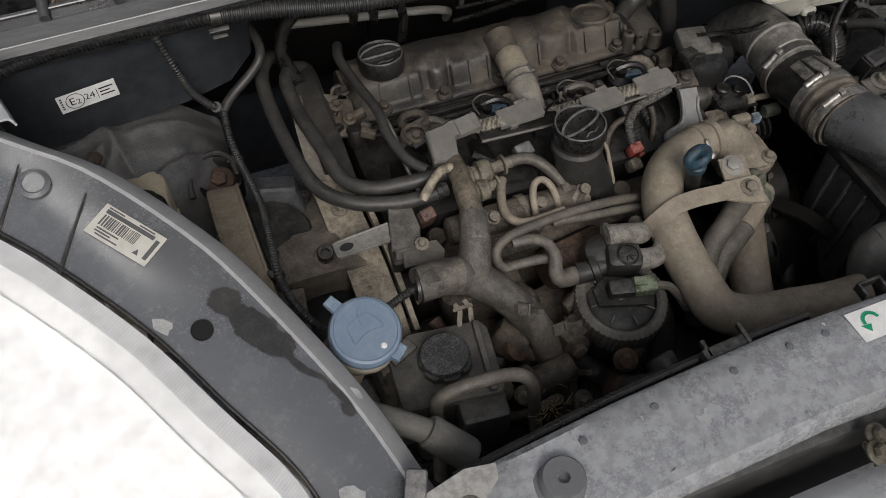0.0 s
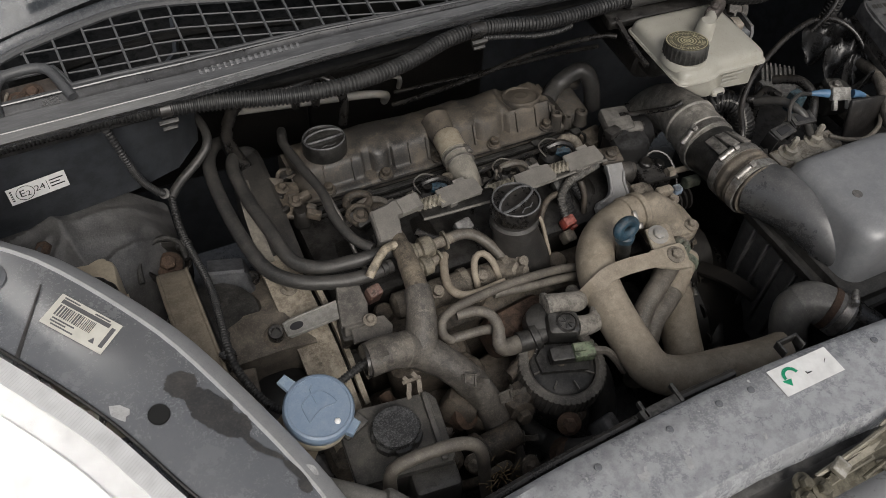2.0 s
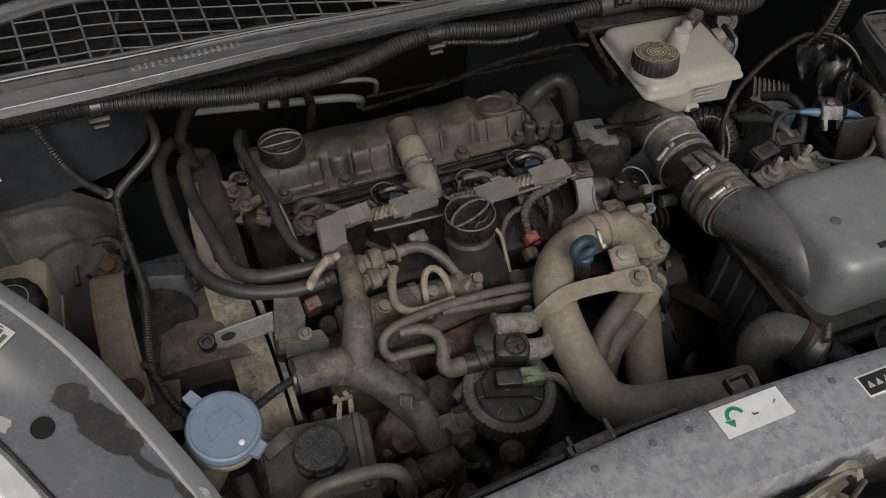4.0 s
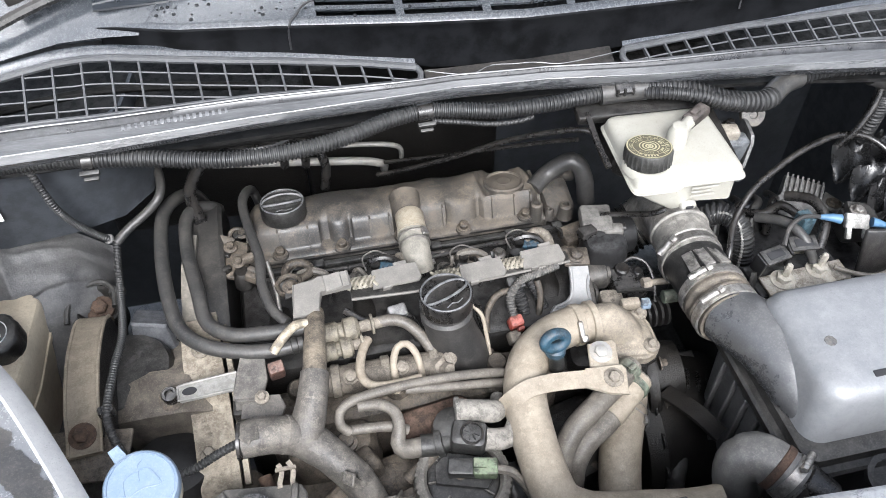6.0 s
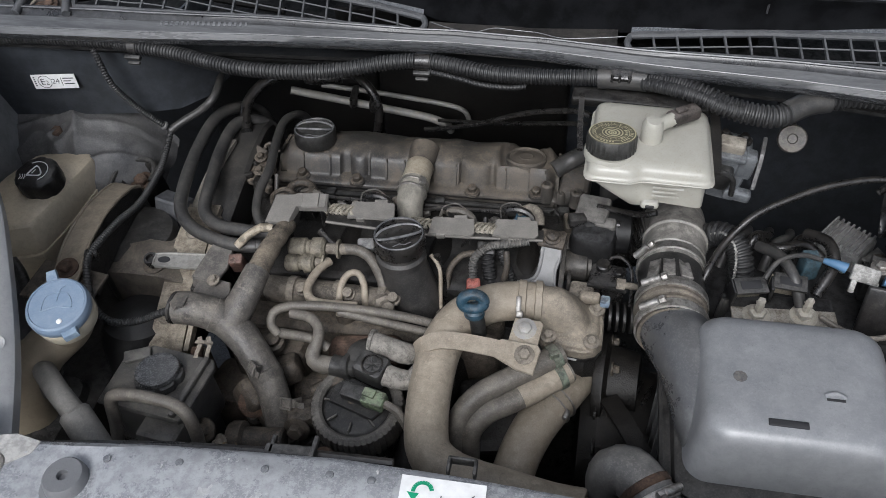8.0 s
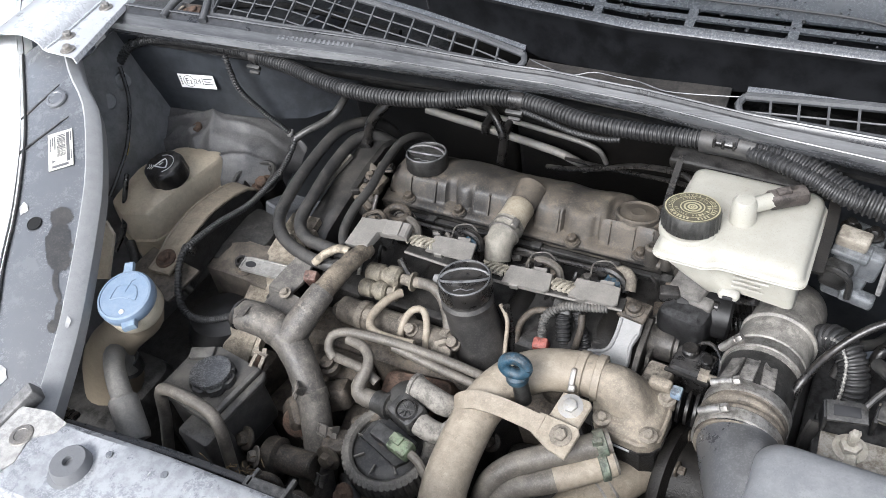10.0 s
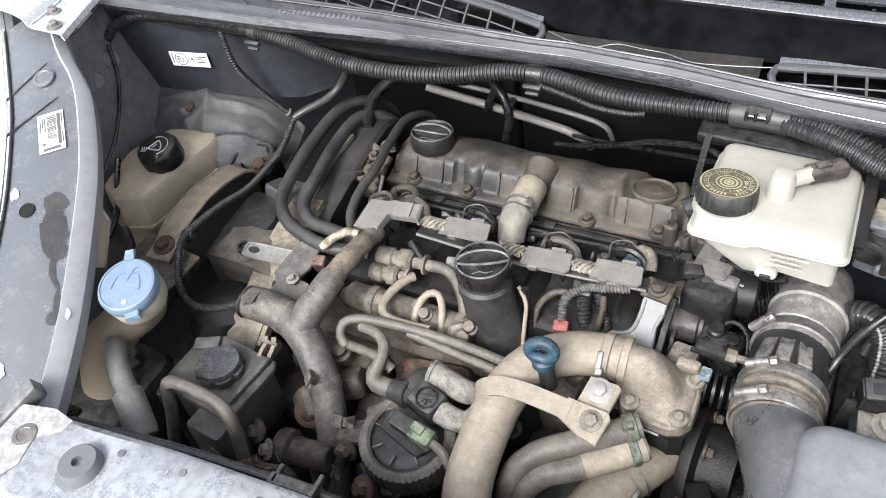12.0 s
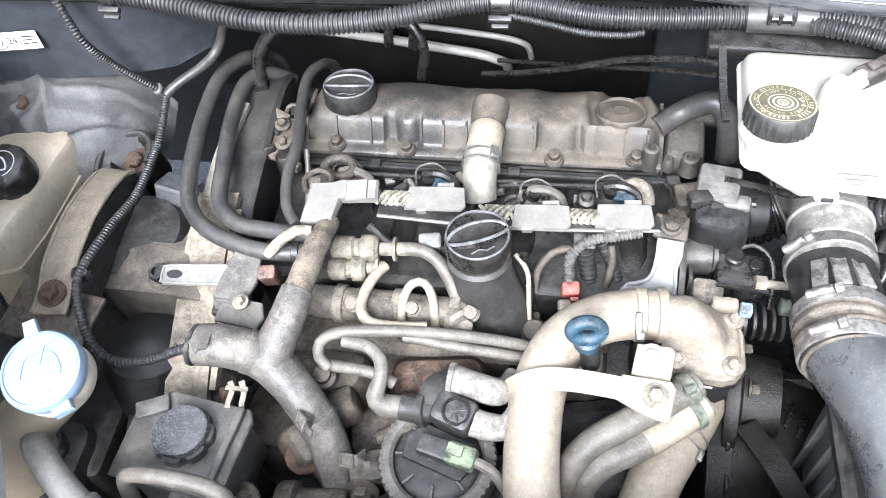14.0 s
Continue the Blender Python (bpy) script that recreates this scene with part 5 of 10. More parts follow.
    # pegs and studs at the far end
    for x, y, r, h in ((0.034, 0.484, 0.0085, 0.026), (0.052, 0.482, 0.006, 0.014), (0.073, 0.480, 0.0095, 0.020)):
        part("peg", Geo().lathe((x, y, 0.770), UP, [(r * 1.15, 0), (r, 0.004), (r * 0.92, h), (r * 0.7, h + 0.002), (r * 0.45, h + 0.002), (r * 0.4, h - 0.003), (0.0004, h - 0.003)], 16), COVER, root)
    part("side_block", Geo().box((0.070, 0.512, 0.770), (0.040, 0.060, 0.036), 0.008, (0, 0, -4)), COVER, root)
    part("side_stub", Geo().tube([(0.056, 0.540, 0.783), (0.082, 0.548, 0.786), (0.105, 0.552, 0.780)], 0.0125, 16), COVER, root)
    return root


ROCKER = rocker_cover()


NECK = dusty("dusty_black_neck", (0.026, 0.025, 0.025), 0.55, dust=(0.135, 0.125, 0.113), rough=0.40, second=(0.018, 0.018, 0.018), bump=0.25)
# rubbed cap edges, with their glints painted into the pale colour
WORN_GLINT = dusty("worn_bright_cap_edge", (0.145, 0.146, 0.149), 0.5, dust=(0.24, 0.24, 0.24), rough=0.30, second=(0.06, 0.061, 0.063), bump=0.2)


def screw_cap(name, at, axis, r, h, label, grip=0.0, lobes=9, ridge=True, material=None, turn=0.0, on=None):
    """A round filler cap with a grip bar across its top."""
    root = None if on else thing(name, at, label, "filler cap")
    material = material or BLACK
    ax = Vector(axis).normalized()
    wave = (lambda a, k: 1 + grip * (0.5 + 0.5 * math.cos(lobes * a)) * (1 if 0 < k < 4 else 0)) if grip else None
    cap = part(name if on else "cap", Geo().lathe(at, ax, [(r * 0.97, 0), (r, h * 0.1), (r, h * 0.55), (r * 1.0, h * 0.86), (r * 0.975, h * 0.97), (r * 0.94, h), (r * 0.905, h * 0.97), (r * 0.88, h * 0.88), (0.0005, h * 0.86)], 48, wave=wave), material, on or root, label if on else "")
    root = cap if on else root
    if ridge:
        m = Matrix.Translation(Vector(at) + ax * h * 0.86) @ ax.to_track_quat("Z", "Y").to_matrix().to_4x4() @ pose(0, 0, 0, 0, 0, turn)
        g = Geo()
        rings = []
        for x in [(-1 + 2 * i / 20) * r * 0.90 for i in range(21)]:
            w = r * 0.36 * math.sqrt(max(0.01, 1 - (x / (r * 0.91)) ** 2)) + 0.0006
            hh = h * 0.30 * math.sqrt(max(0.04, 1 - (x / (r * 0.95)) ** 2))
            rings.append([m @ Vector((x, w, -0.001)), m @ Vector((x, w * 0.95, hh)), m @ Vector((x, w * 0.72, hh * 0.92)), m @ Vector((x, 0, hh * 0.5)), m @ Vector((x, -w * 0.72, hh * 0.92)), m @ Vector((x, -w * 0.95, hh)), m @ Vector((x, -w, -0.001))])
        g.loft(rings)
        part("grip", g, material, root)
        for s in (-1, 1):
            edge = []
            for x in [(-1 + 2 * i / 18) * r * 0.89 for i in range(19)]:
                k = math.sqrt(max(0.0, 1 - (x / (r * 0.91)) ** 2))
                edge.append(m @ Vector((x, s * (r * 0.34 * k + 0.0004), h * (0.06 + 0.25 * k))))
            part("grip_edge", Geo().tube(edge, 0.0016, 6, 0.003), WORN_GLINT, root, "pale grip edge, rubbed and painted with its highlight")
        part("rim", Geo().tube([m @ Vector((r * 0.925 * math.cos(2 * math.pi * i / 28), r * 0.925 * math.sin(2 * math.pi * i / 28), h * 0.135)) for i in range(29)], 0.0011, 6, 0.003), WORN_GLINT, root)
        g = Geo().tube([m @ Vector((-r * 0.35, r * 0.55, 0.0008)), m @ Vector((-r * 0.1, r * 0.62, 0.0008)), m @ Vector((r * 0.1, r * 0.52, 0.0008)), m @ Vector((r * 0.36, r * 0.6, 0.0008))], 0.0007, 5)
        part("symbol", g, WORN_GLINT, root, "raised oil symbol")
    return root


screw_cap("oil_filler_cap", (-0.288, 0.526, 0.804), (0, 0.14, 1), 0.0285, 0.022, "dusty black oil filler cap on the rocker cover", 0.0, material=BLACK_DUSTY, turn=4, on=ROCKER)
screw_cap("oil_neck_cap", (-0.1235, 0.323, 0.825), (-0.02, 0.05, 1), 0.0300, 0.0205, "shiny black oil filler cap with a raised grip bar", 0.0, turn=2, material=BLACK)


def oil_neck():
    root = thing("oil_filler_neck", (-0.105, 0.31, 0.72), "black dusty plastic oil filler neck", "filler neck")
    part("neck", Geo().tube([(-0.1235, 0.323, 0.829), (-0.1230, 0.3215, 0.806), (-0.117, 0.318, 0.778), (-0.107, 0.311, 0.748), (-0.10, 0.303, 0.715)], [0.0250, 0.0275, 0.0295, 0.031, 0.032], 24), NECK, root)
    part("neck_collar", Geo().lathe((-0.1234, 0.3218, 0.810), (-0.02, 0.08, 1), [(0.027, -0.006), (0.0295, -0.004), (0.0295, 0.004), (0.026, 0.008)], 28), NECK, root)
    part("wing", Geo().tube([(-0.085, 0.338, 0.80), (-0.078, 0.33, 0.77), (-0.074, 0.318, 0.74)], 0.0045, 8), BLACK, root)
    part("flange", Geo().box((-0.10, 0.300, 0.722), (0.07, 0.045, 0.014), 0.005, (15, 0, 0)), CAST, root)


oil_neck()


def breather():
    root = thing("breather_sleeve", (-0.135, 0.45, 0.79), "dirt-crusted pale breather sleeve with a wire clamp", "breather hose")
    start, way = Vector((-0.134, 0.492, 0.806)), Vector((-0.04, -0.98, -0.10)).normalized()
    pale = dusty("dirty_pale_sleeve", (0.47, 0.425, 0.335), 0.6, dust=(0.22, 0.17, 0.115), rough=0.7, second=(0.34, 0.30, 0.23), size=1.3, stain=0.25)
    part("sleeve", Geo().lathe(start, way, [(0.0165, 0), (0.0185, 0.003), (0.0180, 0.020), (0.0186, 0.028), (0.0192, 0.033)], 28), pale, root)
    end = part("hose_end", Geo().tube([start + way * 0.031, start + way * 0.050, start + way * 0.066 + Vector((0.001, 0, -0.004)), start + way * 0.078 + Vector((0.004, 0, -0.016))], [0.0190, 0.0180, 0.0172, 0.0160], 26), dusty("soiled_grey_hose", (0.26, 0.245, 0.21), 0.7, dust=(0.34, 0.31, 0.26), rough=0.6, second=(0.16, 0.15, 0.128), stain=0.3), root, "soiled pale hose end")
    for k in (0.037, 0.048):
        part("wire_clamp", Geo().lathe(start + way * k, way, [(0.0182, 0), (0.0200, 0.001), (0.0200, 0.0026), (0.0182, 0.0036)], 30, cap=(False, False)), STEEL, root)
    part("clamp_ear", Geo().box(start + way * 0.043 + Vector((0.013, 0, 0.015)), (0.009, 0.014, 0.006), 0.002, (0, 38, 8)), STEEL, end)
    part("stub", Geo().lathe((-0.134, 0.524, 0.806), way, [(0.0205, 0), (0.0190, 0.016), (0.0165, 0.030), (0.0160, 0.036)], 24), COVER, root)


breather()


def harness_rail():
    """The wiring tray along the injectors."""
    root = thing("injector_harness_tray", (-0.12, 0.37, 0.80), "dusty grey plastic wiring tray along the injectors", "wiring tray")
    plate = dusty("dusty_grey_tray", (0.150, 0.142, 0.130), 0.6, dust=(0.265, 0.246, 0.218), rough=0.6, second=(0.132, 0.125, 0.114), cover=(0.25, 0.7), bump=0.25, stain=0.08, size=2.0)
    spine = [(-0.225, 0.368, 0.818), (-0.10, 0.367, 0.813), (0.038, 0.377, 0.810)]
    part("tray", Geo().strip([(x, y, z - 0.002) for x, y, z in spine], 0.015, 0.006, UP), BLACK_DUSTY, root)
    part("tray_edge", Geo().tube([(x, y - 0.009, z) for x, y, z in spine], 0.0018, 6), plate, root)
    m = pose(-0.252, 0.366, 0.831, 14, 2, 12)
    part("lid", Geo().prism([(-0.045, -0.022), (-0.035, -0.026), (-0.016, -0.024), (-0.006, -0.004), (0.028, -0.006), (0.030, 0.014), (-0.004, 0.018), (-0.012, 0.016), (-0.034, 0.016)], m, 0.010, 0.0025), plate, root, "grey end lid of the wiring tray")
    part("lid_step", Geo().prism([(-0.002, -0.006), (0.018, -0.006), (0.020, 0.014), (0.0, 0.014)], m @ pose(0, 0, 0.009), 0.003, 0.001), plate, root)
    part("lid_skirt", Geo().prism([(-0.045, -0.022), (-0.018, -0.026), (-0.016, -0.020), (-0.04, -0.014)], m @ pose(0, 0, -0.018), 0.02, 0.001), plate, root)
    for x0, x1, y, z in ((-0.200, -0.142, 0.379, 0.823), (-0.098, -0.043, 0.369, 0.818), (-0.022, 0.032, 0.377, 0.816)):
        a = math.degrees(math.atan2(0.006, 0.055))
        c = ((x0 + x1) / 2, y, z)
        part("lid", Geo().prism([((x0 - x1) / 2, -0.0125), ((x1 - x0) / 2 - 0.004, -0.0135), ((x1 - x0) / 2, -0.009), ((x1 - x0) / 2 - 0.002, 0.011), (0.012, 0.0125), ((x0 - x1) / 2 + 0.003, 0.0115)], pose(c[0], c[1], c[2], 10, 0, a - 3), 0.0035, 0.0008), plate, root, "grey lid of the wiring tray")
        part("tab", Geo().box((c[0] + 0.008, y + 0.015, z + 0.001), (0.016, 0.008, 0.004), 0.001, (12, 0, a)), plate, root)
        part("tab", Geo().box((c[0] - 0.012, y - 0.013, z - 0.003), (0.010, 0.004, 0.008), 0.001, (12, 0, a)), plate, root)
    for cx, cy, cz in ((-0.210, 0.376, 0.824), (-0.031, 0.375, 0.815), (-0.112, 0.372, 0.817)):
        g = Geo()
        for k in range(5):
            x = cx - 0.012 + k * 0.006
            g.tube([(x - 0.005, cy - 0.008, cz), (x, cy, cz + 0.0035), (x + 0.005, cy + 0.008, cz)], 0.0021, 6, 0.003)
            g.tube([(x + 0.005, cy - 0.008, cz), (x, cy, cz + 0.0015), (x - 0.005, cy + 0.008, cz)], 0.0021, 6, 0.003)
        tagged(part("braid", g, BRAID, root, "yellowed braided wiring"), kind="stuff")
    part("eye_bracket", Geo().tube([(-0.300, 0.382, 0.818), (-0.306, 0.398, 0.818), (-0.294, 0.410, 0.819), (-0.279, 0.402, 0.819), (-0.28, 0.386, 0.819)], 0.003, 8), CAST, root)
    part("eye_plate", Geo().box((-0.291, 0.394, 0.814), (0.022, 0.024, 0.004), 0.001, (8, 0, 20)), BLACK_DUSTY, root)
    part("bolt", Geo().bolt((-0.291, 0.394, 0.816), (0, -0.2, 1), 0.0055, 0.006), CAST, root)


harness_rail()


def injectors():
    for i, (x, y, z, m) in enumerate(((-0.275, 0.432, 0.782, CAST), (-0.188, 0.435, 0.782, BLUE_RING), (-0.080, 0.425, 0.778, CAST), (-0.006, 0.434, 0.780, BLUE_RING))):
        root = thing("injector", (x, y, 0.74), "oily black injector with plug and wire clip", "injector", "injectors")
        part("body", Geo().lathe((x, y, 0.735), (0, -0.12, 1), [(0.012, 0), (0.012, 0.03), (0.0145, 0.032), (0.0145, 0.046), (0.010, 0.05), (0.006, 0.052), (0.006, 0.060)], 16), CAST_DARK, root)
        part("plug", Geo().box((x + 0.012, y - 0.006, z + 0.004), (0.030, 0.016, 0.014), 0.004, (10, -8, -18)), m, root)
        part("wire_clip", Geo().tube([(x - 0.012, y - 0.012, z + 0.008), (x - 0.014, y + 0.006, z + 0.012), (x + 0.002, y + 0.014, z + 0.013), (x + 0.016, y + 0.006, z + 0.012)], 0.0011, 6, 0.004), STEEL, root)
        part("return_elbow", Geo().tube([(x - 0.004, y, z + 0.004), (x - 0.004, y - 0.002, z + 0.014), (x + 0.012, y - 0.004, z + 0.018), (x + 0.026, y - 0.008, z + 0.012), (x + 0.030, y - 0.016, z + 0.002)], 0.0048, 8), RUBBER_GREY if i % 2 == 0 else BLACK, root)
        part("bolt", Geo().bolt((x - 0.022, y + 0.004, 0.764), (0, -0.1, 1), 0.0055, 0.007), STEEL, root)
    ring = [(-0.281 + 0.015 * math.cos(a), 0.431 + 0.011 * math.sin(a), 0.801 + 0.002 * math.sin(a)) for a in (2 * math.pi * i / 24 for i in range(25))]
    solo("hose_eye", Geo().tube(ring, 0.0052, 12, 0.003), CAST, "grimy round hose eye above the wiring tray", "hose eye")
    for pts in ([(-0.158, 0.440, 0.786), (-0.148, 0.430, 0.796), (-0.136, 0.424, 0.796), (-0.132, 0.414, 0.785)], [(0.004, 0.432, 0.788), (0.016, 0.436, 0.797), (0.028, 0.428, 0.797), (0.031, 0.416, 0.788)]):
        hose("return_hose", pts, 0.0062, TAN, "short tan dusty return hose at an injector", n=12, group="return hoses at the injectors")
    g = Geo()
    for k in range(3):
        g.tube([(-0.33 + 0.1 * k, 0.447 - 0.004 * k, 0.775), (-0.25 + 0.1 * k, 0.440, 0.782), (-0.17 + 0.1 * k, 0.446, 0.776)], 0.0032, 8)
    solo("injector_return_line", g, BLACK, "thin black return line along the injectors", "hose")
    rng = random.Random(17)
    for k in range(26):
        x, y, z = rng.uniform(-0.30, 0.045), rng.uniform(0.385, 0.445), rng.uniform(0.770, 0.792)
        a, n = rng.uniform(0, 6.28), rng.uniform(0.010, 0.024)
        q = Vector((math.cos(a) * n, math.sin(a) * n * 0.7, rng.uniform(-0.006, 0.004)))
        p = Vector((x, y, z))
        hose("injector_lead", [p, p + q * 0.4 + Vector((0, 0, rng.uniform(0.004, 0.012))), p + q, p + q * 1.3 - Vector((0, 0, 0.014))], rng.choice((0.0015, 0.0022, 0.003)), rng.choice((BLACK, BLACK_CLEAN, CAST_DARK, RUBBER_GREY)), "short wire in the tangle along the injectors", "wire", n=8, group="wires along the injectors")
    for k in range(12):
        x, y, z = rng.uniform(-0.29, 0.04), rng.uniform(0.40, 0.445), rng.uniform(0.772, 0.788)
        solo("injector_clip", Geo().box((x, y, z), (rng.uniform(0.008, 0.018), rng.uniform(0.006, 0.012), rng.uniform(0.005, 0.010)), 0.0015, (rng.uniform(-20, 20), rng.uniform(-20, 20), rng.uniform(0, 90))), rng.choice((BLACK_CLEAN, BLACK, STEEL, CAST)), "small clip in the tangle along the injectors", "clip", "clips along the injectors")
    # stains of clutter under the tray
    g = Geo().tube([(-0.235, 0.36, 0.80), (-0.21, 0.345, 0.79), (-0.17, 0.352, 0.785), (-0.155, 0.34, 0.77), (-0.16, 0.33, 0.75)], 0.005, 8)
    solo("short_black_hose", g, BLACK, "short black hose below the wiring tray", "hose")
    g = Geo().box((-0.175, 0.352, 0.79), (0.022, 0.016, 0.016), 0.003, (20, 0, 10))
    solo("small_plug", g, GREY_CLIP, "small dusty grey plug below the wiring tray", "plug")


injectors()


def timing_cover():
    root = thing("timing_cover", (-0.39, 0.36, 0.6), "dark ribbed timing belt cover with a dust-caked tan plate", "timing cover")
    prof = [(0.60, 0.60), (0.598, 0.75), (0.588, 0.782), (0.57, 0.800), (0.545, 0.808), (0.50, 0.806), (0.43, 0.794), (0.38, 0.782), (0.37, 0.775), (0.365, 0.60)]
    m = Matrix(((0, 0, 1, -0.402), (1, 0, 0, 0), (0, 1, 0, 0), (0, 0, 0, 1)))
    belt = dusty("grey_belt_cover", (0.030, 0.029, 0.029), 0.5, dust=(0.125, 0.113, 0.096), rough=0.36, second=(0.020, 0.020, 0.020), bump=0.25, size=1.5)
    part("upper_cover", Geo().prism(prof, m, 0.036, 0.005), belt, root, "dark grey upper belt cover")
    plate = dusty("tan_dust_plate", (0.29, 0.25, 0.195), 0.8, dust=(0.40, 0.355, 0.285), rough=0.8, second=(0.15, 0.125, 0.095), bump=0.8, stain=0.5)
    part("plate", Geo().strip([(-0.400, 0.392, 0.792), (-0.398, 0.36, 0.788), (-0.397, 0.33, 0.783), (-0.392, 0.27, 0.767), (-0.390, 0.20, 0.735), (-0.388, 0.14, 0.68)], 0.042, 0.010, UP), plate, root, "tan dust-caked metal plate")
    part("upper_plate", Geo().strip([(-0.4085, 0.385, 0.795), (-0.4085, 0.43, 0.803), (-0.406, 0.47, 0.8085), (-0.402, 0.505, 0.812)], 0.015, 0.006, UP), dusty("pale_grey_plate", (0.20, 0.185, 0.158), 0.7, dust=(0.31, 0.28, 0.235), rough=0.6, second=(0.13, 0.12, 0.103), stain=0.4), root, "pale dusty plate along the belt cover")
    part("plate_edge", Geo().strip([(-0.371, 0.37, 0.794), (-0.368, 0.33, 0.788), (-0.364, 0.27, 0.772), (-0.362, 0.20, 0.740)], 0.006, 0.012, UP), plate, root)
    for y, z in ((0.345, 0.792), (0.235, 0.757)):
        part("bolt", Geo().bolt((-0.398, y, z), (0, -0.2, 1), 0.006, 0.007), TAN, root)
    part("lower_cover", Geo().box((-0.385, 0.19, 0.64), (0.07, 0.09, 0.16), 0.015), CAST, root)


timing_cover()


def tab_bracket():
    root = thing("lifting_eye", (-0.37, 0.28, 0.79), "bare steel lifting eye bolted to a dusty bracket", "lifting eye")
    slot = pose(-0.388, 0.286, 0.801, 8, 0, 4)
    zinc = dusty("dull_worn_zinc", (0.30, 0.292, 0.27), 0.5, dust=(0.25, 0.225, 0.19), rough=0.42, metal=0.25, second=(0.22, 0.214, 0.20), bump=0.3, stain=0.25)
    part("tongue", Geo().prism([(-0.030, -0.010), (0.030, -0.0105), (0.030, 0.0105), (-0.030, 0.010), (-0.033, 0.006), (-0.033, -0.006)], slot, 0.0035, 0.001), zinc, root, "bare steel tongue")
    part("tongue_border", Geo().tube([slot @ Vector(p) for p in ((0.030, -0.0095, 0.0038), (-0.026, -0.0090, 0.0038), (-0.0315, -0.005, 0.0038), (-0.0315, 0.005, 0.0038), (-0.026, 0.0090, 0.0038), (0.030, 0.0095, 0.0038))], 0.0014, 8, 0.003), zinc, root)
    ring = [(-0.020 + 0.007 * math.cos(a) * 1.1, 0.0045 * math.sin(a)) for a in (2 * math.pi * i / 16 for i in range(16))]
    # black plate paints the dark inside the slot
    part("slot", Geo().prism(ring, slot @ pose(0, 0, 0.0032), 0.0008), INK_BLACK, root)
    iron = dusty("dull_iron_bracket", (0.085, 0.080, 0.074), 0.7, dust=(0.22, 0.20, 0.175), rough=0.55, second=(0.06, 0.056, 0.052), bump=0.4)
    part("bracket", Geo().prism([(-0.018, -0.022), (0.012, -0.026), (0.018, 0.0), (0.014, 0.030), (-0.010, 0.034), (-0.016, 0.0)], pose(-0.345, 0.285, 0.802, 12, 8, -4), 0.004, 0.001), iron, root, "dull bent iron bracket")
    part("bracket_fold", Geo().prism([(-0.016, -0.022), (0.012, -0.022), (0.012, 0.0), (-0.016, 0.0)], pose(-0.346, 0.262, 0.803, 74, 4, -4), 0.003, 0.001), iron, root)
    part("bracket_foot", Geo().prism([(-0.012, -0.014), (0.030, -0.016), (0.034, -0.004), (0.028, 0.010), (-0.010, 0.012)], pose(-0.345, 0.256, 0.796, 10, 0, -6), 0.004, 0.001), iron, root)
    part("bracket_leg", Geo().box((-0.352, 0.268, 0.780), (0.028, 0.03, 0.03), 0.004, (10, 0, -6)), CAST_DARK, root)
    part("bolt", Geo().bolt((-0.334, 0.258, 0.807), (0, -0.2, 1), 0.0045, 0.005), TAN, root)


tab_bracket()


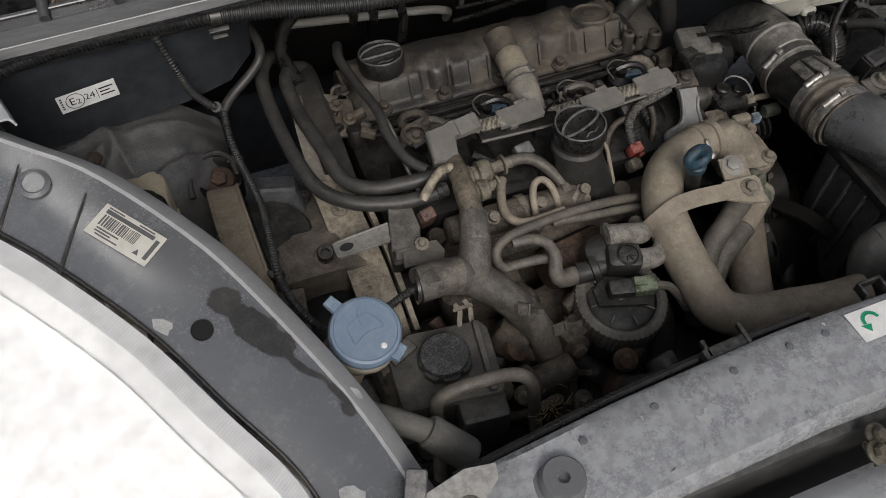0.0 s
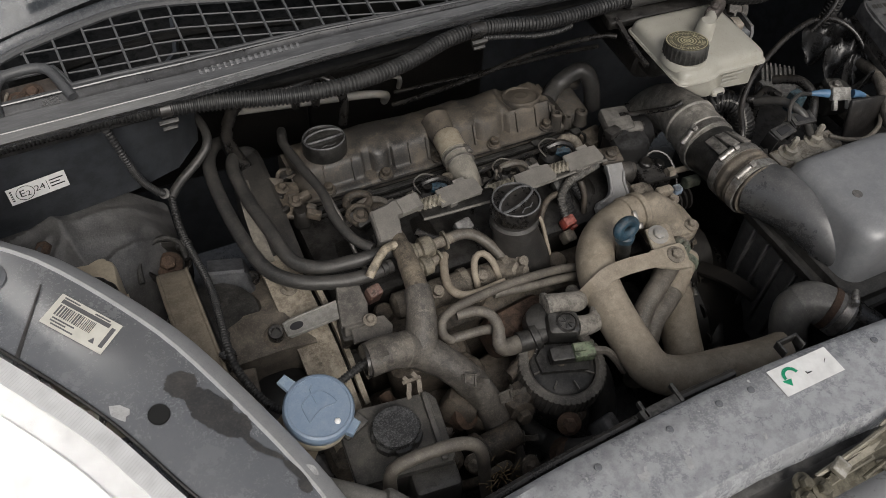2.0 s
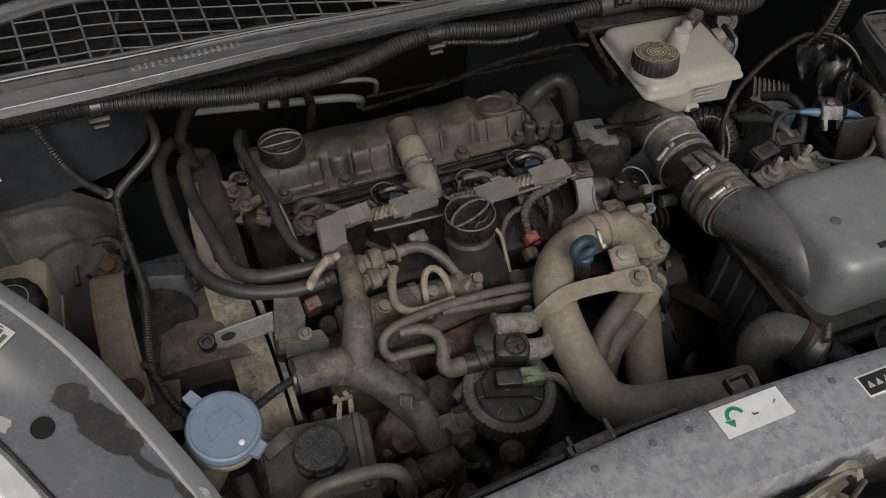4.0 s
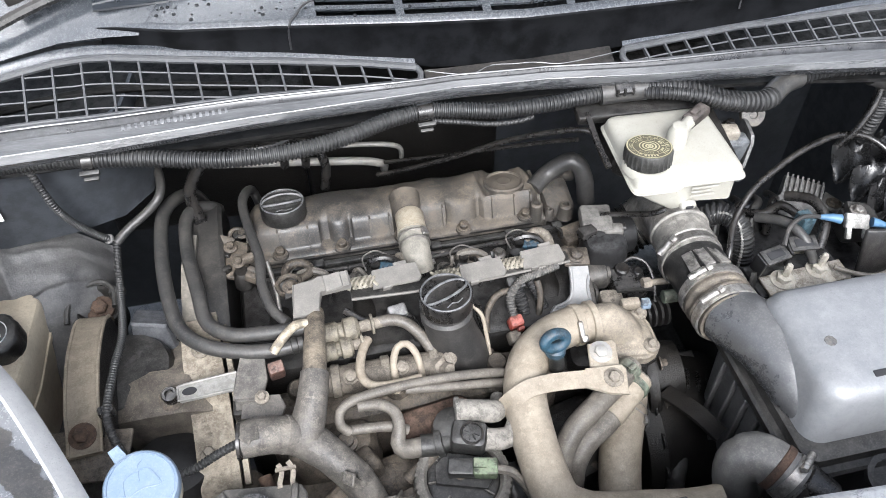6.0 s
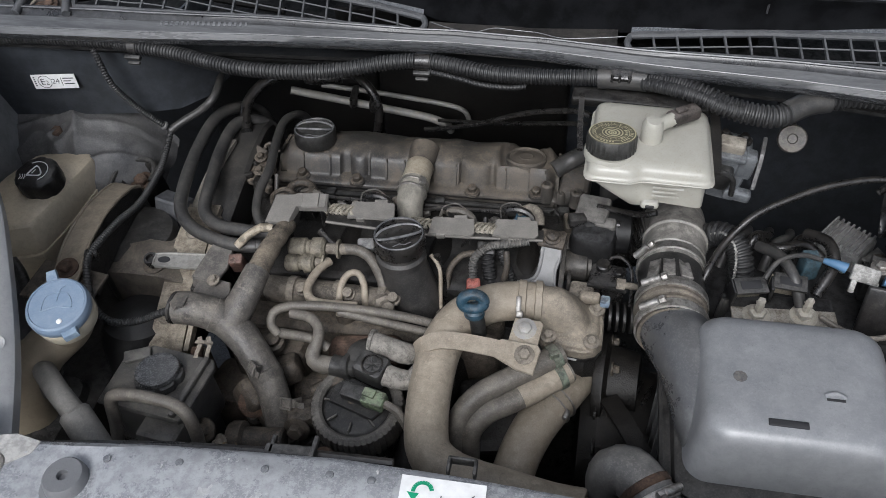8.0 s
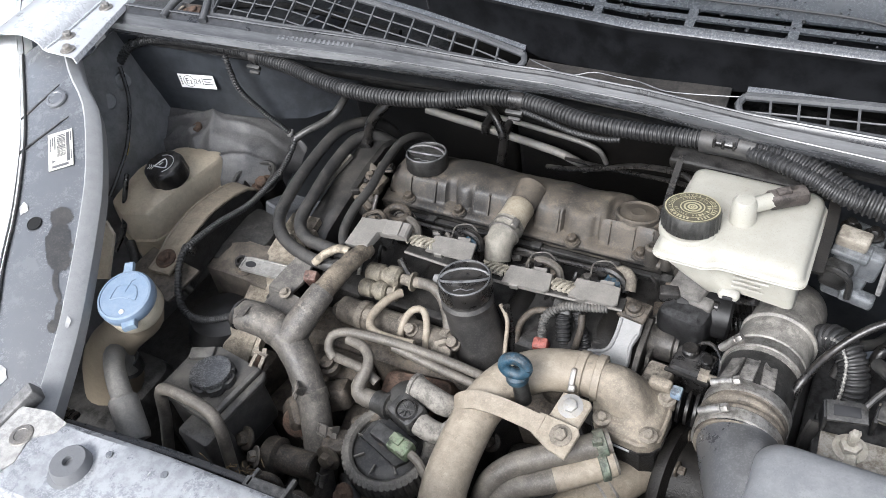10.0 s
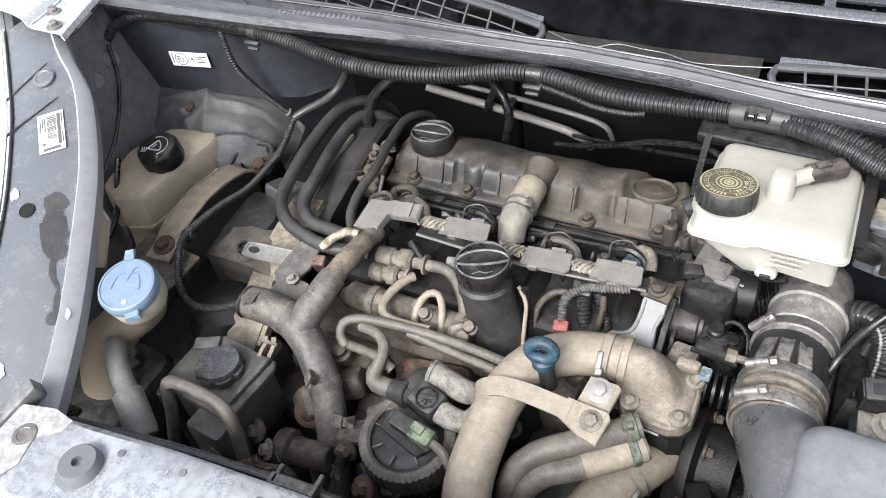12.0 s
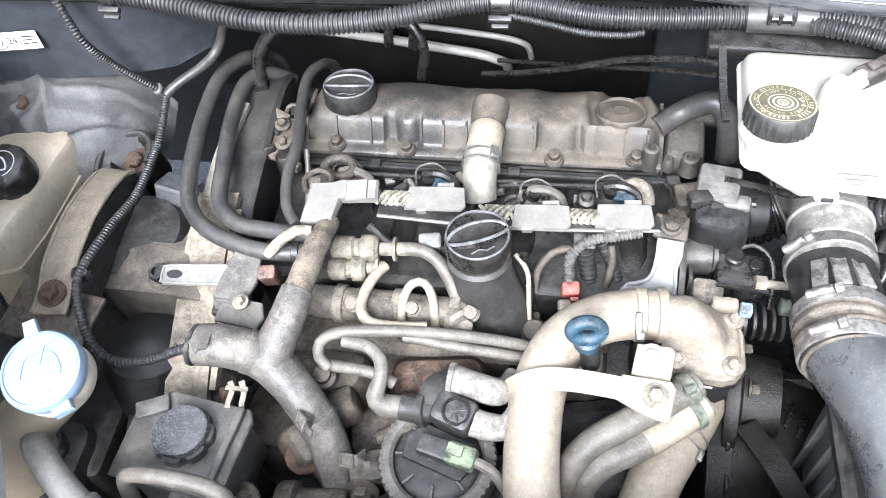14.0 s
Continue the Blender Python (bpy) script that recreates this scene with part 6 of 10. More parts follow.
def mount():
    root = thing("engine_mount", (-0.46, 0.31, 0.70), "dusty cast engine mount with an arched steel strap", "engine mount")
    part("arm", Geo().sheet([[(-0.480, 0.375, 0.742), (-0.455, 0.388, 0.748), (-0.425, 0.415, 0.752), (-0.39, 0.415, 0.748)], [(-0.49, 0.32, 0.782), (-0.455, 0.325, 0.79), (-0.42, 0.32, 0.788), (-0.39, 0.315, 0.78)], [(-0.49, 0.28, 0.775), (-0.455, 0.275, 0.783), (-0.42, 0.275, 0.782), (-0.39, 0.275, 0.775)], [(-0.48, 0.272, 0.70), (-0.45, 0.270, 0.70), (-0.42, 0.271, 0.70), (-0.39, 0.272, 0.70)]], 0.02), dusty("dusty_mount_casting", (0.092, 0.080, 0.067), 0.7, dust=(0.235, 0.203, 0.165), rough=0.55, second=(0.055, 0.048, 0.041), bump=0.5, size=1.6, stain=0.25), root, "dusty cast arm")
    for x, y, z in ((-0.4288, 0.398, 0.753), (-0.430, 0.292, 0.784)):
        bolt = part("bolt", Geo().lathe((x, y, z + 0.003), ENGINE_UP, [(0.0085, 0), (0.0088, 0.002), (0.0088, 0.012), (0.0078, 0.0135), (0.005, 0.0135), (0.0045, 0.009), (0.0004, 0.009)], 20), BLACK, root, "dark socket-head bolt")
        part("washer", Geo().lathe((x, y, z), ENGINE_UP, [(0.014, 0), (0.014, 0.003), (0.009, 0.004)], 24), CAST, bolt)
    # strap
    line = [(-0.5105, 0.415, 0.788), (-0.5110, 0.405, 0.804), (-0.5120, 0.393, 0.813), (-0.5115, 0.365, 0.822), (-0.5105, 0.325, 0.829), (-0.5085, 0.275, 0.826), (-0.507, 0.245, 0.815), (-0.506, 0.225, 0.812)]
    tan = dusty("tan_steel_strap", (0.185, 0.155, 0.115), 0.75, dust=(0.28, 0.24, 0.185), rough=0.7, second=(0.13, 0.105, 0.075), cover=(0.25, 0.6))
    part("strap", Geo().strip(line, 0.031, 0.005, UP), tan, root, "arched tan steel strap")
    part("strap_edge", Geo().tube([(p[0] - 0.0155, p[1], p[2] + 0.002) for p in line[1:]], 0.0022, 8), tan, root)
    part("strap_edge", Geo().tube([(p[0] + 0.0155, p[1], p[2] + 0.002) for p in line[1:]], 0.0022, 8), tan, root)
    part("strap_web", Geo().sheet([[(p[0] + 0.0165, p[1], p[2] - 0.001) for p in line[1:7]], [(p[0] + 0.022, p[1], p[2] - 0.045) for p in line[1:7]]], 0.003), CAST_DARK, root, "dark side web of the strap")
    part("cup", Geo().lathe((-0.5128, 0.438, 0.782), (0.05, -0.25, 1), [(0.006, 0.002), (0.018, 0.001), (0.0215, 0.010), (0.0245, 0.013), (0.0265, 0.011), (0.0265, -0.03)], 26), CAST_DARK, root, "dark pressed cup round the strap bolt")
    part("cup_rim", Geo().tube([(-0.545, 0.412, 0.795), (-0.543, 0.432, 0.803), (-0.530, 0.452, 0.806), (-0.508, 0.460, 0.805), (-0.494, 0.447, 0.802), (-0.492, 0.425, 0.798)], 0.0035, 8), BLACK_DUSTY, root)
    part("strap_bolt", Geo().bolt((-0.508, 0.244, 0.818), (0, -0.25, 1), 0.008, 0.007), RUST, root)
    part("strap_bolt", Geo().bolt((-0.5128, 0.4365, 0.784), (0.05, -0.25, 1), 0.0095, 0.009), RUST, root)
    part("foot_plate", Geo().box((-0.508, 0.228, 0.806), (0.085, 0.055, 0.005), 0.002, (4, 4, -6)), CAST, root)
    part("bush", Geo().lathe((-0.485, 0.345, 0.70), (0, 0, 1), [(0.055, 0), (0.055, 0.07), (0.05, 0.08), (0.03, 0.085), (0.0005, 0.085)], 28), BLACK_DUSTY, root, "black rubber bush")
    part("side_rail", Geo().box((-0.52, 0.29, 0.60), (0.10, 0.34, 0.18), 0.01), CAST_DARK, root)
    solo("black_bracket", Geo().prism([(0, 0), (0.045, -0.01), (0.05, 0.05), (0.04, 0.085), (0.0, 0.09)], pose(-0.476, 0.395, 0.70, 70, 0, -8), 0.03, 0.003), dusty("blue_grey_bracket", (0.062, 0.065, 0.072), 0.4, dust=(0.17, 0.168, 0.165), rough=0.34, second=(0.045, 0.047, 0.052)), "dark blue-grey plastic bracket beside the mount", "bracket")
    solo("bay_rail", Geo().box((-0.44, 0.20, 0.56), (0.06, 0.14, 0.28), 0.02, (0, 0, 12)), BLACK, "dark housing behind the reservoirs", "housing")
    solo("wheel_arch_housing", Geo().lathe((-0.448, 0.218, 0.56), (0.05, 0.10, 1), [(0.046, 0), (0.050, 0.12), (0.048, 0.17), (0.040, 0.19), (0.020, 0.198), (0.0005, 0.20)], 32), MATT, "smooth dark rounded plastic housing beside the mount", "housing")


mount()


# ---- reservoirs ----
def brake_reservoir():
    root = thing("brake_fluid_reservoir", (0.14, 0.38, 0.90), "aged white brake fluid reservoir with a black ribbed cap", "fluid reservoir")
    # outline of the rim: a lobe under the cap, a small step back, then the wider half
    corners = ((0.2045, 0.437, 0.012), (0.084, 0.443, 0.010), (0.0785, 0.326, 0.011), (0.125, 0.3245, 0.006), (0.134, 0.3300, 0.005), (0.2045, 0.3270, 0.010))

    def outline(inset, z, foot=0.0, tip=0.0):
        ring = []
        for q, (cx, cy, r) in enumerate(corners):
            px, py, _ = corners[q - 1]
            nx, ny, _ = corners[(q + 1) % len(corners)]
            a = Vector((px - cx, py - cy)).normalized()
            b = Vector((nx - cx, ny - cy)).normalized()
            turn = a.x * b.y - a.y * b.x
            inward = (a + b).normalized() if (a + b).length > 0.05 else Vector((a.y, -a.x))
            if turn > 0:
                inward = -inward
            for k in range(5):
                t = k / 4
                c = Vector((cx, cy))
                p = (c + a * r) * (1 - t) ** 2 + c * 2 * t * (1 - t) + (c + b * r) * t ** 2
                p = p + inward * inset * 1.3
                x = p.x + foot * max(0.0, (0.2045 - p.x) / 0.126)
                ring.append(Vector((x, p.y, z + tip * (p.y - 0.38))))
        return ring

    levels = ((0.010, 0.910, 0.044), (0.006, 0.913, 0.040), (0.0055, 0.926, 0.020), (0.0048, 0.939, 0.003), (0.0040, 0.945, 0.0), (-0.0012, 0.9455, 0.0), (-0.0016, 0.9490, 0.0), (0.0002, 0.9500, 0.0), (0.0012, 0.9545, 0.0), (0.0022, 0.9580, 0.0), (0.0048, 0.9612, 0.0), (0.0085, 0.9630, 0.0), (0.016, 0.9642, 0.0))
    part("tank", Geo().loft([outline(d, z, k, 0.03 if z > 0.95 else 0.0) for d, z, k in levels]), WHITE, root, smooth=45)
    part("seam", Geo().tube([p for p in outline(-0.0016, 0.9473)] + [outline(-0.0016, 0.9473)[0]], 0.0009, 6, 0.006), WHITE, root)
    part("cap_collar", Geo().lathe((0.102, 0.358, 0.957), (0, -0.06, 1), [(0.027, 0), (0.0265, 0.006), (0.0245, 0.009)], 36), WHITE, root)
    part("outlet_lug", Geo().box((0.147, 0.3315, 0.9155), (0.019, 0.011, 0.009), 0.004, (-10, 0, 0)), WHITE, root)
    # solid black chip drawn as the lug's unlit hole
    part("lug_hole", Geo().box((0.147, 0.3255, 0.9162), (0.009, 0.002, 0.0035), 0.0012, (-10, 0, 0)), INK_BLACK, root)
    m = pose(0.168, 0.3315, 0.932, 84, 0, -2)
    g = Geo()
    for k, w in enumerate((0.030, 0.024, 0.027)):
        g.prism([(-0.020, 0.0045 - 0.0052 * k), (-0.020 + w, 0.0045 - 0.0052 * k), (-0.020 + w, 0.0066 - 0.0052 * k), (-0.020, 0.0066 - 0.0052 * k)], m, 0.0006)
    part("raised_lettering", g, WHITE, root, "raised lines of unreadable lettering")
    # spout and plug
    part("spout", Geo().lathe((0.142, 0.378, 0.960), (0.02, -0.02, 1), [(0.0125, 0), (0.0115, 0.006), (0.0105, 0.024), (0.008, 0.028), (0.0005, 0.029)], 20), WHITE, root)
    part("socket", Geo().tube([(0.146, 0.380, 0.979), (0.162, 0.393, 0.979)], 0.0072, 12), WHITE, root)
    plug = part("plug", Geo().box((0.173, 0.401, 0.979), (0.036, 0.016, 0.014), 0.004, (0, -2, 32)), BROWN, root, "dark brown sensor plug")
    part("plug_latch", Geo().box((0.170, 0.399, 0.987), (0.013, 0.008, 0.005), 0.002, (0, -2, 32)), BROWN, plug)
    # cap
    at = (0.102, 0.358, 0.9625)
    ax = Vector((0, 0.16, 1))
    wave = lambda a, k: 1 + 0.032 * (1 if math.cos(28 * a) > 0.1 else 0) * (1 if 0 < k < 3 else 0)
    cap = part("cap", Geo().lathe(at, ax, [(0.0240, 0), (0.0250, 0.0015), (0.0248, 0.0150), (0.0246, 0.0175), (0.0240, 0.0187), (0.0005, 0.0187)], 112, wave=wave), dusty("ribbed_dark_cap", (0.036, 0.036, 0.035), 0.5, dust=(0.13, 0.126, 0.113), rough=0.40, stain=0.1), root, "black ribbed screw cap")
    top = Matrix.Translation(Vector(at) + ax.normalized() * 0.0190) @ ax.to_track_quat("Z", "Y").to_matrix().to_4x4()
    part("cap_disc", Geo().lathe(Vector(at) + ax.normalized() * 0.0184, ax, [(0.0242, 0), (0.0240, 0.0004), (0.0005, 0.0004)], 48), dusty("yellow_brown_cap_top", (0.085, 0.078, 0.052), 0.6, dust=(0.16, 0.145, 0.09), rough=0.55, second=(0.055, 0.051, 0.036), stain=0.15), cap, "dirt-yellowed cap top")
    for r0, r1 in ((0.0005, 0.0018), (0.0026, 0.0044), (0.0060, 0.0077), (0.0096, 0.0108), (0.0168, 0.0174), (0.0224, 0.0236)):
        g = Geo()
        n = 40
        vs = [top @ Vector((r * math.cos(2 * math.pi * i / n), r * math.sin(2 * math.pi * i / n), 0.0002)) for r in (r0, r1) for i in range(n)]
        g.add(vs, [(i, (i + 1) % n, n + (i + 1) % n, n + i) for i in range(n)])
        part("printed_ring", g, YELLOW_INK, cap, "faded yellow ring")
    g = Geo()
    for text, r, size, start, way in (("FROM A SEALED CONTAINER", 0.0195, 0.0042, 196, 1), ("USE ONLY", 0.0142, 0.0040, 228, 1), ("BEFORE REMOVING", 0.0142, 0.0036, 25, 1)):
        step = math.degrees(size * 0.80 / r)
        for i, ch in enumerate(text):
            if ch != " ":
                a = start + i * step
                letters(g, ch, top @ pose(r * math.cos(radians(a)), r * math.sin(radians(a)), 0, 0, 0, a + 90), size, 0.0003)
    rng = random.Random(2)
    for r in (0.0195, 0.0142):
        for a in range(20, 185, 9) if r > 0.015 else range(130, 226, 12):
            if rng.random() < 0.8:
                w = rng.uniform(0.0012, 0.002)
                m = top @ pose(r * math.cos(radians(a)), r * math.sin(radians(a)), 0, 0, 0, a)
                g.add([m @ Vector((x, y, 0.0003)) for x, y in ((-0.0016, -w / 2), (0.0016, -w / 2), (0.0016, w / 2), (-0.0016, w / 2))], [(0, 1, 2, 3)])
    part("lettering", g, YELLOW_INK, cap, "faded yellow ring of lettering")
    # metal shelf behind the tank
    tray = thing("reservoir_bracket", (0.13, 0.44, 0.93), "grimy dark bracket round the brake fluid reservoir", "bracket")
    part("shelf", Geo().box((0.132, 0.452, 0.957), (0.15, 0.022, 0.012), 0.003, (10, 0, -3)), CAST_DARK, tray)
    part("side", Geo().strip([(0.068, 0.452, 0.962), (0.069, 0.41, 0.948), (0.071, 0.38, 0.941)], 0.006, 0.004, UP), BLACK, tray)
    part("side", Geo().strip([(0.210, 0.452, 0.958), (0.212, 0.41, 0.948), (0.211, 0.36, 0.938)], 0.010, 0.004, UP), CAST_DARK, tray)
    part("master_cylinder", Geo().cyl((0.135, 0.44, 0.885), (0.135, 0.58, 0.895), 0.028, n=24, edge=0.004), CAST_DARK, tray)
    part("foot", Geo().box((0.140, 0.425, 0.900), (0.06, 0.035, 0.03), 0.008), CAST_DARK, tray)


brake_reservoir()


def washer_filler():
    root = thing("washer_bottle_filler", (-0.43, 0.13, 0.78), "cream washer bottle neck with a faded blue lid", "washer bottle")
    ax = Vector((0.08, -0.22, 1)).normalized()
    at = Vector((-0.430, 0.136, 0.884))
    lid = part("lid", Geo().lathe(at, ax, [(0.0305, -0.002), (0.0315, 0.0), (0.0315, 0.008), (0.0298, 0.0112), (0.0275, 0.012), (0.0270, 0.011), (0.0005, 0.0112)], 56), BLUE_CAP, root, "faded blue snap lid")
    m = Matrix.Translation(at + ax * 0.011) @ ax.to_track_quat("Z", "Y").to_matrix().to_4x4()
    part("lid_tab", Geo().prism([(-0.006, 0.028), (0.006, 0.028), (0.005, 0.043), (-0.005, 0.043)], m @ pose(0, 0, -0.006, 0, 0, 12), 0.005, 0.001), BLUE_CAP, lid)
    part("lid_tab", Geo().prism([(-0.007, -0.038), (0.007, -0.038), (0.008, -0.028), (-0.008, -0.028)], m @ pose(0, 0, -0.012, 0, 0, 22), 0.008, 0.001), BLUE_CAP, lid)
    g = Geo().tube([m @ Vector(p) for p in ((-0.015, -0.006, 0.0006), (-0.011, 0.010, 0.0006), (0.0, 0.013, 0.0006), (0.011, 0.010, 0.0006), (0.015, -0.006, 0.0006), (0.0, -0.003, 0.0006), (-0.015, -0.006, 0.0006))], 0.0005, 5, 0.004)
    g.tube([m @ Vector((0, 0.004, 0.0006)), m @ Vector((0.004, 0.018, 0.0006)), m @ Vector((0.008, 0.020, 0.0006))], 0.0005, 5, 0.004)
    part("symbol", g, BLUE_CAP, lid, "pressed washer symbol")
    part("bead", Geo().lathe(m @ Vector((0.004, -0.020, 0)), ax, [(0.0028, 0), (0.0028, 0.001), (0.0015, 0.002)], 12), PAPER, lid, "small white mark")
    part("collar", Geo().lathe(at, ax, [(0.026, -0.026), (0.030, -0.020), (0.031, -0.004), (0.030, -0.002)], 40), CREAM, root, "cream neck rim")
    part("neck", Geo().tube([at - ax * 0.018, at - ax * 0.05 + Vector((-0.015, 0, 0)), (-0.475, 0.128, 0.815), (-0.515, 0.12, 0.765), (-0.54, 0.115, 0.69)], [0.026, 0.0235, 0.0245, 0.030, 0.040], 20), dusty("dirty_cream_neck", (0.27, 0.225, 0.165), 0.5, dust=(0.20, 0.158, 0.115), rough=0.6, second=(0.225, 0.186, 0.135), size=2.0, stain=0.12, bump=0.2), root)
    part("bottle", Geo().box((-0.56, 0.10, 0.60), (0.16, 0.16, 0.22), 0.03), BLACK_DUSTY, root)


washer_filler()


STAINED = dusty("stained_tank_plastic", (0.64, 0.555, 0.42), 0.6, dust=(0.36, 0.285, 0.195), rough=0.36, second=(0.53, 0.455, 0.34), bump=0.2, stain=0.24, size=1.4, cover=(0.48, 0.66))


def expansion_tank():
    root = thing("coolant_expansion_tank", (-0.59, 0.36, 0.72), "stained yellowed coolant expansion tank with a black cap", "coolant tank")
    poly = [(-0.650, 0.430), (-0.615, 0.446), (-0.578, 0.452), (-0.563, 0.428), (-0.566, 0.33), (-0.574, 0.285), (-0.610, 0.272), (-0.648, 0.29), (-0.662, 0.36)]
    cx, cy = -0.603, 0.365

    def level(z, k, tip=0.0):
        ring = []
        for q, (px, py) in enumerate(poly):
            ax_, ay_ = poly[q - 1]
            bx_, by_ = poly[(q + 1) % len(poly)]
            for t in (0.0, 0.5, 1.0):
                x = (px + (ax_ - px) * 0.14) * (1 - t) ** 2 + px * 2 * t * (1 - t) + (px + (bx_ - px) * 0.14) * t * t
                y = (py + (ay_ - py) * 0.14) * (1 - t) ** 2 + py * 2 * t * (1 - t) + (py + (by_ - py) * 0.14) * t * t
                x, y = cx + (x - cx) * k, cy + (y - cy) * k
                ring.append(Vector((x, y, z - 2.0 * tip * max(0.0, y - cy))))
        return ring

    part("tank", Geo().loft([level(0.72, 0.96), level(0.785, 0.985), level(0.7855, 1.035), level(0.7915, 1.035), level(0.792, 0.985), level(0.828, 0.965, 0.06), level(0.8335, 0.95, 0.07), level(0.836, 0.915, 0.07), level(0.837, 0.86, 0.07), level(0.840, 0.5, 0.05), level(0.841, 0.2, 0.03)]), STAINED, root, smooth=30)
    part("lug", Geo().box((-0.622, 0.458, 0.828), (0.034, 0.03, 0.014), 0.005, (20, 0, 8)), STAINED, root)
    part("lug_bolt", Geo().bolt((-0.628, 0.462, 0.836), (0, -0.4, 1), 0.009, 0.010), RUST, root, "rusty fixing bolt")
    part("hose_stub", Geo().tube([(-0.592, 0.436, 0.812), (-0.577, 0.442, 0.812), (-0.562, 0.442, 0.810)], 0.010, 12), STAINED, root)
    part("hose_clip", Geo().lathe((-0.577, 0.442, 0.812), (1, 0.1, -0.1), [(0.012, 0), (0.013, 0.001), (0.013, 0.007), (0.012, 0.008)], 20), BLACK, root)
    part("bleed_hose", Geo().tube([(-0.572, 0.442, 0.812), (-0.556, 0.440, 0.810), (-0.549, 0.434, 0.795), (-0.552, 0.42, 0.76)], 0.008, 10), BLACK, root)
    at = (-0.592, 0.358, 0.838)
    ax = Vector((0.0, -0.14, 1))
    cap = part("cap", Geo().lathe(at, ax, [(0.026, 0), (0.0275, 0.003), (0.0275, 0.022), (0.026, 0.0255), (0.0235, 0.027), (0.0005, 0.0272)], 72, wave=lambda a, k: 1 - 0.05 * (0.5 + 0.5 * math.cos(9 * a)) ** 3 if 0 < k < 5 else 1), BLACK_CLEAN, root, "black lobed pressure cap")
    m = Matrix.Translation(Vector(at) + ax.normalized() * 0.0272) @ ax.to_track_quat("Z", "Y").to_matrix().to_4x4() @ pose(0, 0, 0, 0, 0, 8)
    g = Geo().tube([m @ Vector(p) for p in ((-0.009, -0.006, 0.0004), (0.009, -0.006, 0.0004), (0.0, 0.009, 0.0004), (-0.009, -0.006, 0.0004))], 0.0010, 5, 0.004)
    g.tube([m @ Vector((0.016 * math.cos(radians(a)), 0.016 * math.sin(radians(a)), 0.0004)) for a in range(-60, 130, 20)], 0.0006, 5, 0.003)
    for k in range(3):
        g.tube([m @ Vector((-0.017 + k * 0.003, -0.012, 0.0004)), m @ Vector((-0.016 + k * 0.003, -0.008, 0.0004)), m @ Vector((-0.018 + k * 0.003, -0.004, 0.0004))], 0.0005, 5, 0.003)
    g.tube([m @ Vector((-0.003, -0.003, 0.0004)), m @ Vector((0.0, 0.003, 0.0004))], 0.0006, 5, 0.003)
    part("symbol", g, PAPER, cap, "pale warning triangle symbol")
    g = Geo().tube([(-0.655, 0.30, 0.835), (-0.652, 0.325, 0.855), (-0.655, 0.36, 0.88), (-0.668, 0.40, 0.92), (-0.682, 0.42, 0.96)], 0.0028, 8)
    solo("black_cable", g, BLACK, "thin black cable beside the coolant tank", "cable")
    g = Geo().tube([(-0.62, 0.25, 0.79), (-0.61, 0.27, 0.815), (-0.625, 0.30, 0.838), (-0.642, 0.33, 0.852)], 0.0035, 8)
    solo("black_cable", g, BLACK, "thin black cable beside the coolant tank", "cable")
    solo("yellow_wire", Geo().tube([(-0.663, 0.375, 0.885), (-0.658, 0.365, 0.878), (-0.656, 0.352, 0.866)], 0.0016, 6), plain("yellow_wire", (0.5, 0.38, 0.05), 0.5), "short yellow wire by the inner wing", "wire")
    solo("cream_bracket", Geo().prism([(0, 0), (0.022, 0.004), (0.026, 0.06), (0.012, 0.075), (0.0, 0.06)], pose(-0.575, 0.185, 0.815, 50, 0, 8), 0.004, 0.001), STAINED, "dirty cream bracket beside the washer neck", "bracket")
    g = Geo().tube([(-0.600, 0.262, 0.80), (-0.585, 0.25, 0.79), (-0.57, 0.23, 0.77), (-0.565, 0.22, 0.72)], 0.007, 10)
    solo("black_hose", g, BLACK_DUSTY, "black hose below the coolant tank", "hose")


expansion_tank()


TANK = dusty("dusty_grey_tank", (0.056, 0.055, 0.053), 0.6, dust=(0.185, 0.170, 0.147), rough=0.33, second=(0.036, 0.0355, 0.035), bump=0.25, size=1.5)


PALE_RUBBER = dusty("pale_dusty_rubber", (0.185, 0.178, 0.165), 0.6, dust=(0.32, 0.302, 0.272), rough=0.5, second=(0.15, 0.144, 0.134), bump=0.2, stain=0.12)


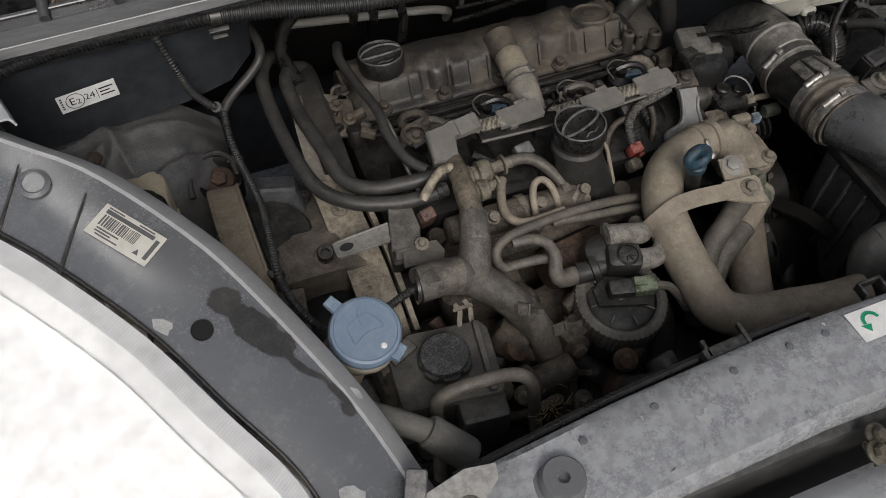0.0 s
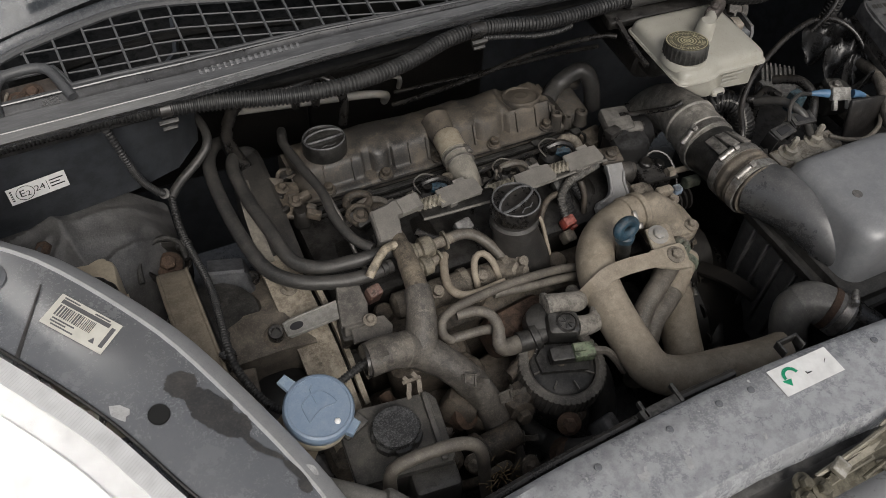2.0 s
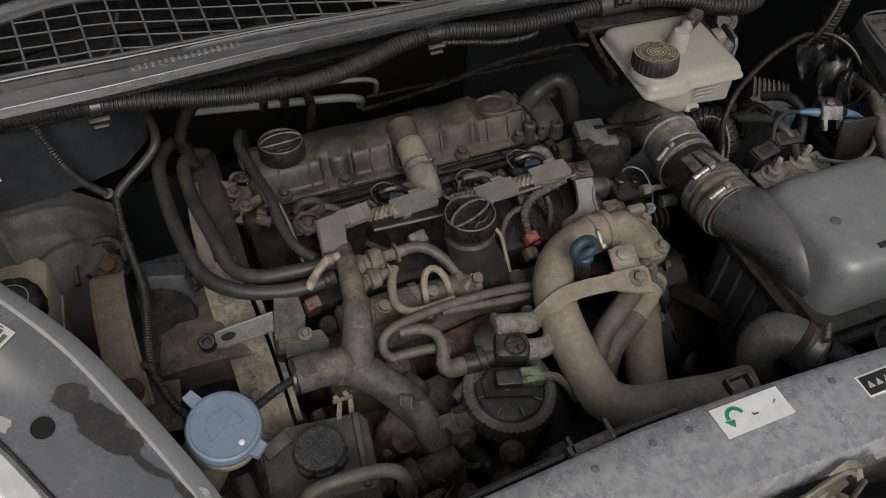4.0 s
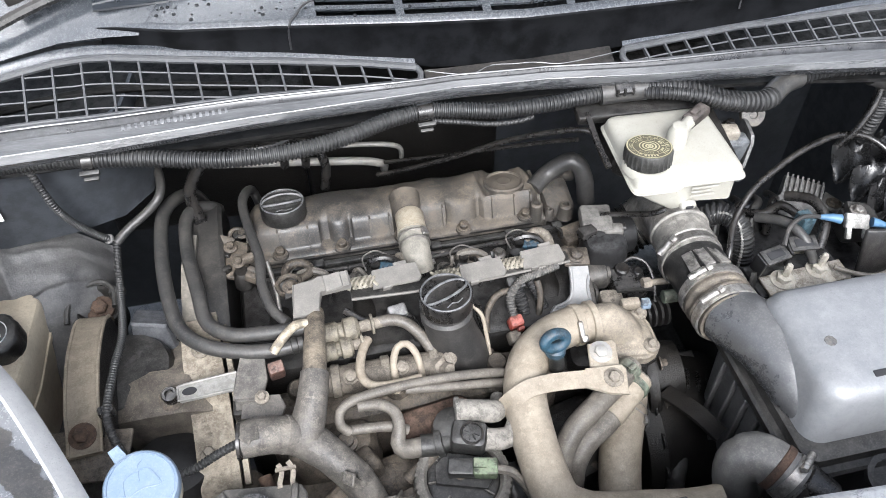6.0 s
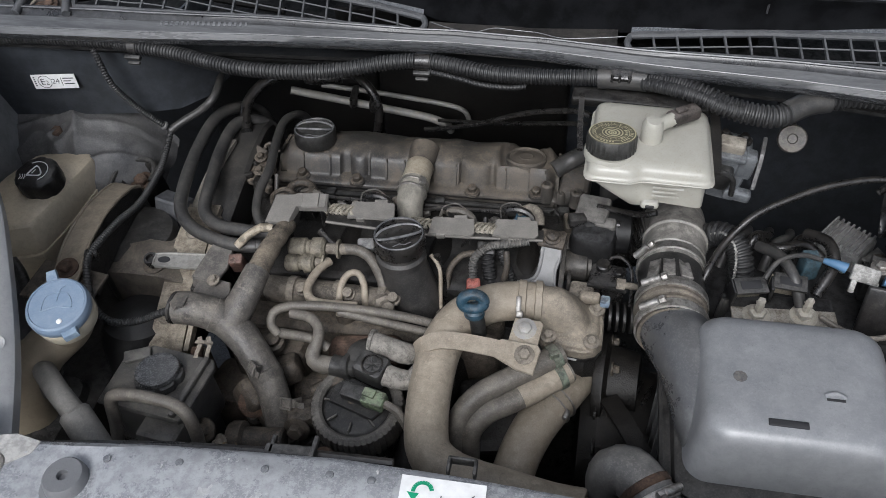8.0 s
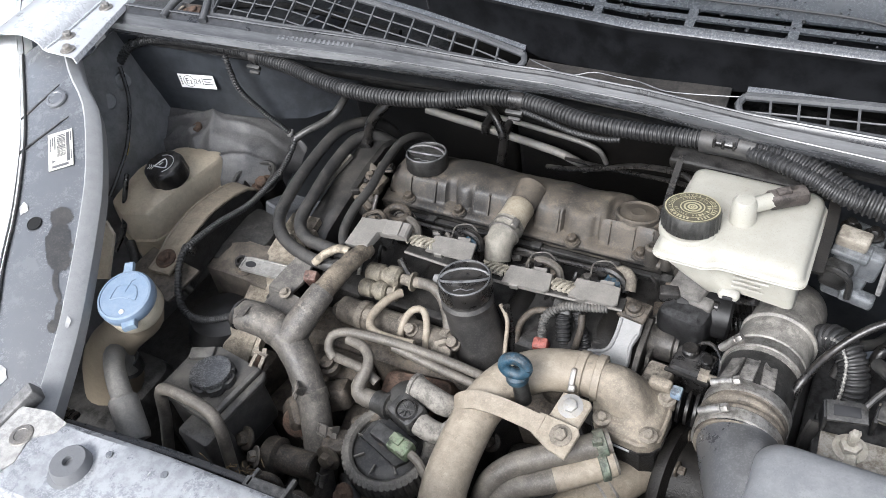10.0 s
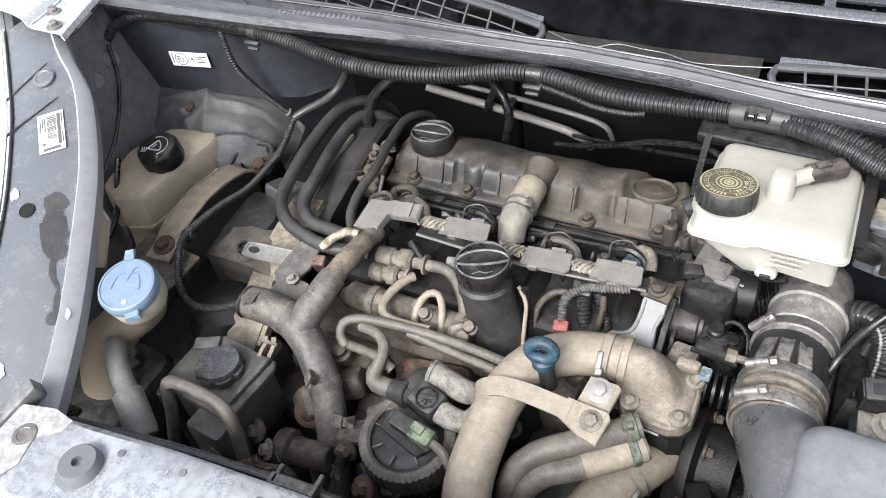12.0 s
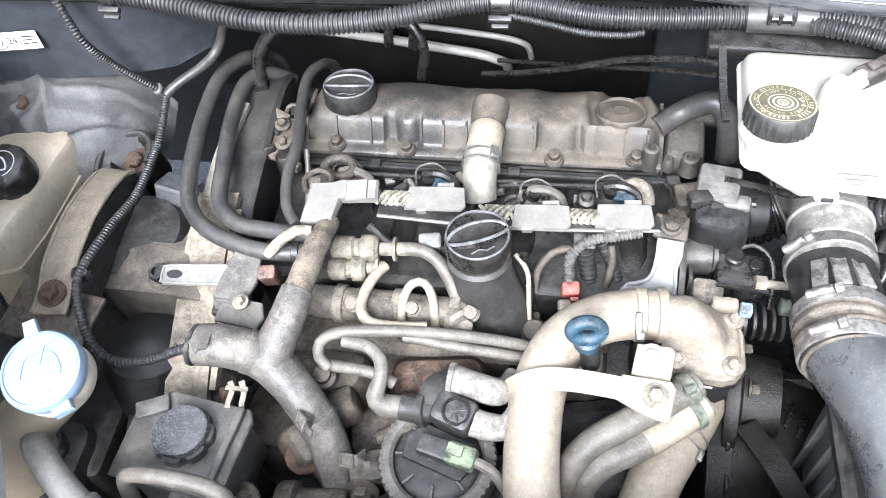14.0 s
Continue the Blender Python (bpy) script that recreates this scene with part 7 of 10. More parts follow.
def steering_reservoir():
    root = thing("power_steering_reservoir", (-0.36, 0.12, 0.62), "black plastic power steering reservoir with a lobed cap", "fluid reservoir")
    part("tank", Geo().box((-0.355, 0.132, 0.738), (0.090, 0.074, 0.076), 0.007, (0, 0, -6), (0.97, 0.97)), TANK, root)
    part("shoulder", Geo().prism([(-0.052, -0.040), (0.046, -0.042), (0.050, -0.036), (0.052, 0.030), (0.046, 0.040), (-0.030, 0.042), (-0.054, 0.020)], pose(-0.356, 0.133, 0.774, 0, 0, -6), 0.006, 0.0015), TANK, root, "flat top plate")
    part("top_rail", Geo().box((-0.317, 0.128, 0.783), (0.007, 0.078, 0.007), 0.002, (0, 0, -8)), TANK, root)
    part("top_rail", Geo().box((-0.392, 0.160, 0.782), (0.030, 0.016, 0.006), 0.002, (0, 0, 24)), TANK, root)
    part("lower_tank", Geo().box((-0.352, 0.128, 0.67), (0.078, 0.06, 0.11), 0.010, (0, 0, -6)), BLACK_DUSTY, root)
    part("tank_step", Geo().box((-0.335, 0.085, 0.715), (0.054, 0.038, 0.11), 0.006, (0, 0, -6), (0.9, 0.9)), TANK, root)
    at, ax = (-0.355, 0.136, 0.779), Vector((-0.02, 0.08, 1))
    lobe = lambda a, k: 1 - 0.11 * max(0.0, math.cos(7 * a + 0.6)) ** 2 if 0 < k < 3 else 1
    spotted = dusty("rain_spotted_cap", (0.060, 0.061, 0.063), 0.45, dust=(0.24, 0.24, 0.243), rough=0.28, size=0.7, second=(0.036, 0.037, 0.039), cover=(0.58, 0.68), bump=0.15, stain=0.2, coat=0.4)
    cap = part("cap", Geo().lathe(at, ax, [(0.0235, -0.002), (0.0268, 0.001), (0.0265, 0.0085), (0.0235, 0.0100), (0.0005, 0.0100)], 112, wave=lobe), dusty("dark_lobed_grip", (0.030, 0.030, 0.031), 0.5, dust=(0.17, 0.168, 0.16), rough=0.34, stain=0.1), root, "black lobed cap with rain spots")
    part("cap_top", Geo().lathe(at, ax, [(0.0225, 0.0096), (0.0240, 0.0108), (0.0242, 0.0138), (0.0232, 0.0158), (0.0222, 0.0160), (0.0005, 0.0157)], 64), spotted, cap, "round rain-spotted top")
    g = Geo()
    rng = random.Random(31)
    for k in range(26):
        a, q, r = rng.uniform(0, 6.28), 0.022 * math.sqrt(rng.random()), rng.choice((0.0006, 0.0009, 0.0013))
        g.lathe((at[0] + q * math.cos(a), at[1] + 0.0012 + q * math.sin(a), at[2] + 0.0157 - 0.08 * q * math.sin(a)), ax, [(r, 0), (r * 0.8, r * 0.35), (r * 0.3, r * 0.5)], 7)
    tagged(part("rain_drops", g, plain("clear_drops", (0.10, 0.10, 0.105), 0.05), cap, "scattered rain drops"), kind="stuff")
    # hard pipe bent over the front of the tank
    solo("steering_pipe", Geo().tube([(-0.390, 0.055, 0.70), (-0.384, 0.078, 0.765), (-0.382, 0.088, 0.802), (-0.370, 0.090, 0.813), (-0.34, 0.089, 0.816), (-0.305, 0.086, 0.811), (-0.290, 0.078, 0.795), (-0.286, 0.066, 0.74), (-0.283, 0.06, 0.70)], 0.0068, 12), RUBBER_GREY, "grey dusty steering fluid pipe bent over the reservoir", "pipe")
    root = thing("filler_hose", (-0.41, 0.06, 0.75), "dusty grey hose with a thick rubber sleeve", "hose")
    part("hose", Geo().tube([(-0.478, 0.118, 0.765), (-0.470, 0.112, 0.80), (-0.455, 0.100, 0.820), (-0.425, 0.076, 0.825), (-0.395, 0.055, 0.815), (-0.378, 0.042, 0.80)], 0.0115, 14), PALE_RUBBER, root)
    part("sleeve", Geo().lathe((-0.402, 0.060, 0.822), (0.022, -0.018, -0.019), [(0.013, 0), (0.0155, 0.003), (0.016, 0.045), (0.0145, 0.05)], 22), PALE_RUBBER, root)
    part("union", Geo().cyl((-0.485, 0.122, 0.755), (-0.478, 0.118, 0.785), 0.016, n=12, edge=0.002), BLACK_DUSTY, root)
    for k in range(3):
        solo("thin_hose", Geo().tube([(-0.47 + 0.008 * k, 0.03, 0.80), (-0.45 + 0.010 * k, 0.012 - 0.006 * k, 0.825), (-0.425 + 0.012 * k, -0.006, 0.83), (-0.39, -0.012 + 0.004 * k, 0.81)], 0.0042, 8), BLACK, "thin black hose in the corner behind the slam panel", "hose", "thin hoses by the headlamp")


steering_reservoir()


def fuel_filter():
    root = thing("fuel_filter", (-0.14, 0.15, 0.62), "black fuel filter canister with a knurled ring", "fuel filter")
    ax = Vector((0.0, -0.10, 1))
    at = Vector((-0.143, 0.155, 0.745))
    part("canister", Geo().lathe(at, ax, [(0.044, -0.14), (0.047, -0.13), (0.048, -0.02), (0.046, -0.012)], 48), BLACK, root)
    knurl = dusty("dusty_knurled_ring", (0.075, 0.070, 0.063), 0.75, dust=(0.25, 0.232, 0.203), rough=0.5, second=(0.050, 0.047, 0.042), cover=(0.3, 0.6), stain=0.10)
    part("ring", Geo().lathe(at, ax, [(0.0465, -0.030), (0.0500, -0.026), (0.0505, -0.004), (0.0490, 0.003), (0.0455, 0.0062), (0.0415, 0.0062), (0.0385, 0.003), (0.0380, -0.006)], 192, wave=lambda a, k: 1 + 0.030 * (1 if math.cos(48 * a) > -0.3 else 0) * (1 if 0 < k < 4 else 0)), knurl, root, "grey knurled locking ring")
    head = part("head", Geo().lathe(at, ax, [(0.0390, -0.008), (0.0385, -0.001), (0.034, 0.003), (0.020, 0.0045), (0.0005, 0.005)], 40), BLACK_DUSTY, root)
    part("head_plate", Geo().prism([(-0.030, -0.016), (0.024, -0.020), (0.030, -0.008), (0.026, 0.014), (-0.020, 0.018), (-0.032, 0.004)], pose(-0.140, 0.160, 0.7495, 5, 0, -14), 0.0055, 0.001), BLACK_DUSTY, head)
    for a in range(0, 360, 45):
        part("head_rib", Geo().box((at.x + 0.031 * math.cos(radians(a)), at.y + 0.031 * math.sin(radians(a)), at.z + 0.004), (0.012, 0.002, 0.003), 0.0006, (5, 0, a)), knurl, head)
    valve = part("valve", Geo().box((-0.130, 0.186, 0.771), (0.038, 0.030, 0.030), 0.007, (8, 0, -20)), BLACK_DUSTY, root)
    part("valve_cap", Geo().lathe((-0.128, 0.184, 0.778), (0, -0.2, 1), [(0.0125, 0), (0.0125, 0.008), (0.0105, 0.010), (0.0095, 0.007), (0.0005, 0.007)], 28), BLACK, valve)
    g = Geo()
    for a in (0, 45, 90, 135):
        g.box((-0.128, 0.1825, 0.786), (0.017, 0.0016, 0.002), 0.0005, (11, 0, a + 12))
    part("valve_spokes", g, BLACK_DUSTY, valve)
    part("dome", Geo().lathe((-0.142, 0.205, 0.757), (0, -0.1, 1), [(0.024, 0), (0.022, 0.014), (0.015, 0.020), (0.0005, 0.022)], 24), BLACK_DUSTY, root)
    # connectors
    elbow = dusty("dusty_pale_elbow", (0.285, 0.267, 0.238), 0.7, dust=(0.336, 0.307, 0.267), rough=0.8)
    part("upper_elbow", Geo().tube([(-0.136, 0.214, 0.781), (-0.120, 0.211, 0.780), (-0.100, 0.208, 0.777), (-0.092, 0.213, 0.770), (-0.088, 0.225, 0.762), (-0.085, 0.235, 0.758)], [0.0135, 0.0125, 0.0125, 0.0115, 0.0085, 0.008], 14), elbow, root, "pale dusty elbow")
    part("elbow_lip", Geo().lathe((-0.139, 0.2145, 0.781), (1, -0.1, 0), [(0.0125, 0), (0.0150, 0.001), (0.0150, 0.005), (0.0125, 0.006)], 20), elbow, root)
    part("side_elbow", Geo().tube([(-0.115, 0.181, 0.771), (-0.100, 0.179, 0.768), (-0.085, 0.182, 0.768), (-0.078, 0.196, 0.775), (-0.074, 0.212, 0.775)], [0.0125, 0.012, 0.011, 0.007, 0.006], 14), elbow, root, "pale dusty elbow")
    part("inlet", Geo().tube([(-0.180, 0.195, 0.757), (-0.165, 0.193, 0.758), (-0.146, 0.189, 0.768)], [0.0125, 0.0125, 0.009], 14), BLACK_DUSTY, root)
    part("inlet_collar", Geo().lathe((-0.163, 0.193, 0.759), (1, -0.1, 0.3), [(0.012, 0), (0.0155, 0.001), (0.0155, 0.008), (0.012, 0.009)], 20), BLACK_DUSTY, root)
    part("plug", Geo().box((-0.141, 0.157, 0.7625), (0.036, 0.018, 0.014), 0.003, (8, 0, -14)), BLACK_DUSTY, root)
    green = part("green_plug", Geo().box((-0.121, 0.152, 0.764), (0.026, 0.019, 0.016), 0.003, (8, 0, -14)), GREEN, root, "pale green plug")
    part("plug_latch", Geo().box((-0.126, 0.154, 0.773), (0.014, 0.010, 0.004), 0.001, (8, 0, -14)), GREEN, green)
    part("wire", Geo().tube([(-0.110, 0.149, 0.763), (-0.096, 0.144, 0.762), (-0.085, 0.136, 0.750), (-0.074, 0.126, 0.730)], 0.0048, 8), RUBBER_GREY, root, "grey sleeved wire")
    part("drip", Geo().tube([(-0.162, 0.182, 0.752), (-0.160, 0.178, 0.742)], 0.0012, 5), PALE_INK, root)
    part("side_bracket", Geo().box((-0.205, 0.145, 0.72), (0.035, 0.03, 0.035), 0.006, (0, 0, 20)), CAST, root)
    part("bracket_bolt", Geo().bolt((-0.207, 0.128, 0.725), (0, -1, 0.3), 0.009, 0.009), CAST, root)


fuel_filter()


# ---- large pipes at the front of the engine ----
def charge_pipe():
    root = thing("intercooler_pipe", (-0.03, 0.18, 0.70), "dust-caked grey-tan metal intercooler pipe", "pipe")
    line = [(0.045, 0.293, 0.785), (0.015, 0.290, 0.788), (-0.018, 0.279, 0.788), (-0.044, 0.256, 0.785), (-0.059, 0.222, 0.779), (-0.063, 0.18, 0.770), (-0.061, 0.135, 0.760), (-0.053, 0.107, 0.749), (-0.030, 0.092, 0.742), (0.0, 0.086, 0.740), (0.03, 0.081, 0.740), (0.075, 0.073, 0.740), (0.11, 0.068, 0.746)]
    part("pipe", Geo().tube(line, [0.0225] * 3 + [0.0235] * 6 + [0.022] * 4, 28, 0.005), PIPE, root)
    c = Vector((0.022, 0.291, 0.7875))
    ax = Vector((1, 0.05, -0.03)).normalized()
    band = part("clamp", Geo().lathe(c - ax * 0.005, ax, [(0.0225, 0), (0.0245, 0.001), (0.0245, 0.009), (0.0225, 0.010)], 36, cap=(False, False)), PIPE, root, "dusty band clamp")
    part("clamp_ear", Geo().box((0.020, 0.272, 0.803), (0.006, 0.020, 0.007), 0.002, (40, 0, 4)), STEEL, band)
    part("clamp_lock", Geo().box((0.022, 0.265, 0.795), (0.008, 0.008, 0.012), 0.002, (40, 0, 4)), STEEL, band)
    part("clamp", Geo().lathe(Vector((0.036, 0.2925, 0.786)), ax, [(0.0225, 0), (0.0250, 0.001), (0.0250, 0.008), (0.0225, 0.009)], 36, cap=(False, False)), PIPE, root)
    # strap round the pipe
    strap = thing("pipe_support_strap", (0.0, 0.21, 0.77), "dusty steel strap holding the pipe, two hex bolts", "strap")
    loop = [(-0.084, 0.218, 0.760), (-0.0865, 0.210, 0.775), (-0.078, 0.207, 0.794), (-0.060, 0.2095, 0.8045), (-0.036, 0.212, 0.8035), (-0.010, 0.211, 0.802), (0.012, 0.209, 0.801)]
    part("strap", Geo().strip(loop, 0.019, 0.003, (0, -0.35, 1)), PIPE, strap)
    m = pose(0.020, 0.213, 0.7985, 14, 0, -3)
    part("plate", Geo().prism([(-0.020, -0.011), (0.008, -0.023), (0.026, -0.026), (0.030, 0.002), (0.026, 0.008), (-0.014, 0.009)], m, 0.004, 0.001), PIPE, strap)
    part("upper_plate", Geo().prism([(-0.012, -0.006), (0.020, -0.008), (0.022, 0.020), (0.018, 0.024), (-0.010, 0.022)], pose(0.0265, 0.229, 0.7975, 14, 0, -6), 0.0035, 0.001), PIPE, strap, "dusty steel lug")
    part("bolt", Geo().bolt((0.0335, 0.206, 0.8005), (0, -0.25, 1), 0.0065, 0.006), TAN, strap)
    part("bolt", Geo().bolt((0.0305, 0.239, 0.803), (0, -0.25, 1), 0.0075, 0.005), ALLOY, strap)
    # dipstick
    dip = thing("oil_dipstick", (-0.025, 0.24, 0.78), "petrol blue dipstick ring on a dark stem", "dipstick")
    part("stem", Geo().tube([(-0.019, 0.236, 0.79), (-0.022, 0.238, 0.815), (-0.024, 0.238, 0.826)], 0.0085, 14), BLACK_DUSTY, dip)
    ringc, tilt = Vector((-0.0255, 0.2385, 0.840)), Vector((0.10, -0.93, 0.30)).normalized()
    q = tilt.to_track_quat("Z", "Y").to_matrix()
    ring = [ringc + q @ Vector((0.0118 * math.cos(a), 0.0092 * math.sin(a), 0)) for a in (2 * math.pi * i / 24 for i in range(25))]
    part("ring", Geo().tube(ring, 0.0062, 14, 0.003), BLUE_RING, dip)
    part("collar", Geo().lathe((-0.024, 0.238, 0.820), (-0.02, 0, 1), [(0.0095, 0), (0.0115, 0.002), (0.0115, 0.009), (0.009, 0.011)], 20), BLUE_RING, dip)


charge_pipe()


def egr_housing():
    root = thing("intake_housing", (0.08, 0.28, 0.70), "dusty grey-tan plastic intake housing with bolts", "intake housing")
    body = dusty("dusty_tan_plastic", (0.19, 0.165, 0.130), 0.85, dust=(0.35, 0.30, 0.235), rough=0.6, second=(0.12, 0.104, 0.084), cover=(0.3, 0.6))
    # a pipe mouth that spreads into a bolted cover
    rows = []
    for i in range(31):
        v = i / 30
        row = []
        for k in range(33):
            u = k / 32
            x = 0.0425 + 0.070 * u
            lo = float(np.interp(x, [0.042, 0.046, 0.056, 0.098, 0.108, 0.113], [0.267, 0.262, 0.252, 0.2475, 0.254, 0.266]))
            hi = float(np.interp(x, [0.042, 0.06, 0.098, 0.108, 0.113], [0.315, 0.316, 0.314, 0.308, 0.296]))
            y = lo + (hi - lo) * v
            w = 0.0235 + 0.10 * (x - 0.0425)
            amp = 1 - min(1, max(0, (x - 0.058) / 0.052))
            amp = amp * amp * (3 - 2 * amp)
            dome = 0.0435 * amp * math.sqrt(max(0.0, 1 - min(1, abs(y - 0.2905) / w) ** 2.2))
            ridge = 0.010 * math.exp(-(((x - 0.086) / 0.018) ** 2) - ((y - 0.281) / 0.020) ** 2)
            rim = min(v, 1 - v, 1 - u) * 20
            row.append((x, y, 0.7655 + max(dome, 0.004) + ridge - 0.004 * max(0, 1 - rim) + 0.0006 * noise.noise(Vector((x * 90, y * 90, 1)))))
        rows.append(row)
    part("body", Geo().sheet(rows, 0.004), body, root, smooth=60)
    plate = [(0.044, 0.262), (0.052, 0.2475), (0.062, 0.2465), (0.096, 0.2435), (0.108, 0.248), (0.1155, 0.258), (0.1165, 0.290), (0.111, 0.314), (0.050, 0.317)]
    part("flange", Geo().prism(plate, pose(0, 0, 0.7545), 0.0125, 0.002), body, root)
    part("gasket", Geo().prism([(x + (0.001 if x > 0.08 else -0.001), y - 0.001) for x, y in plate], pose(0, 0, 0.7495), 0.005), BLACK_CLEAN, root, "black gasket")
    part("lower_body", Geo().prism([(0.050, 0.252), (0.098, 0.2475), (0.110, 0.258), (0.108, 0.31), (0.052, 0.31)], pose(0, 0, 0.69, 0, 0, 0), 0.059, 0.003), CAST_DARK, root)
    for x, y in ((0.0555, 0.2580), (0.1035, 0.2560), (0.1075, 0.3035)):
        boss = part("bolt_boss", Geo().lathe((x, y, 0.762), UP, [(0.0095, 0), (0.009, 0.0085), (0.0075, 0.0095)], 18), body, root)
        part("bolt", Geo().bolt((x, y, 0.771), (0, -0.1, 1), 0.0055, 0.0055), TAN, boss)
    part("blue_tip", Geo().box((0.1155, 0.308, 0.781), (0.011, 0.011, 0.011), 0.002, (0, 0, -4)), dusty("pale_blue_plug", (0.20, 0.28, 0.38), 0.5), root, "small pale blue plug")
    part("side_block", Geo().box((0.098, 0.3125, 0.780), (0.024, 0.013, 0.013), 0.004, (0, 0, -4)), body, root)
    part("label_strip", Geo().box((0.074, 0.2445, 0.7525), (0.030, 0.002, 0.003), 0.0005, (0, 0, -5)), PALE_INK, root)
    # bright support strut
    strut = thing("support_strut", (0.045, 0.36, 0.75), "bare aluminium support strut with a dark bolted lug", "strut")
    grey = dusty("dull_cast_alloy", (0.24, 0.24, 0.24), 0.4, dust=(0.30, 0.285, 0.26), rough=0.5, second=(0.20, 0.20, 0.20), bump=0.3)
    along, across = Vector((0.03, 0.76, 0.65)).normalized(), Vector((1, -0.04, 0))
    lift = across.cross(along).normalized()
    m = Matrix((across, along, lift)).transposed().to_4x4()
    m.translation = (0.0, 0.336, 0.766)
    shape = [(0.008, -0.014), (0.057, -0.014), (0.058, 0.004), (0.056, 0.020), (0.0605, 0.034), (0.060, 0.052), (0.036, 0.052), (0.0365, 0.030), (0.034, 0.014), (0.028, 0.007), (0.012, 0.003), (0.007, -0.003)]
    part("strut", Geo().prism(shape, m, 0.007, 0.0015), grey, strut)
    part("edge_web", Geo().tube([m @ Vector(p) for p in ((0.013, 0.002, 0.008), (0.027, 0.006, 0.008), (0.034, 0.013, 0.008), (0.037, 0.028, 0.008), (0.0375, 0.046, 0.008))], 0.0022, 8), grey, strut)
    part("edge_web", Geo().tube([m @ Vector(p) for p in ((0.056, -0.010, 0.008), (0.056, 0.006, 0.008), (0.055, 0.020, 0.008), (0.0585, 0.034, 0.008))], 0.0020, 8), grey, strut)
    part("lug", Geo().box((0.049, 0.377, 0.805), (0.032, 0.026, 0.006), 0.003, (8, 0, -8)), CAST, strut, "dark dusty lug")
    part("bolt", Geo().lathe((0.049, 0.376, 0.808), (0, -0.2, 1), [(0.0105, 0), (0.0105, 0.002), (0.0075, 0.003), (0.007, 0.007), (0.003, 0.009), (0.0005, 0.0095)], 16), CAST, strut)


egr_housing()


def coolant_hoses():
    root = thing("coolant_hose", (0.02, 0.19, 0.72), "dusty braided coolant hose with a green spring clip", "hose", "coolant hoses below the strap")
    part("hose", Geo().tube([(0.072, 0.236, 0.772), (0.045, 0.216, 0.768), (0.015, 0.198, 0.762), (-0.012, 0.182, 0.752), (-0.030, 0.163, 0.736), (-0.034, 0.146, 0.705), (-0.034, 0.14, 0.66)], 0.0125, 16), RUBBER_GREY, root)
    part("clip", Geo().lathe((0.060, 0.227, 0.7705), (0.8, 0.6, 0.12), [(0.013, 0), (0.0142, 0.0008), (0.0142, 0.010), (0.013, 0.0108)], 24), GREEN_CLIP, root, "green spring clip")
    part("clip_ear", Geo().box((0.064, 0.222, 0.785), (0.010, 0.006, 0.008), 0.001, (0, 0, 30)), GREEN_CLIP, root)
    root = thing("coolant_hose", (0.04, 0.19, 0.70), "tan dusty coolant hose with a rubber sleeve", "hose", "coolant hoses below the strap")
    part("hose", Geo().tube([(0.082, 0.226, 0.755), (0.055, 0.205, 0.752), (0.025, 0.184, 0.746), (-0.002, 0.170, 0.738), (-0.018, 0.155, 0.722), (-0.020, 0.145, 0.69), (-0.018, 0.14, 0.65)], 0.0130, 16), RUBBER_GREY, root)
    part("sleeve", Geo().tube([(0.080, 0.2245, 0.755), (0.055, 0.205, 0.752), (0.032, 0.189, 0.748)], 0.0142, 16), PIPE, root, "tan dusty end sleeve")
    part("clip", Geo().lathe((0.068, 0.215, 0.754), (0.8, 0.6, 0.08), [(0.0145, 0), (0.0158, 0.0008), (0.0158, 0.008), (0.0145, 0.0088)], 24), GREEN_CLIP, root, "green spring clip")
    root = thing("turbo_pipe", (0.05, 0.17, 0.66), "thick tan dust-caked pipe with wire clamps", "pipe")
    part("pipe", Geo().tube([(0.092, 0.262, 0.690), (0.078, 0.236, 0.698), (0.062, 0.206, 0.702), (0.046, 0.174, 0.700), (0.034, 0.140, 0.69), (0.027, 0.105, 0.67), (0.024, 0.075, 0.63)], [0.023, 0.0245, 0.0245, 0.024, 0.0235, 0.0235, 0.0235], 26), PIPE, root)
    for p in ((0.073, 0.226, 0.6995), (0.067, 0.2155, 0.7008)):
        part("wire_clamp", Geo().lathe(p, (-0.55, -0.82, -0.08), [(0.0245, 0), (0.0262, 0.001), (0.0262, 0.003), (0.0245, 0.004)], 36, cap=(False, False)), STEEL, root)
    part("clamp_ear", Geo().box((0.082, 0.196, 0.712), (0.006, 0.012, 0.010), 0.002, (0, 30, -20)), STEEL, root)
    # lower radiator hose on the battery side
    ELBOW = dusty("grey_black_elbow", (0.115, 0.113, 0.110), 0.55, dust=(0.30, 0.285, 0.26), rough=0.30, second=(0.095, 0.093, 0.090), bump=0.15, stain=0.2)
    root = thing("air_inlet_hose", (0.14, 0.08, 0.74), "dusty black elbow hose with a rusty clamp", "hose")
    part("elbow", Geo().tube([(0.146, 0.078, 0.66), (0.140, 0.080, 0.71), (0.129, 0.090, 0.752), (0.131, 0.096, 0.778), (0.146, 0.093, 0.788)], [0.021, 0.021, 0.022, 0.0235, 0.0245], 24), ELBOW, root, "grey-black rubber elbow")
    part("hose", Geo().tube([(0.136, 0.0955, 0.783), (0.146, 0.093, 0.788), (0.158, 0.081, 0.788), (0.170, 0.064, 0.783), (0.186, 0.046, 0.775)], [0.0246, 0.0249, 0.025, 0.025, 0.025], 24), ELBOW, root)
    part("rust_band", Geo().lathe((0.158, 0.081, 0.788), (0.55, -0.80, -0.15), [(0.0252, 0), (0.0262, 0.001), (0.0262, 0.008), (0.0252, 0.009)], 32, cap=(False, False)), RUST, root, "rusty steel band")
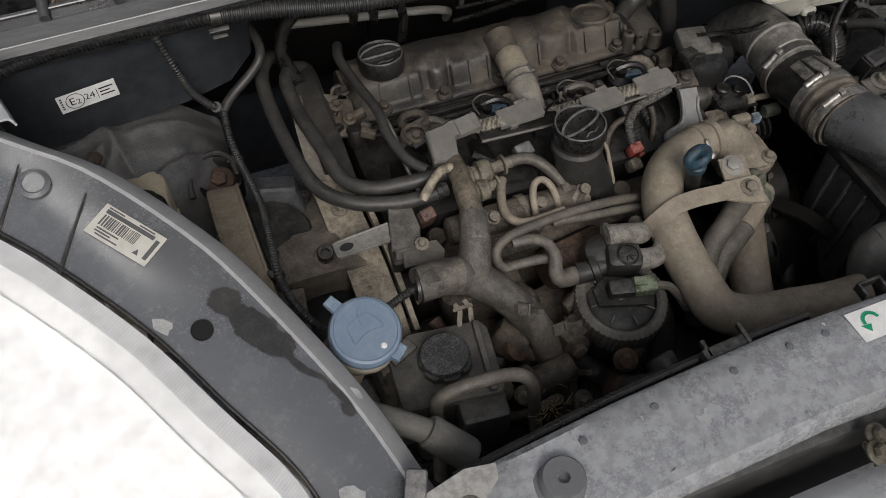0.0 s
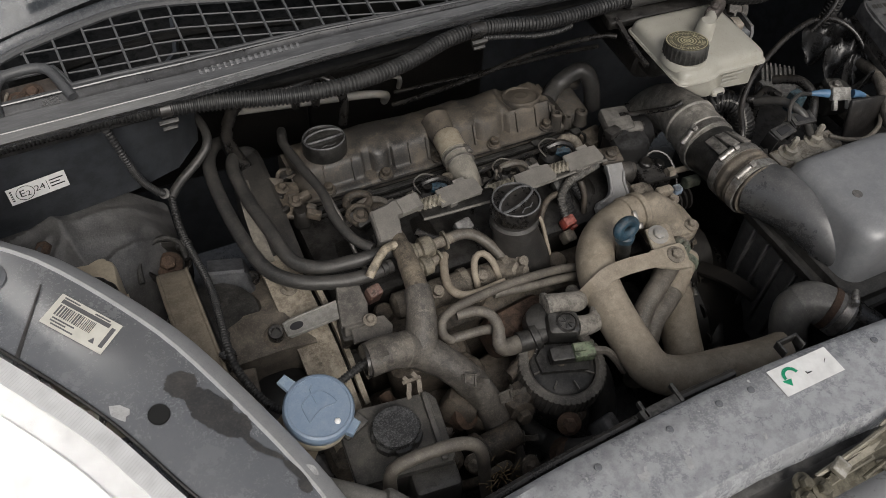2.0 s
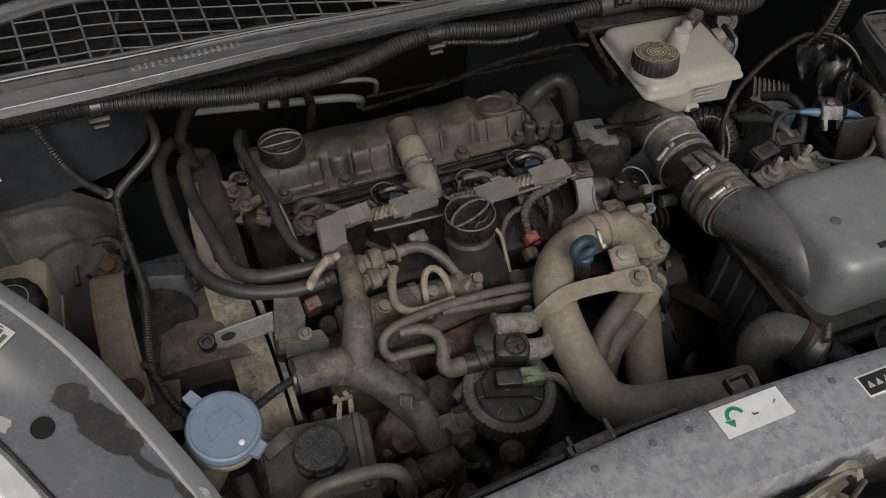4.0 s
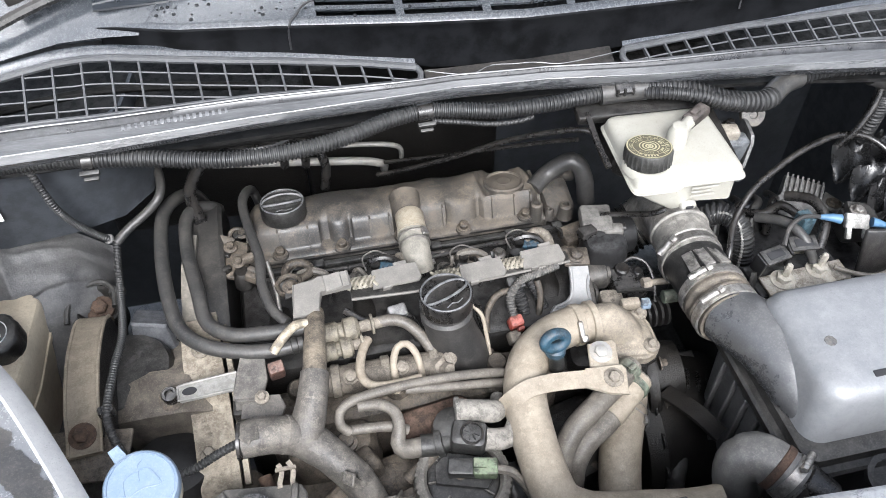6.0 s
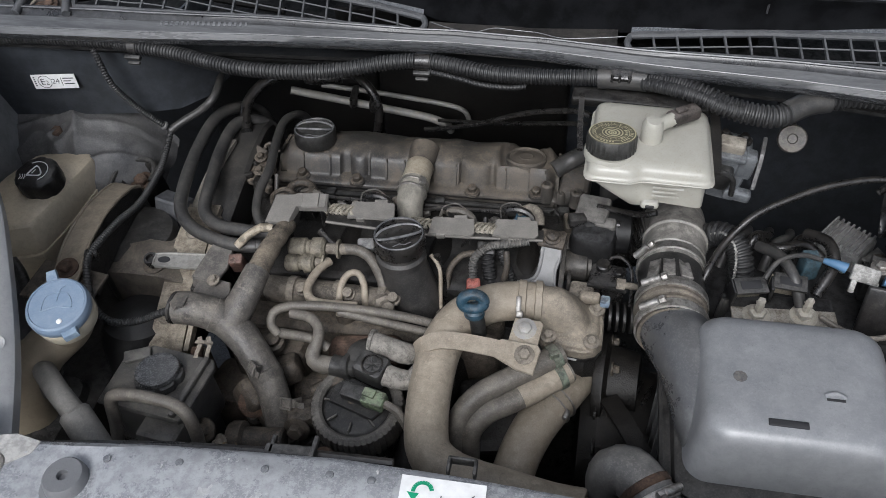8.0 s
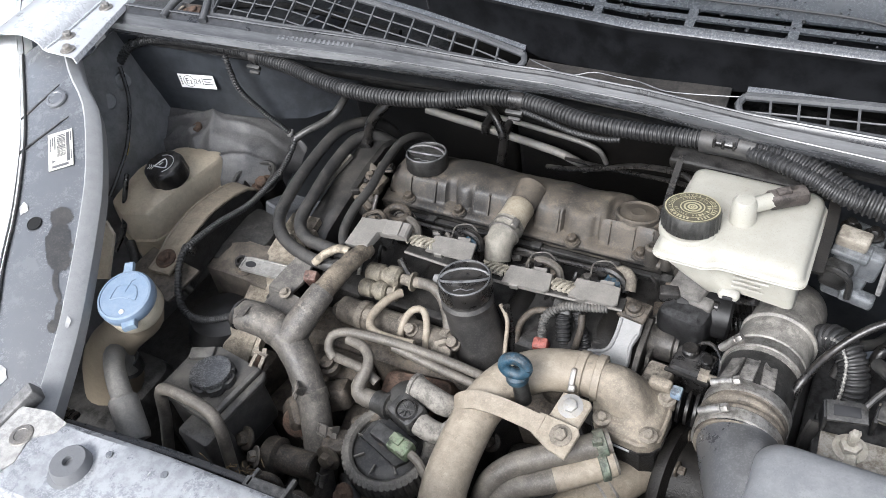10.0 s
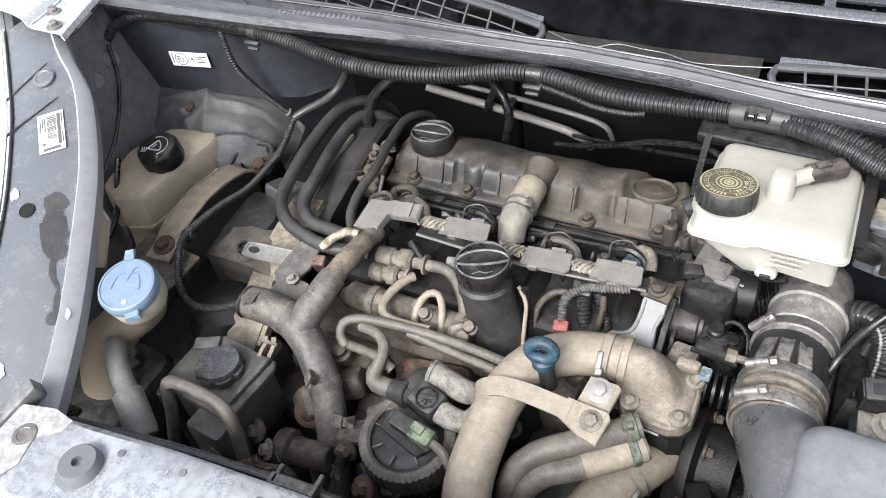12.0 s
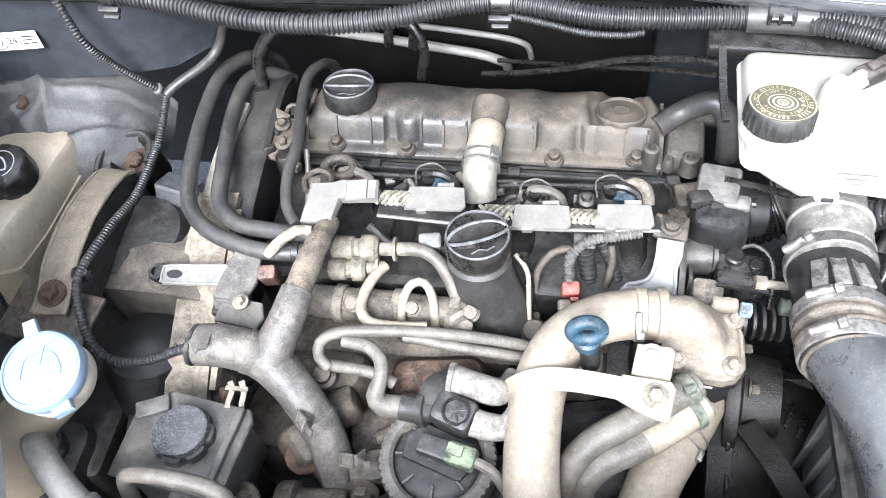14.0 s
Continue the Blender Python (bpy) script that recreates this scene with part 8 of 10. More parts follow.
    worm_clamp((0.168, 0.067, 0.784), (0.55, -0.8, -0.25), 0.0255, (0.5, -0.2, 0.9), root, "rusty worm-drive clamp")
    part("stub", Geo().cyl((0.172, 0.061, 0.782), (0.192, 0.036, 0.772), 0.027, n=24, edge=0.002), BLACK, root)
    solo("gearbox_cover", Geo().prism([(0.125, 0.215), (0.205, 0.212), (0.212, 0.320), (0.140, 0.318)], pose(0, 0, 0.615, 4, 0, 0), 0.012, 0.004), BLACK_DUSTY, "dark dusty plastic cover low over the gearbox", "cover")
    solo("low_hose", Geo().tube([(0.15, 0.20, 0.63), (0.12, 0.15, 0.62), (0.10, 0.12, 0.66), (0.115, 0.09, 0.70), (0.14, 0.075, 0.70)], 0.011, 12), BLACK_DUSTY, "dusty black hose low in the bay", "hose")
    # gearbox below
    gb = thing("gearbox", (0.16, 0.25, 0.45), "gearbox casing low in the bay, its shade in a near-black colour", "gearbox")
    part("casing", Geo().lathe((0.10, 0.26, 0.57), (1, 0, 0), [(0.10, 0), (0.11, 0.02), (0.10, 0.06), (0.085, 0.14), (0.05, 0.16), (0.0005, 0.16)], 32), CAST_DARK, gb)
    for k in range(7):
        a = radians(30 + 22 * k)
        part("casing_bolt", Geo().bolt((0.115, 0.26 - 0.105 * math.cos(a), 0.57 + 0.105 * math.sin(a)), (1, 0, 0), 0.006, 0.010), CAST_DARK, gb)
    part("lever", Geo().strip([(0.13, 0.24, 0.69), (0.15, 0.20, 0.70), (0.17, 0.17, 0.69)], 0.022, 0.005, UP), CAST_DARK, gb)


coolant_hoses()


# ---- hoses and wiring ----
def wiring_left():
    # trunk conduit with its branch
    root = thing("wiring_trunk", (-0.28, 0.2, 0.72), "thick grey dusty wiring conduit with a taped branch", "wiring conduit")
    path = [(-0.358, 0.208, 0.813), (-0.338, 0.210, 0.812), (-0.315, 0.211, 0.804), (-0.294, 0.207, 0.791), (-0.270, 0.190, 0.774), (-0.246, 0.166, 0.748), (-0.233, 0.141, 0.715), (-0.225, 0.118, 0.680), (-0.220, 0.095, 0.635), (-0.218, 0.085, 0.58)]
    line, radii = smooth_line(path, [0.0178, 0.0192, 0.0190, 0.0195, 0.0182, 0.0176, 0.0170, 0.0165, 0.016, 0.016], 0.004)
    rng = random.Random(40)
    part("trunk", Geo().tube(line, [r * (1 + 0.045 * noise.noise(Vector((k * 0.23, 3, 0)))) for k, r in enumerate(radii)], 24, 0.004), TAPE, root)
    part("mouth", Geo().lathe((-0.357, 0.208, 0.813), (-1, 0.1, 0.05), [(0.017, -0.002), (0.0188, 0), (0.0188, 0.003), (0.015, 0.0035), (0.014, -0.01)], 28), BLACK, root)
    twig, thick = smooth_line([(-0.296, 0.209, 0.797), (-0.284, 0.235, 0.816), (-0.277, 0.262, 0.827), (-0.273, 0.292, 0.830), (-0.270, 0.320, 0.828), (-0.268, 0.345, 0.822)], [0.0165, 0.0140, 0.0128, 0.0122, 0.0112, 0.0105], 0.004)
    part("branch", Geo().tube(twig, [r * (1 + 0.09 * noise.noise(Vector((k * 0.35, 9, 0)))) for k, r in enumerate(thick)], 18, 0.004), dusty("brown_dust_tape", (0.125, 0.104, 0.080), 0.8, dust=(0.28, 0.235, 0.175), rough=0.7, second=(0.060, 0.050, 0.040), bump=1.0, stain=0.45), root, "taped branch to the injector tray")
    for k, p in enumerate(line):
        if k % 21 == 12 and k < 78:
            d = (line[k + 1] - line[k - 1]).normalized()
            part("wrap", Geo().lathe(p - d * 0.006, d + Vector((rng.uniform(-0.12, 0.12), rng.uniform(-0.1, 0.1), 0)), [(radii[k] * 0.99, 0), (radii[k] * 1.05, 0.001), (radii[k] * 1.045, 0.011 + rng.uniform(-0.003, 0.003)), (radii[k] * 0.99, 0.014)], 26, cap=(False, False)), TAPE, root, "tape wrap")
    foot = [p for p in twig if p.y < 0.262]
    part("branch_sleeve", Geo().tube(foot, [r * 1.10 + 0.0008 for r in thick[:len(foot)]], 22, 0.004), TAPE, root, "smooth grey sleeve at the branch foot")
    part("sleeve_lip", Geo().lathe(foot[-1] - (foot[-1] - foot[-2]) * 0.5, foot[-1] - foot[-2], [(0.0125, 0), (0.0150, 0.0006), (0.0148, 0.003), (0.0125, 0.0036)], 22), TAPE, root)
    # plastic clips that clasp the trunk, each with a hollow square eye
    for c, across, reach in (((-0.262, 0.167, 0.777), Vector((0.55, -0.5, 0.3)), 0.012), ((-0.226, 0.148, 0.742), Vector((0.8, -0.1, 0.2)), 0.014), ((-0.224, 0.114, 0.700), Vector((0.7, -0.3, 0.3)), 0.014)):
        c, across = Vector(c), across.normalized()
        up = Vector((0.1, -0.75, 0.65)).normalized()
        side = up.cross(across).normalized()
        clip = part("trunk_clip", Geo().strip([c - across * reach, c + up * 0.003, c + across * reach, c + across * (reach + 0.006) - up * 0.012], 0.010, 0.0022, up), TAPE, root, "dusty plastic clip")
        eye = [c + across * (reach * 0.2 + x) + side * y + up * 0.004 for x, y in ((-0.005, -0.005), (0.007, -0.006), (0.008, 0.006), (-0.004, 0.006), (-0.005, -0.005))]
        part("clip_eye", Geo().tube(eye, 0.0016, 6, 0.02), TAPE, clip)
        part("clip_tongue", Geo().strip([c + across * reach, c + across * (reach + 0.008) + up * 0.006, c + across * (reach + 0.014) + up * 0.004], 0.006, 0.0016, up), TAPE, clip)
    part("torn_flap", Geo().strip([(-0.352, 0.196, 0.830), (-0.347, 0.200, 0.834), (-0.338, 0.201, 0.833)], 0.014, 0.0014, UP), TAPE, root)
    spring = part("spring_clip", Geo().strip([(-0.326, 0.186, 0.793), (-0.323, 0.178, 0.790), (-0.327, 0.168, 0.780), (-0.321, 0.160, 0.772)], 0.005, 0.0016, UP), TAN, root, "pale metal spring clip")
    part("clip_leg", Geo().strip([(-0.316, 0.187, 0.794), (-0.312, 0.178, 0.790), (-0.314, 0.168, 0.781), (-0.309, 0.161, 0.774)], 0.005, 0.0016, UP), TAN, spring)
    part("clip_bar", Geo().strip([(-0.329, 0.181, 0.791), (-0.319, 0.180, 0.793), (-0.309, 0.181, 0.791)], 0.004, 0.0016, UP), TAN, spring)
    part("clip_bar", Geo().strip([(-0.327, 0.163, 0.776), (-0.317, 0.162, 0.778), (-0.308, 0.163, 0.776)], 0.004, 0.0016, UP), TAN, spring)
    # the white tipped lead and its brown plug
    hose("pale_sleeve", [(-0.277, 0.322, 0.836), (-0.290, 0.320, 0.838), (-0.305, 0.310, 0.832), (-0.317, 0.302, 0.822)], 0.0052, dusty("soiled_pale_sleeve", (0.44, 0.385, 0.295), 0.7, dust=(0.27, 0.22, 0.16), rough=0.5), "short pale plastic sleeve on the wiring", "sleeve")
    solo("brown_plug", Geo().box((-0.317, 0.292, 0.803), (0.017, 0.014, 0.028), 0.003, (20, 0, 10)), BROWN_RED, "brown-red plug below the pale sleeve", "plug")
    # corrugated loom on the near wing side
    hose("corrugated_loom", [(-0.528, 0.466, 0.975), (-0.518, 0.460, 0.93), (-0.512, 0.478, 0.885), (-0.500, 0.494, 0.848), (-0.487, 0.502, 0.827)], 0.0043, CONDUIT, "thin black corrugated loom down the corner panel", "wiring loom", (0.0036, 0.0010), 12)
    hose("black_cable", [(-0.486, 0.500, 0.826), (-0.470, 0.513, 0.834), (-0.447, 0.524, 0.845), (-0.430, 0.533, 0.858), (-0.426, 0.549, 0.866), (-0.430, 0.575, 0.868), (-0.44, 0.62, 0.86)], 0.0055, RUBBER, "dark cable bending back to the bulkhead", "cable")
    hose("corrugated_loom", [(-0.486, 0.501, 0.826), (-0.488, 0.475, 0.808), (-0.4865, 0.447, 0.801), (-0.482, 0.410, 0.804), (-0.4785, 0.367, 0.810), (-0.480, 0.320, 0.823), (-0.483, 0.270, 0.829), (-0.482, 0.248, 0.826), (-0.474, 0.225, 0.812), (-0.460, 0.205, 0.798), (-0.440, 0.197, 0.788), (-0.410, 0.200, 0.790), (-0.378, 0.206, 0.803), (-0.355, 0.208, 0.813)], 0.0047, CONDUIT, "black corrugated loom looping into the wiring trunk", "wiring loom", (0.0036, 0.0009), 12)
    solo("cable_tie", Geo().lathe((-0.493, 0.4985, 0.836), (0.4, 0.3, -0.7), [(0.0055, 0), (0.0062, 0.0008), (0.0062, 0.003), (0.0055, 0.0038)], 16).box((-0.500, 0.497, 0.842), (0.002, 0.002, 0.014), 0.0006, (20, 10, 0)), GREY_CLIP, "pale cable tie round two looms", "cable tie")
    solo("loom_clip", Geo().box((-0.485, 0.264, 0.823), (0.016, 0.012, 0.014), 0.003, (0, 0, 20)), BLACK, "black clip holding the loom to the mount", "clip")
    solo("loom_clip", Geo().box((-0.490, 0.446, 0.799), (0.018, 0.012, 0.010), 0.003, (0, 0, -20)), BLACK_DUSTY, "black clip holding the loom to the mount", "clip")
    # hoses over the timing cover
    root = thing("vacuum_hose", (-0.363, 0.436, 0.777), "dark grey rubber hose over the timing cover", "hose", "hoses over the timing cover")
    part("hose", Geo().tube([(-0.372, 0.575, 0.785), (-0.380, 0.566, 0.800), (-0.396, 0.552, 0.813), (-0.407, 0.526, 0.818), (-0.405, 0.47, 0.818), (-0.395, 0.41, 0.817), (-0.386, 0.365, 0.813), (-0.360, 0.342, 0.813), (-0.325, 0.334, 0.816), (-0.290, 0.330, 0.819), (-0.272, 0.330, 0.82)], 0.0083, 14, 0.006), RUBBER, root)
    part("end_collar", Geo().lathe((-0.2801, 0.33, 0.8196), (0.018, 0.0, 0.001), [(0.0083, 0), (0.0096, 0.001), (0.0096, 0.007), (0.0083, 0.008)], 18), BLACK_DUSTY, root)
    root = thing("vacuum_hose", (-0.379, 0.44, 0.804), "dark grey rubber hose over the timing cover", "hose", "hoses over the timing cover")
    part("hose", Geo().tube([(-0.392, 0.612, 0.760), (-0.398, 0.604, 0.788), (-0.411, 0.588, 0.808), (-0.426, 0.558, 0.822), (-0.434, 0.525, 0.826), (-0.434, 0.47, 0.824), (-0.428, 0.41, 0.820), (-0.416, 0.362, 0.816), (-0.390, 0.333, 0.814), (-0.350, 0.317, 0.812), (-0.315, 0.312, 0.812), (-0.285, 0.315, 0.812)], 0.0083, 14, 0.006), RUBBER, root)
    part("end_collar", Geo().lathe((-0.2985, 0.3136, 0.812), (0.03, 0.003, 0.0), [(0.0083, 0), (0.0096, 0.001), (0.0096, 0.007), (0.0083, 0.008)], 18), BLACK_DUSTY, root)
    hose("breather_pipe", [(-0.322, 0.605, 0.760), (-0.326, 0.592, 0.795), (-0.332, 0.568, 0.814), (-0.337, 0.540, 0.821), (-0.331, 0.49, 0.825), (-0.322, 0.44, 0.826), (-0.322, 0.40, 0.824), (-0.314, 0.362, 0.822), (-0.298, 0.338, 0.822)], 0.0060, RUBBER, "dark dusty hose along the rocker cover end", n=14)
    hose("thin_steel_pipe", [(-0.315, 0.44, 0.815), (-0.309, 0.41, 0.80), (-0.307, 0.38, 0.78), (-0.30, 0.35, 0.76)], 0.0028, STEEL, "thin steel pipe beside the rocker cover", "pipe")
    hose("black_hose", [(-0.36, 0.62, 0.845), (-0.385, 0.60, 0.84), (-0.40, 0.57, 0.825), (-0.39, 0.53, 0.81)], 0.008, BLACK, "black hose behind the timing cover")


wiring_left()


def rail_loom():
    """The corrugated loom clipped along the bulkhead."""
    line = [(-0.50, 0.474, 0.978), (-0.482, 0.468, 0.982), (-0.46, 0.462, 0.983), (-0.41, 0.456, 0.980), (-0.365, 0.447, 0.977), (-0.32, 0.441, 0.975), (-0.26, 0.441, 0.975), (-0.205, 0.452, 0.975), (-0.155, 0.467, 0.978), (-0.112, 0.471, 0.980), (-0.075, 0.466, 0.979), (-0.035, 0.459, 0.977), (0.02, 0.458, 0.977), (0.085, 0.459, 0.980)]
    root = thing("bulkhead_loom", (-0.3, 0.455, 0.965), "black corrugated wiring loom along the bulkhead", "wiring loom")
    part("conduit", Geo().tube(line, 0.0092, 16, 0.006, (0.0042, 0.0017)), CONDUIT, root)
    part("thin_end", Geo().tube([(-0.70, 0.435, 0.955), (-0.685, 0.454, 0.972), (-0.64, 0.466, 0.980), (-0.56, 0.469, 0.981), (-0.505, 0.470, 0.980), (-0.47, 0.466, 0.981)], 0.0068, 12, 0.006, (0.0040, 0.0014)), CONDUIT, root, "thinner end of the loom")
    for p, q in (((-0.124, 0.4705, 0.9795), (-0.106, 0.471, 0.980)), ((-0.474, 0.4622, 0.9834), (-0.462, 0.462, 0.983))):
        part("band", Geo().cyl(p, q, 0.0102, n=18, edge=0.001), BLACK, root, "black band")
    hose("thin_loom", [(-0.108, 0.463, 0.972), (-0.075, 0.456, 0.970), (-0.045, 0.450, 0.967), (-0.015, 0.449, 0.966), (0.005, 0.452, 0.967)], 0.0032, CONDUIT, "thin black corrugated loom under the bulkhead loom", "wiring loom", (0.003, 0.0008), 10)
    root = thing("loom_joint", (0.11, 0.455, 0.96), "grey taped joint block on the bulkhead loom", "wiring joint")
    part("sleeve", Geo().tube([(0.084, 0.459, 0.980), (0.11, 0.457, 0.982), (0.136, 0.454, 0.983)], 0.0125, 18), RUBBER, root)
    part("block", Geo().box((0.108, 0.450, 0.989), (0.022, 0.012, 0.010), 0.002, (30, 0, -4)), BLACK, root)
    for x in (0.098, 0.106, 0.116):
        part("latch", Geo().box((x, 0.444, 0.990), (0.003, 0.003, 0.010), 0.001), BLACK, root)
    part("tag", Geo().box((0.156, 0.452, 0.992), (0.016, 0.010, 0.003), 0.001, (0, 0, -14)), PAPER_OLD, root, "pale tag")
    hose("thick_loom", [(0.136, 0.454, 0.984), (0.165, 0.447, 0.985), (0.195, 0.436, 0.980), (0.225, 0.424, 0.974), (0.262, 0.419, 0.971), (0.283, 0.425, 0.973)], 0.0122, CONDUIT, "thick black corrugated loom beside the reservoir", "wiring loom", (0.0056, 0.0024), 20)
    hose("thin_loom", [(0.132, 0.446, 0.984), (0.155, 0.432, 0.990), (0.185, 0.420, 0.990), (0.210, 0.411, 0.985), (0.232, 0.410, 0.980)], 0.0075, CONDUIT, "thin black corrugated loom beside the reservoir", "wiring loom", (0.0044, 0.0016), 14)
    solo("loom_sleeve", Geo().tube([(0.278, 0.424, 0.972), (0.30, 0.438, 0.976), (0.322, 0.445, 0.977)], 0.0125, 18), RUBBER, "dark taped sleeve on the thick loom", "sleeve")
    hose("thick_loom", [(0.318, 0.444, 0.977), (0.35, 0.448, 0.977), (0.39, 0.447, 0.974), (0.425, 0.442, 0.966)], 0.0105, CONDUIT, "thick black corrugated loom under the seal", "wiring loom", (0.0056, 0.0024), 20)
    solo("loom_sleeve", Geo().tube([(0.420, 0.443, 0.968), (0.440, 0.440, 0.96), (0.452, 0.444, 0.945)], 0.0135, 18), RUBBER, "dark taped sleeve on the thick loom", "sleeve")
    hose("thick_loom", [(0.452, 0.444, 0.945), (0.462, 0.452, 0.915), (0.462, 0.455, 0.87), (0.455, 0.45, 0.83)], 0.0122, CONDUIT, "thick black corrugated loom going down", "wiring loom", (0.0056, 0.0024), 20)
    hose("black_cable", [(0.436, 0.436, 0.955), (0.432, 0.430, 0.938), (0.424, 0.425, 0.920), (0.414, 0.422, 0.900), (0.400, 0.425, 0.875)], 0.0042, BLACK, "black cable hanging from the loom", "cable")
    for x, y, z in ((-0.468, 0.455, 0.972), (-0.115, 0.462, 0.969)):
        root = thing("loom_clip", (x, y, z), "grey metal clip below the bulkhead loom", "clip", "clips of the bulkhead loom")
        part("clip", Geo().box((x, y - 0.003, z + 0.002), (0.020, 0.005, 0.006), 0.001, (30, 0, 0)).box((x, y - 0.004, z - 0.005), (0.015, 0.004, 0.004), 0.001, (30, 0, 0)), BLACK_DUSTY, root)
    # air conditioning pipes and cable at the back
    root = thing("refrigerant_pipes", (-0.22, 0.67, 0.76), "pair of pale aluminium refrigerant pipes on the bulkhead", "pipe")
    part("pipe", Geo().tube([(-0.375, 0.672, 0.782), (-0.30, 0.685, 0.760), (-0.25, 0.690, 0.748), (-0.17, 0.685, 0.739), (-0.146, 0.683, 0.733), (-0.136, 0.690, 0.722), (-0.134, 0.705, 0.700)], 0.0062, 14), ALLOY, root)
    part("pipe", Geo().tube([(-0.335, 0.700, 0.775), (-0.25, 0.710, 0.760), (-0.15, 0.704, 0.752), (-0.116, 0.702, 0.745), (-0.107, 0.706, 0.732), (-0.105, 0.716, 0.710)], 0.0040, 12), ALLOY, root)
    for x, y, z in ((-0.282, 0.695, 0.760), (-0.252, 0.697, 0.753)):
        part("band", Geo().box((x, y, z), (0.012, 0.040, 0.020), 0.004, (0, 6, 6)), BLACK, root)
    hose("thin_cable", [(-0.155, 0.62, 0.765), (-0.12, 0.60, 0.785), (-0.06, 0.56, 0.83), (0.0, 0.52, 0.88), (0.06, 0.47, 0.925), (0.08, 0.455, 0.93)], 0.0034, BLACK, "thin dark cable behind the rocker cover", "cable")
    hose("thin_cable", [(-0.14, 0.65, 0.76), (-0.05, 0.60, 0.80), (0.04, 0.53, 0.86), (0.075, 0.48, 0.90)], 0.0028, BLACK, "thin dark cable behind the rocker cover", "cable")
    hose("black_hose", [(-0.30, 0.69, 0.80), (-0.27, 0.66, 0.825), (-0.24, 0.64, 0.82), (-0.225, 0.63, 0.79), (-0.23, 0.625, 0.75)], 0.0065, BLACK, "black hose over the refrigerant pipes")
    hose("black_hose", [(-0.37, 0.67, 0.82), (-0.345, 0.63, 0.845), (-0.31, 0.61, 0.85), (-0.27, 0.62, 0.85)], 0.010, BLACK, "black hose behind the rocker cover")
    hose("grey_hose", [(0.04, 0.52, 0.79), (0.065, 0.535, 0.80), (0.095, 0.53, 0.82), (0.11, 0.52, 0.80), (0.115, 0.51, 0.76)], 0.012, RUBBER, "dark hose behind the rocker cover end", n=14)


rail_loom()


def fuel_lines():
    # quick connectors on the feed and return lines
    gold = dusty("dusty_gold_fitting", (0.20, 0.178, 0.135), 0.7, dust=(0.30, 0.265, 0.21), rough=0.6)
    for (p, q, end, r) in (((-0.268, 0.336, 0.792), (-0.222, 0.338, 0.793), (-0.195, 0.340, 0.793), 0.0125), ((-0.268, 0.316, 0.785), (-0.232, 0.319, 0.786), (-0.214, 0.322, 0.787), 0.011)):
        root = thing("fuel_line_connector", p, "dusty gold-grey fuel line quick connector", "connector", "fuel line connectors")
        d = (Vector(q) - Vector(p)).normalized()
        length = (Vector(q) - Vector(p)).length
        part("body", Geo().lathe(p, d, [(r * 0.8, 0), (r, 0.003), (r, length * 0.45), (r * 0.8, length * 0.5), (r * 0.8, length * 0.6), (r * 1.1, length * 0.64), (r * 1.1, length * 0.92), (r * 0.8, length)], 20), gold, root)
        part("tail", Geo().cyl(q, end, r * 0.55, n=14, edge=0.001), TAN, root)
        e = Vector(q).lerp(Vector(end), 0.5)
        part("collar", Geo().lathe(e, d, [(r * 0.6, 0), (r * 0.95, 0.0006), (r * 0.95, 0.0034), (r * 0.6, 0.004)], 18), gold, root)
    hose("fuel_return_hose", [(-0.200, 0.340, 0.793), (-0.182, 0.339, 0.794), (-0.166, 0.333, 0.789), (-0.152, 0.318, 0.779), (-0.143, 0.302, 0.768), (-0.135, 0.290, 0.75), (-0.13, 0.28, 0.72)], 0.0068, RUBBER_GREY, "dusty grey fuel return hose", n=12)
    hose("fuel_hose", [(-0.214, 0.322, 0.788), (-0.220, 0.312, 0.790), (-0.227, 0.294, 0.789), (-0.229, 0.276, 0.787), (-0.220, 0.262, 0.786), (-0.200, 0.258, 0.786), (-0.165, 0.262, 0.783)], 0.0052, PIPE, "tan dusty thin fuel hose", n=12)
    hose("injection_pipe", [(-0.192, 0.268, 0.755), (-0.192, 0.275, 0.772), (-0.191, 0.289, 0.786), (-0.184, 0.301, 0.793), (-0.173, 0.303, 0.793), (-0.165, 0.294, 0.786), (-0.162, 0.282, 0.772), (-0.161, 0.272, 0.755)], 0.0042, PIPE, "looped dusty steel injection pipe", "pipe", n=12)
    hose("fuel_feed_hose", [(-0.05, 0.262, 0.752), (-0.080, 0.262, 0.766), (-0.131, 0.258, 0.780), (-0.192, 0.252, 0.789), (-0.240, 0.245, 0.791), (-0.258, 0.236, 0.786), (-0.259, 0.226, 0.775), (-0.250, 0.221, 0.768)], 0.0055, RUBBER_GREY, "dusty grey fuel hose across the engine front", n=12, group="fuel hoses across the engine")
    hose("fuel_feed_hose", [(-0.05, 0.252, 0.745), (-0.075, 0.252, 0.759), (-0.122, 0.250, 0.771), (-0.160, 0.250, 0.779), (-0.185, 0.251, 0.783)], 0.0052, RUBBER_GREY, "dusty grey fuel hose across the engine front", n=12, group="fuel hoses across the engine")
    hose("fuel_feed_hose", [(-0.252, 0.224, 0.766), (-0.232, 0.222, 0.768), (-0.208, 0.219, 0.768), (-0.19, 0.215, 0.76)], 0.0058, RUBBER_GREY, "short dusty fuel hose", n=12)
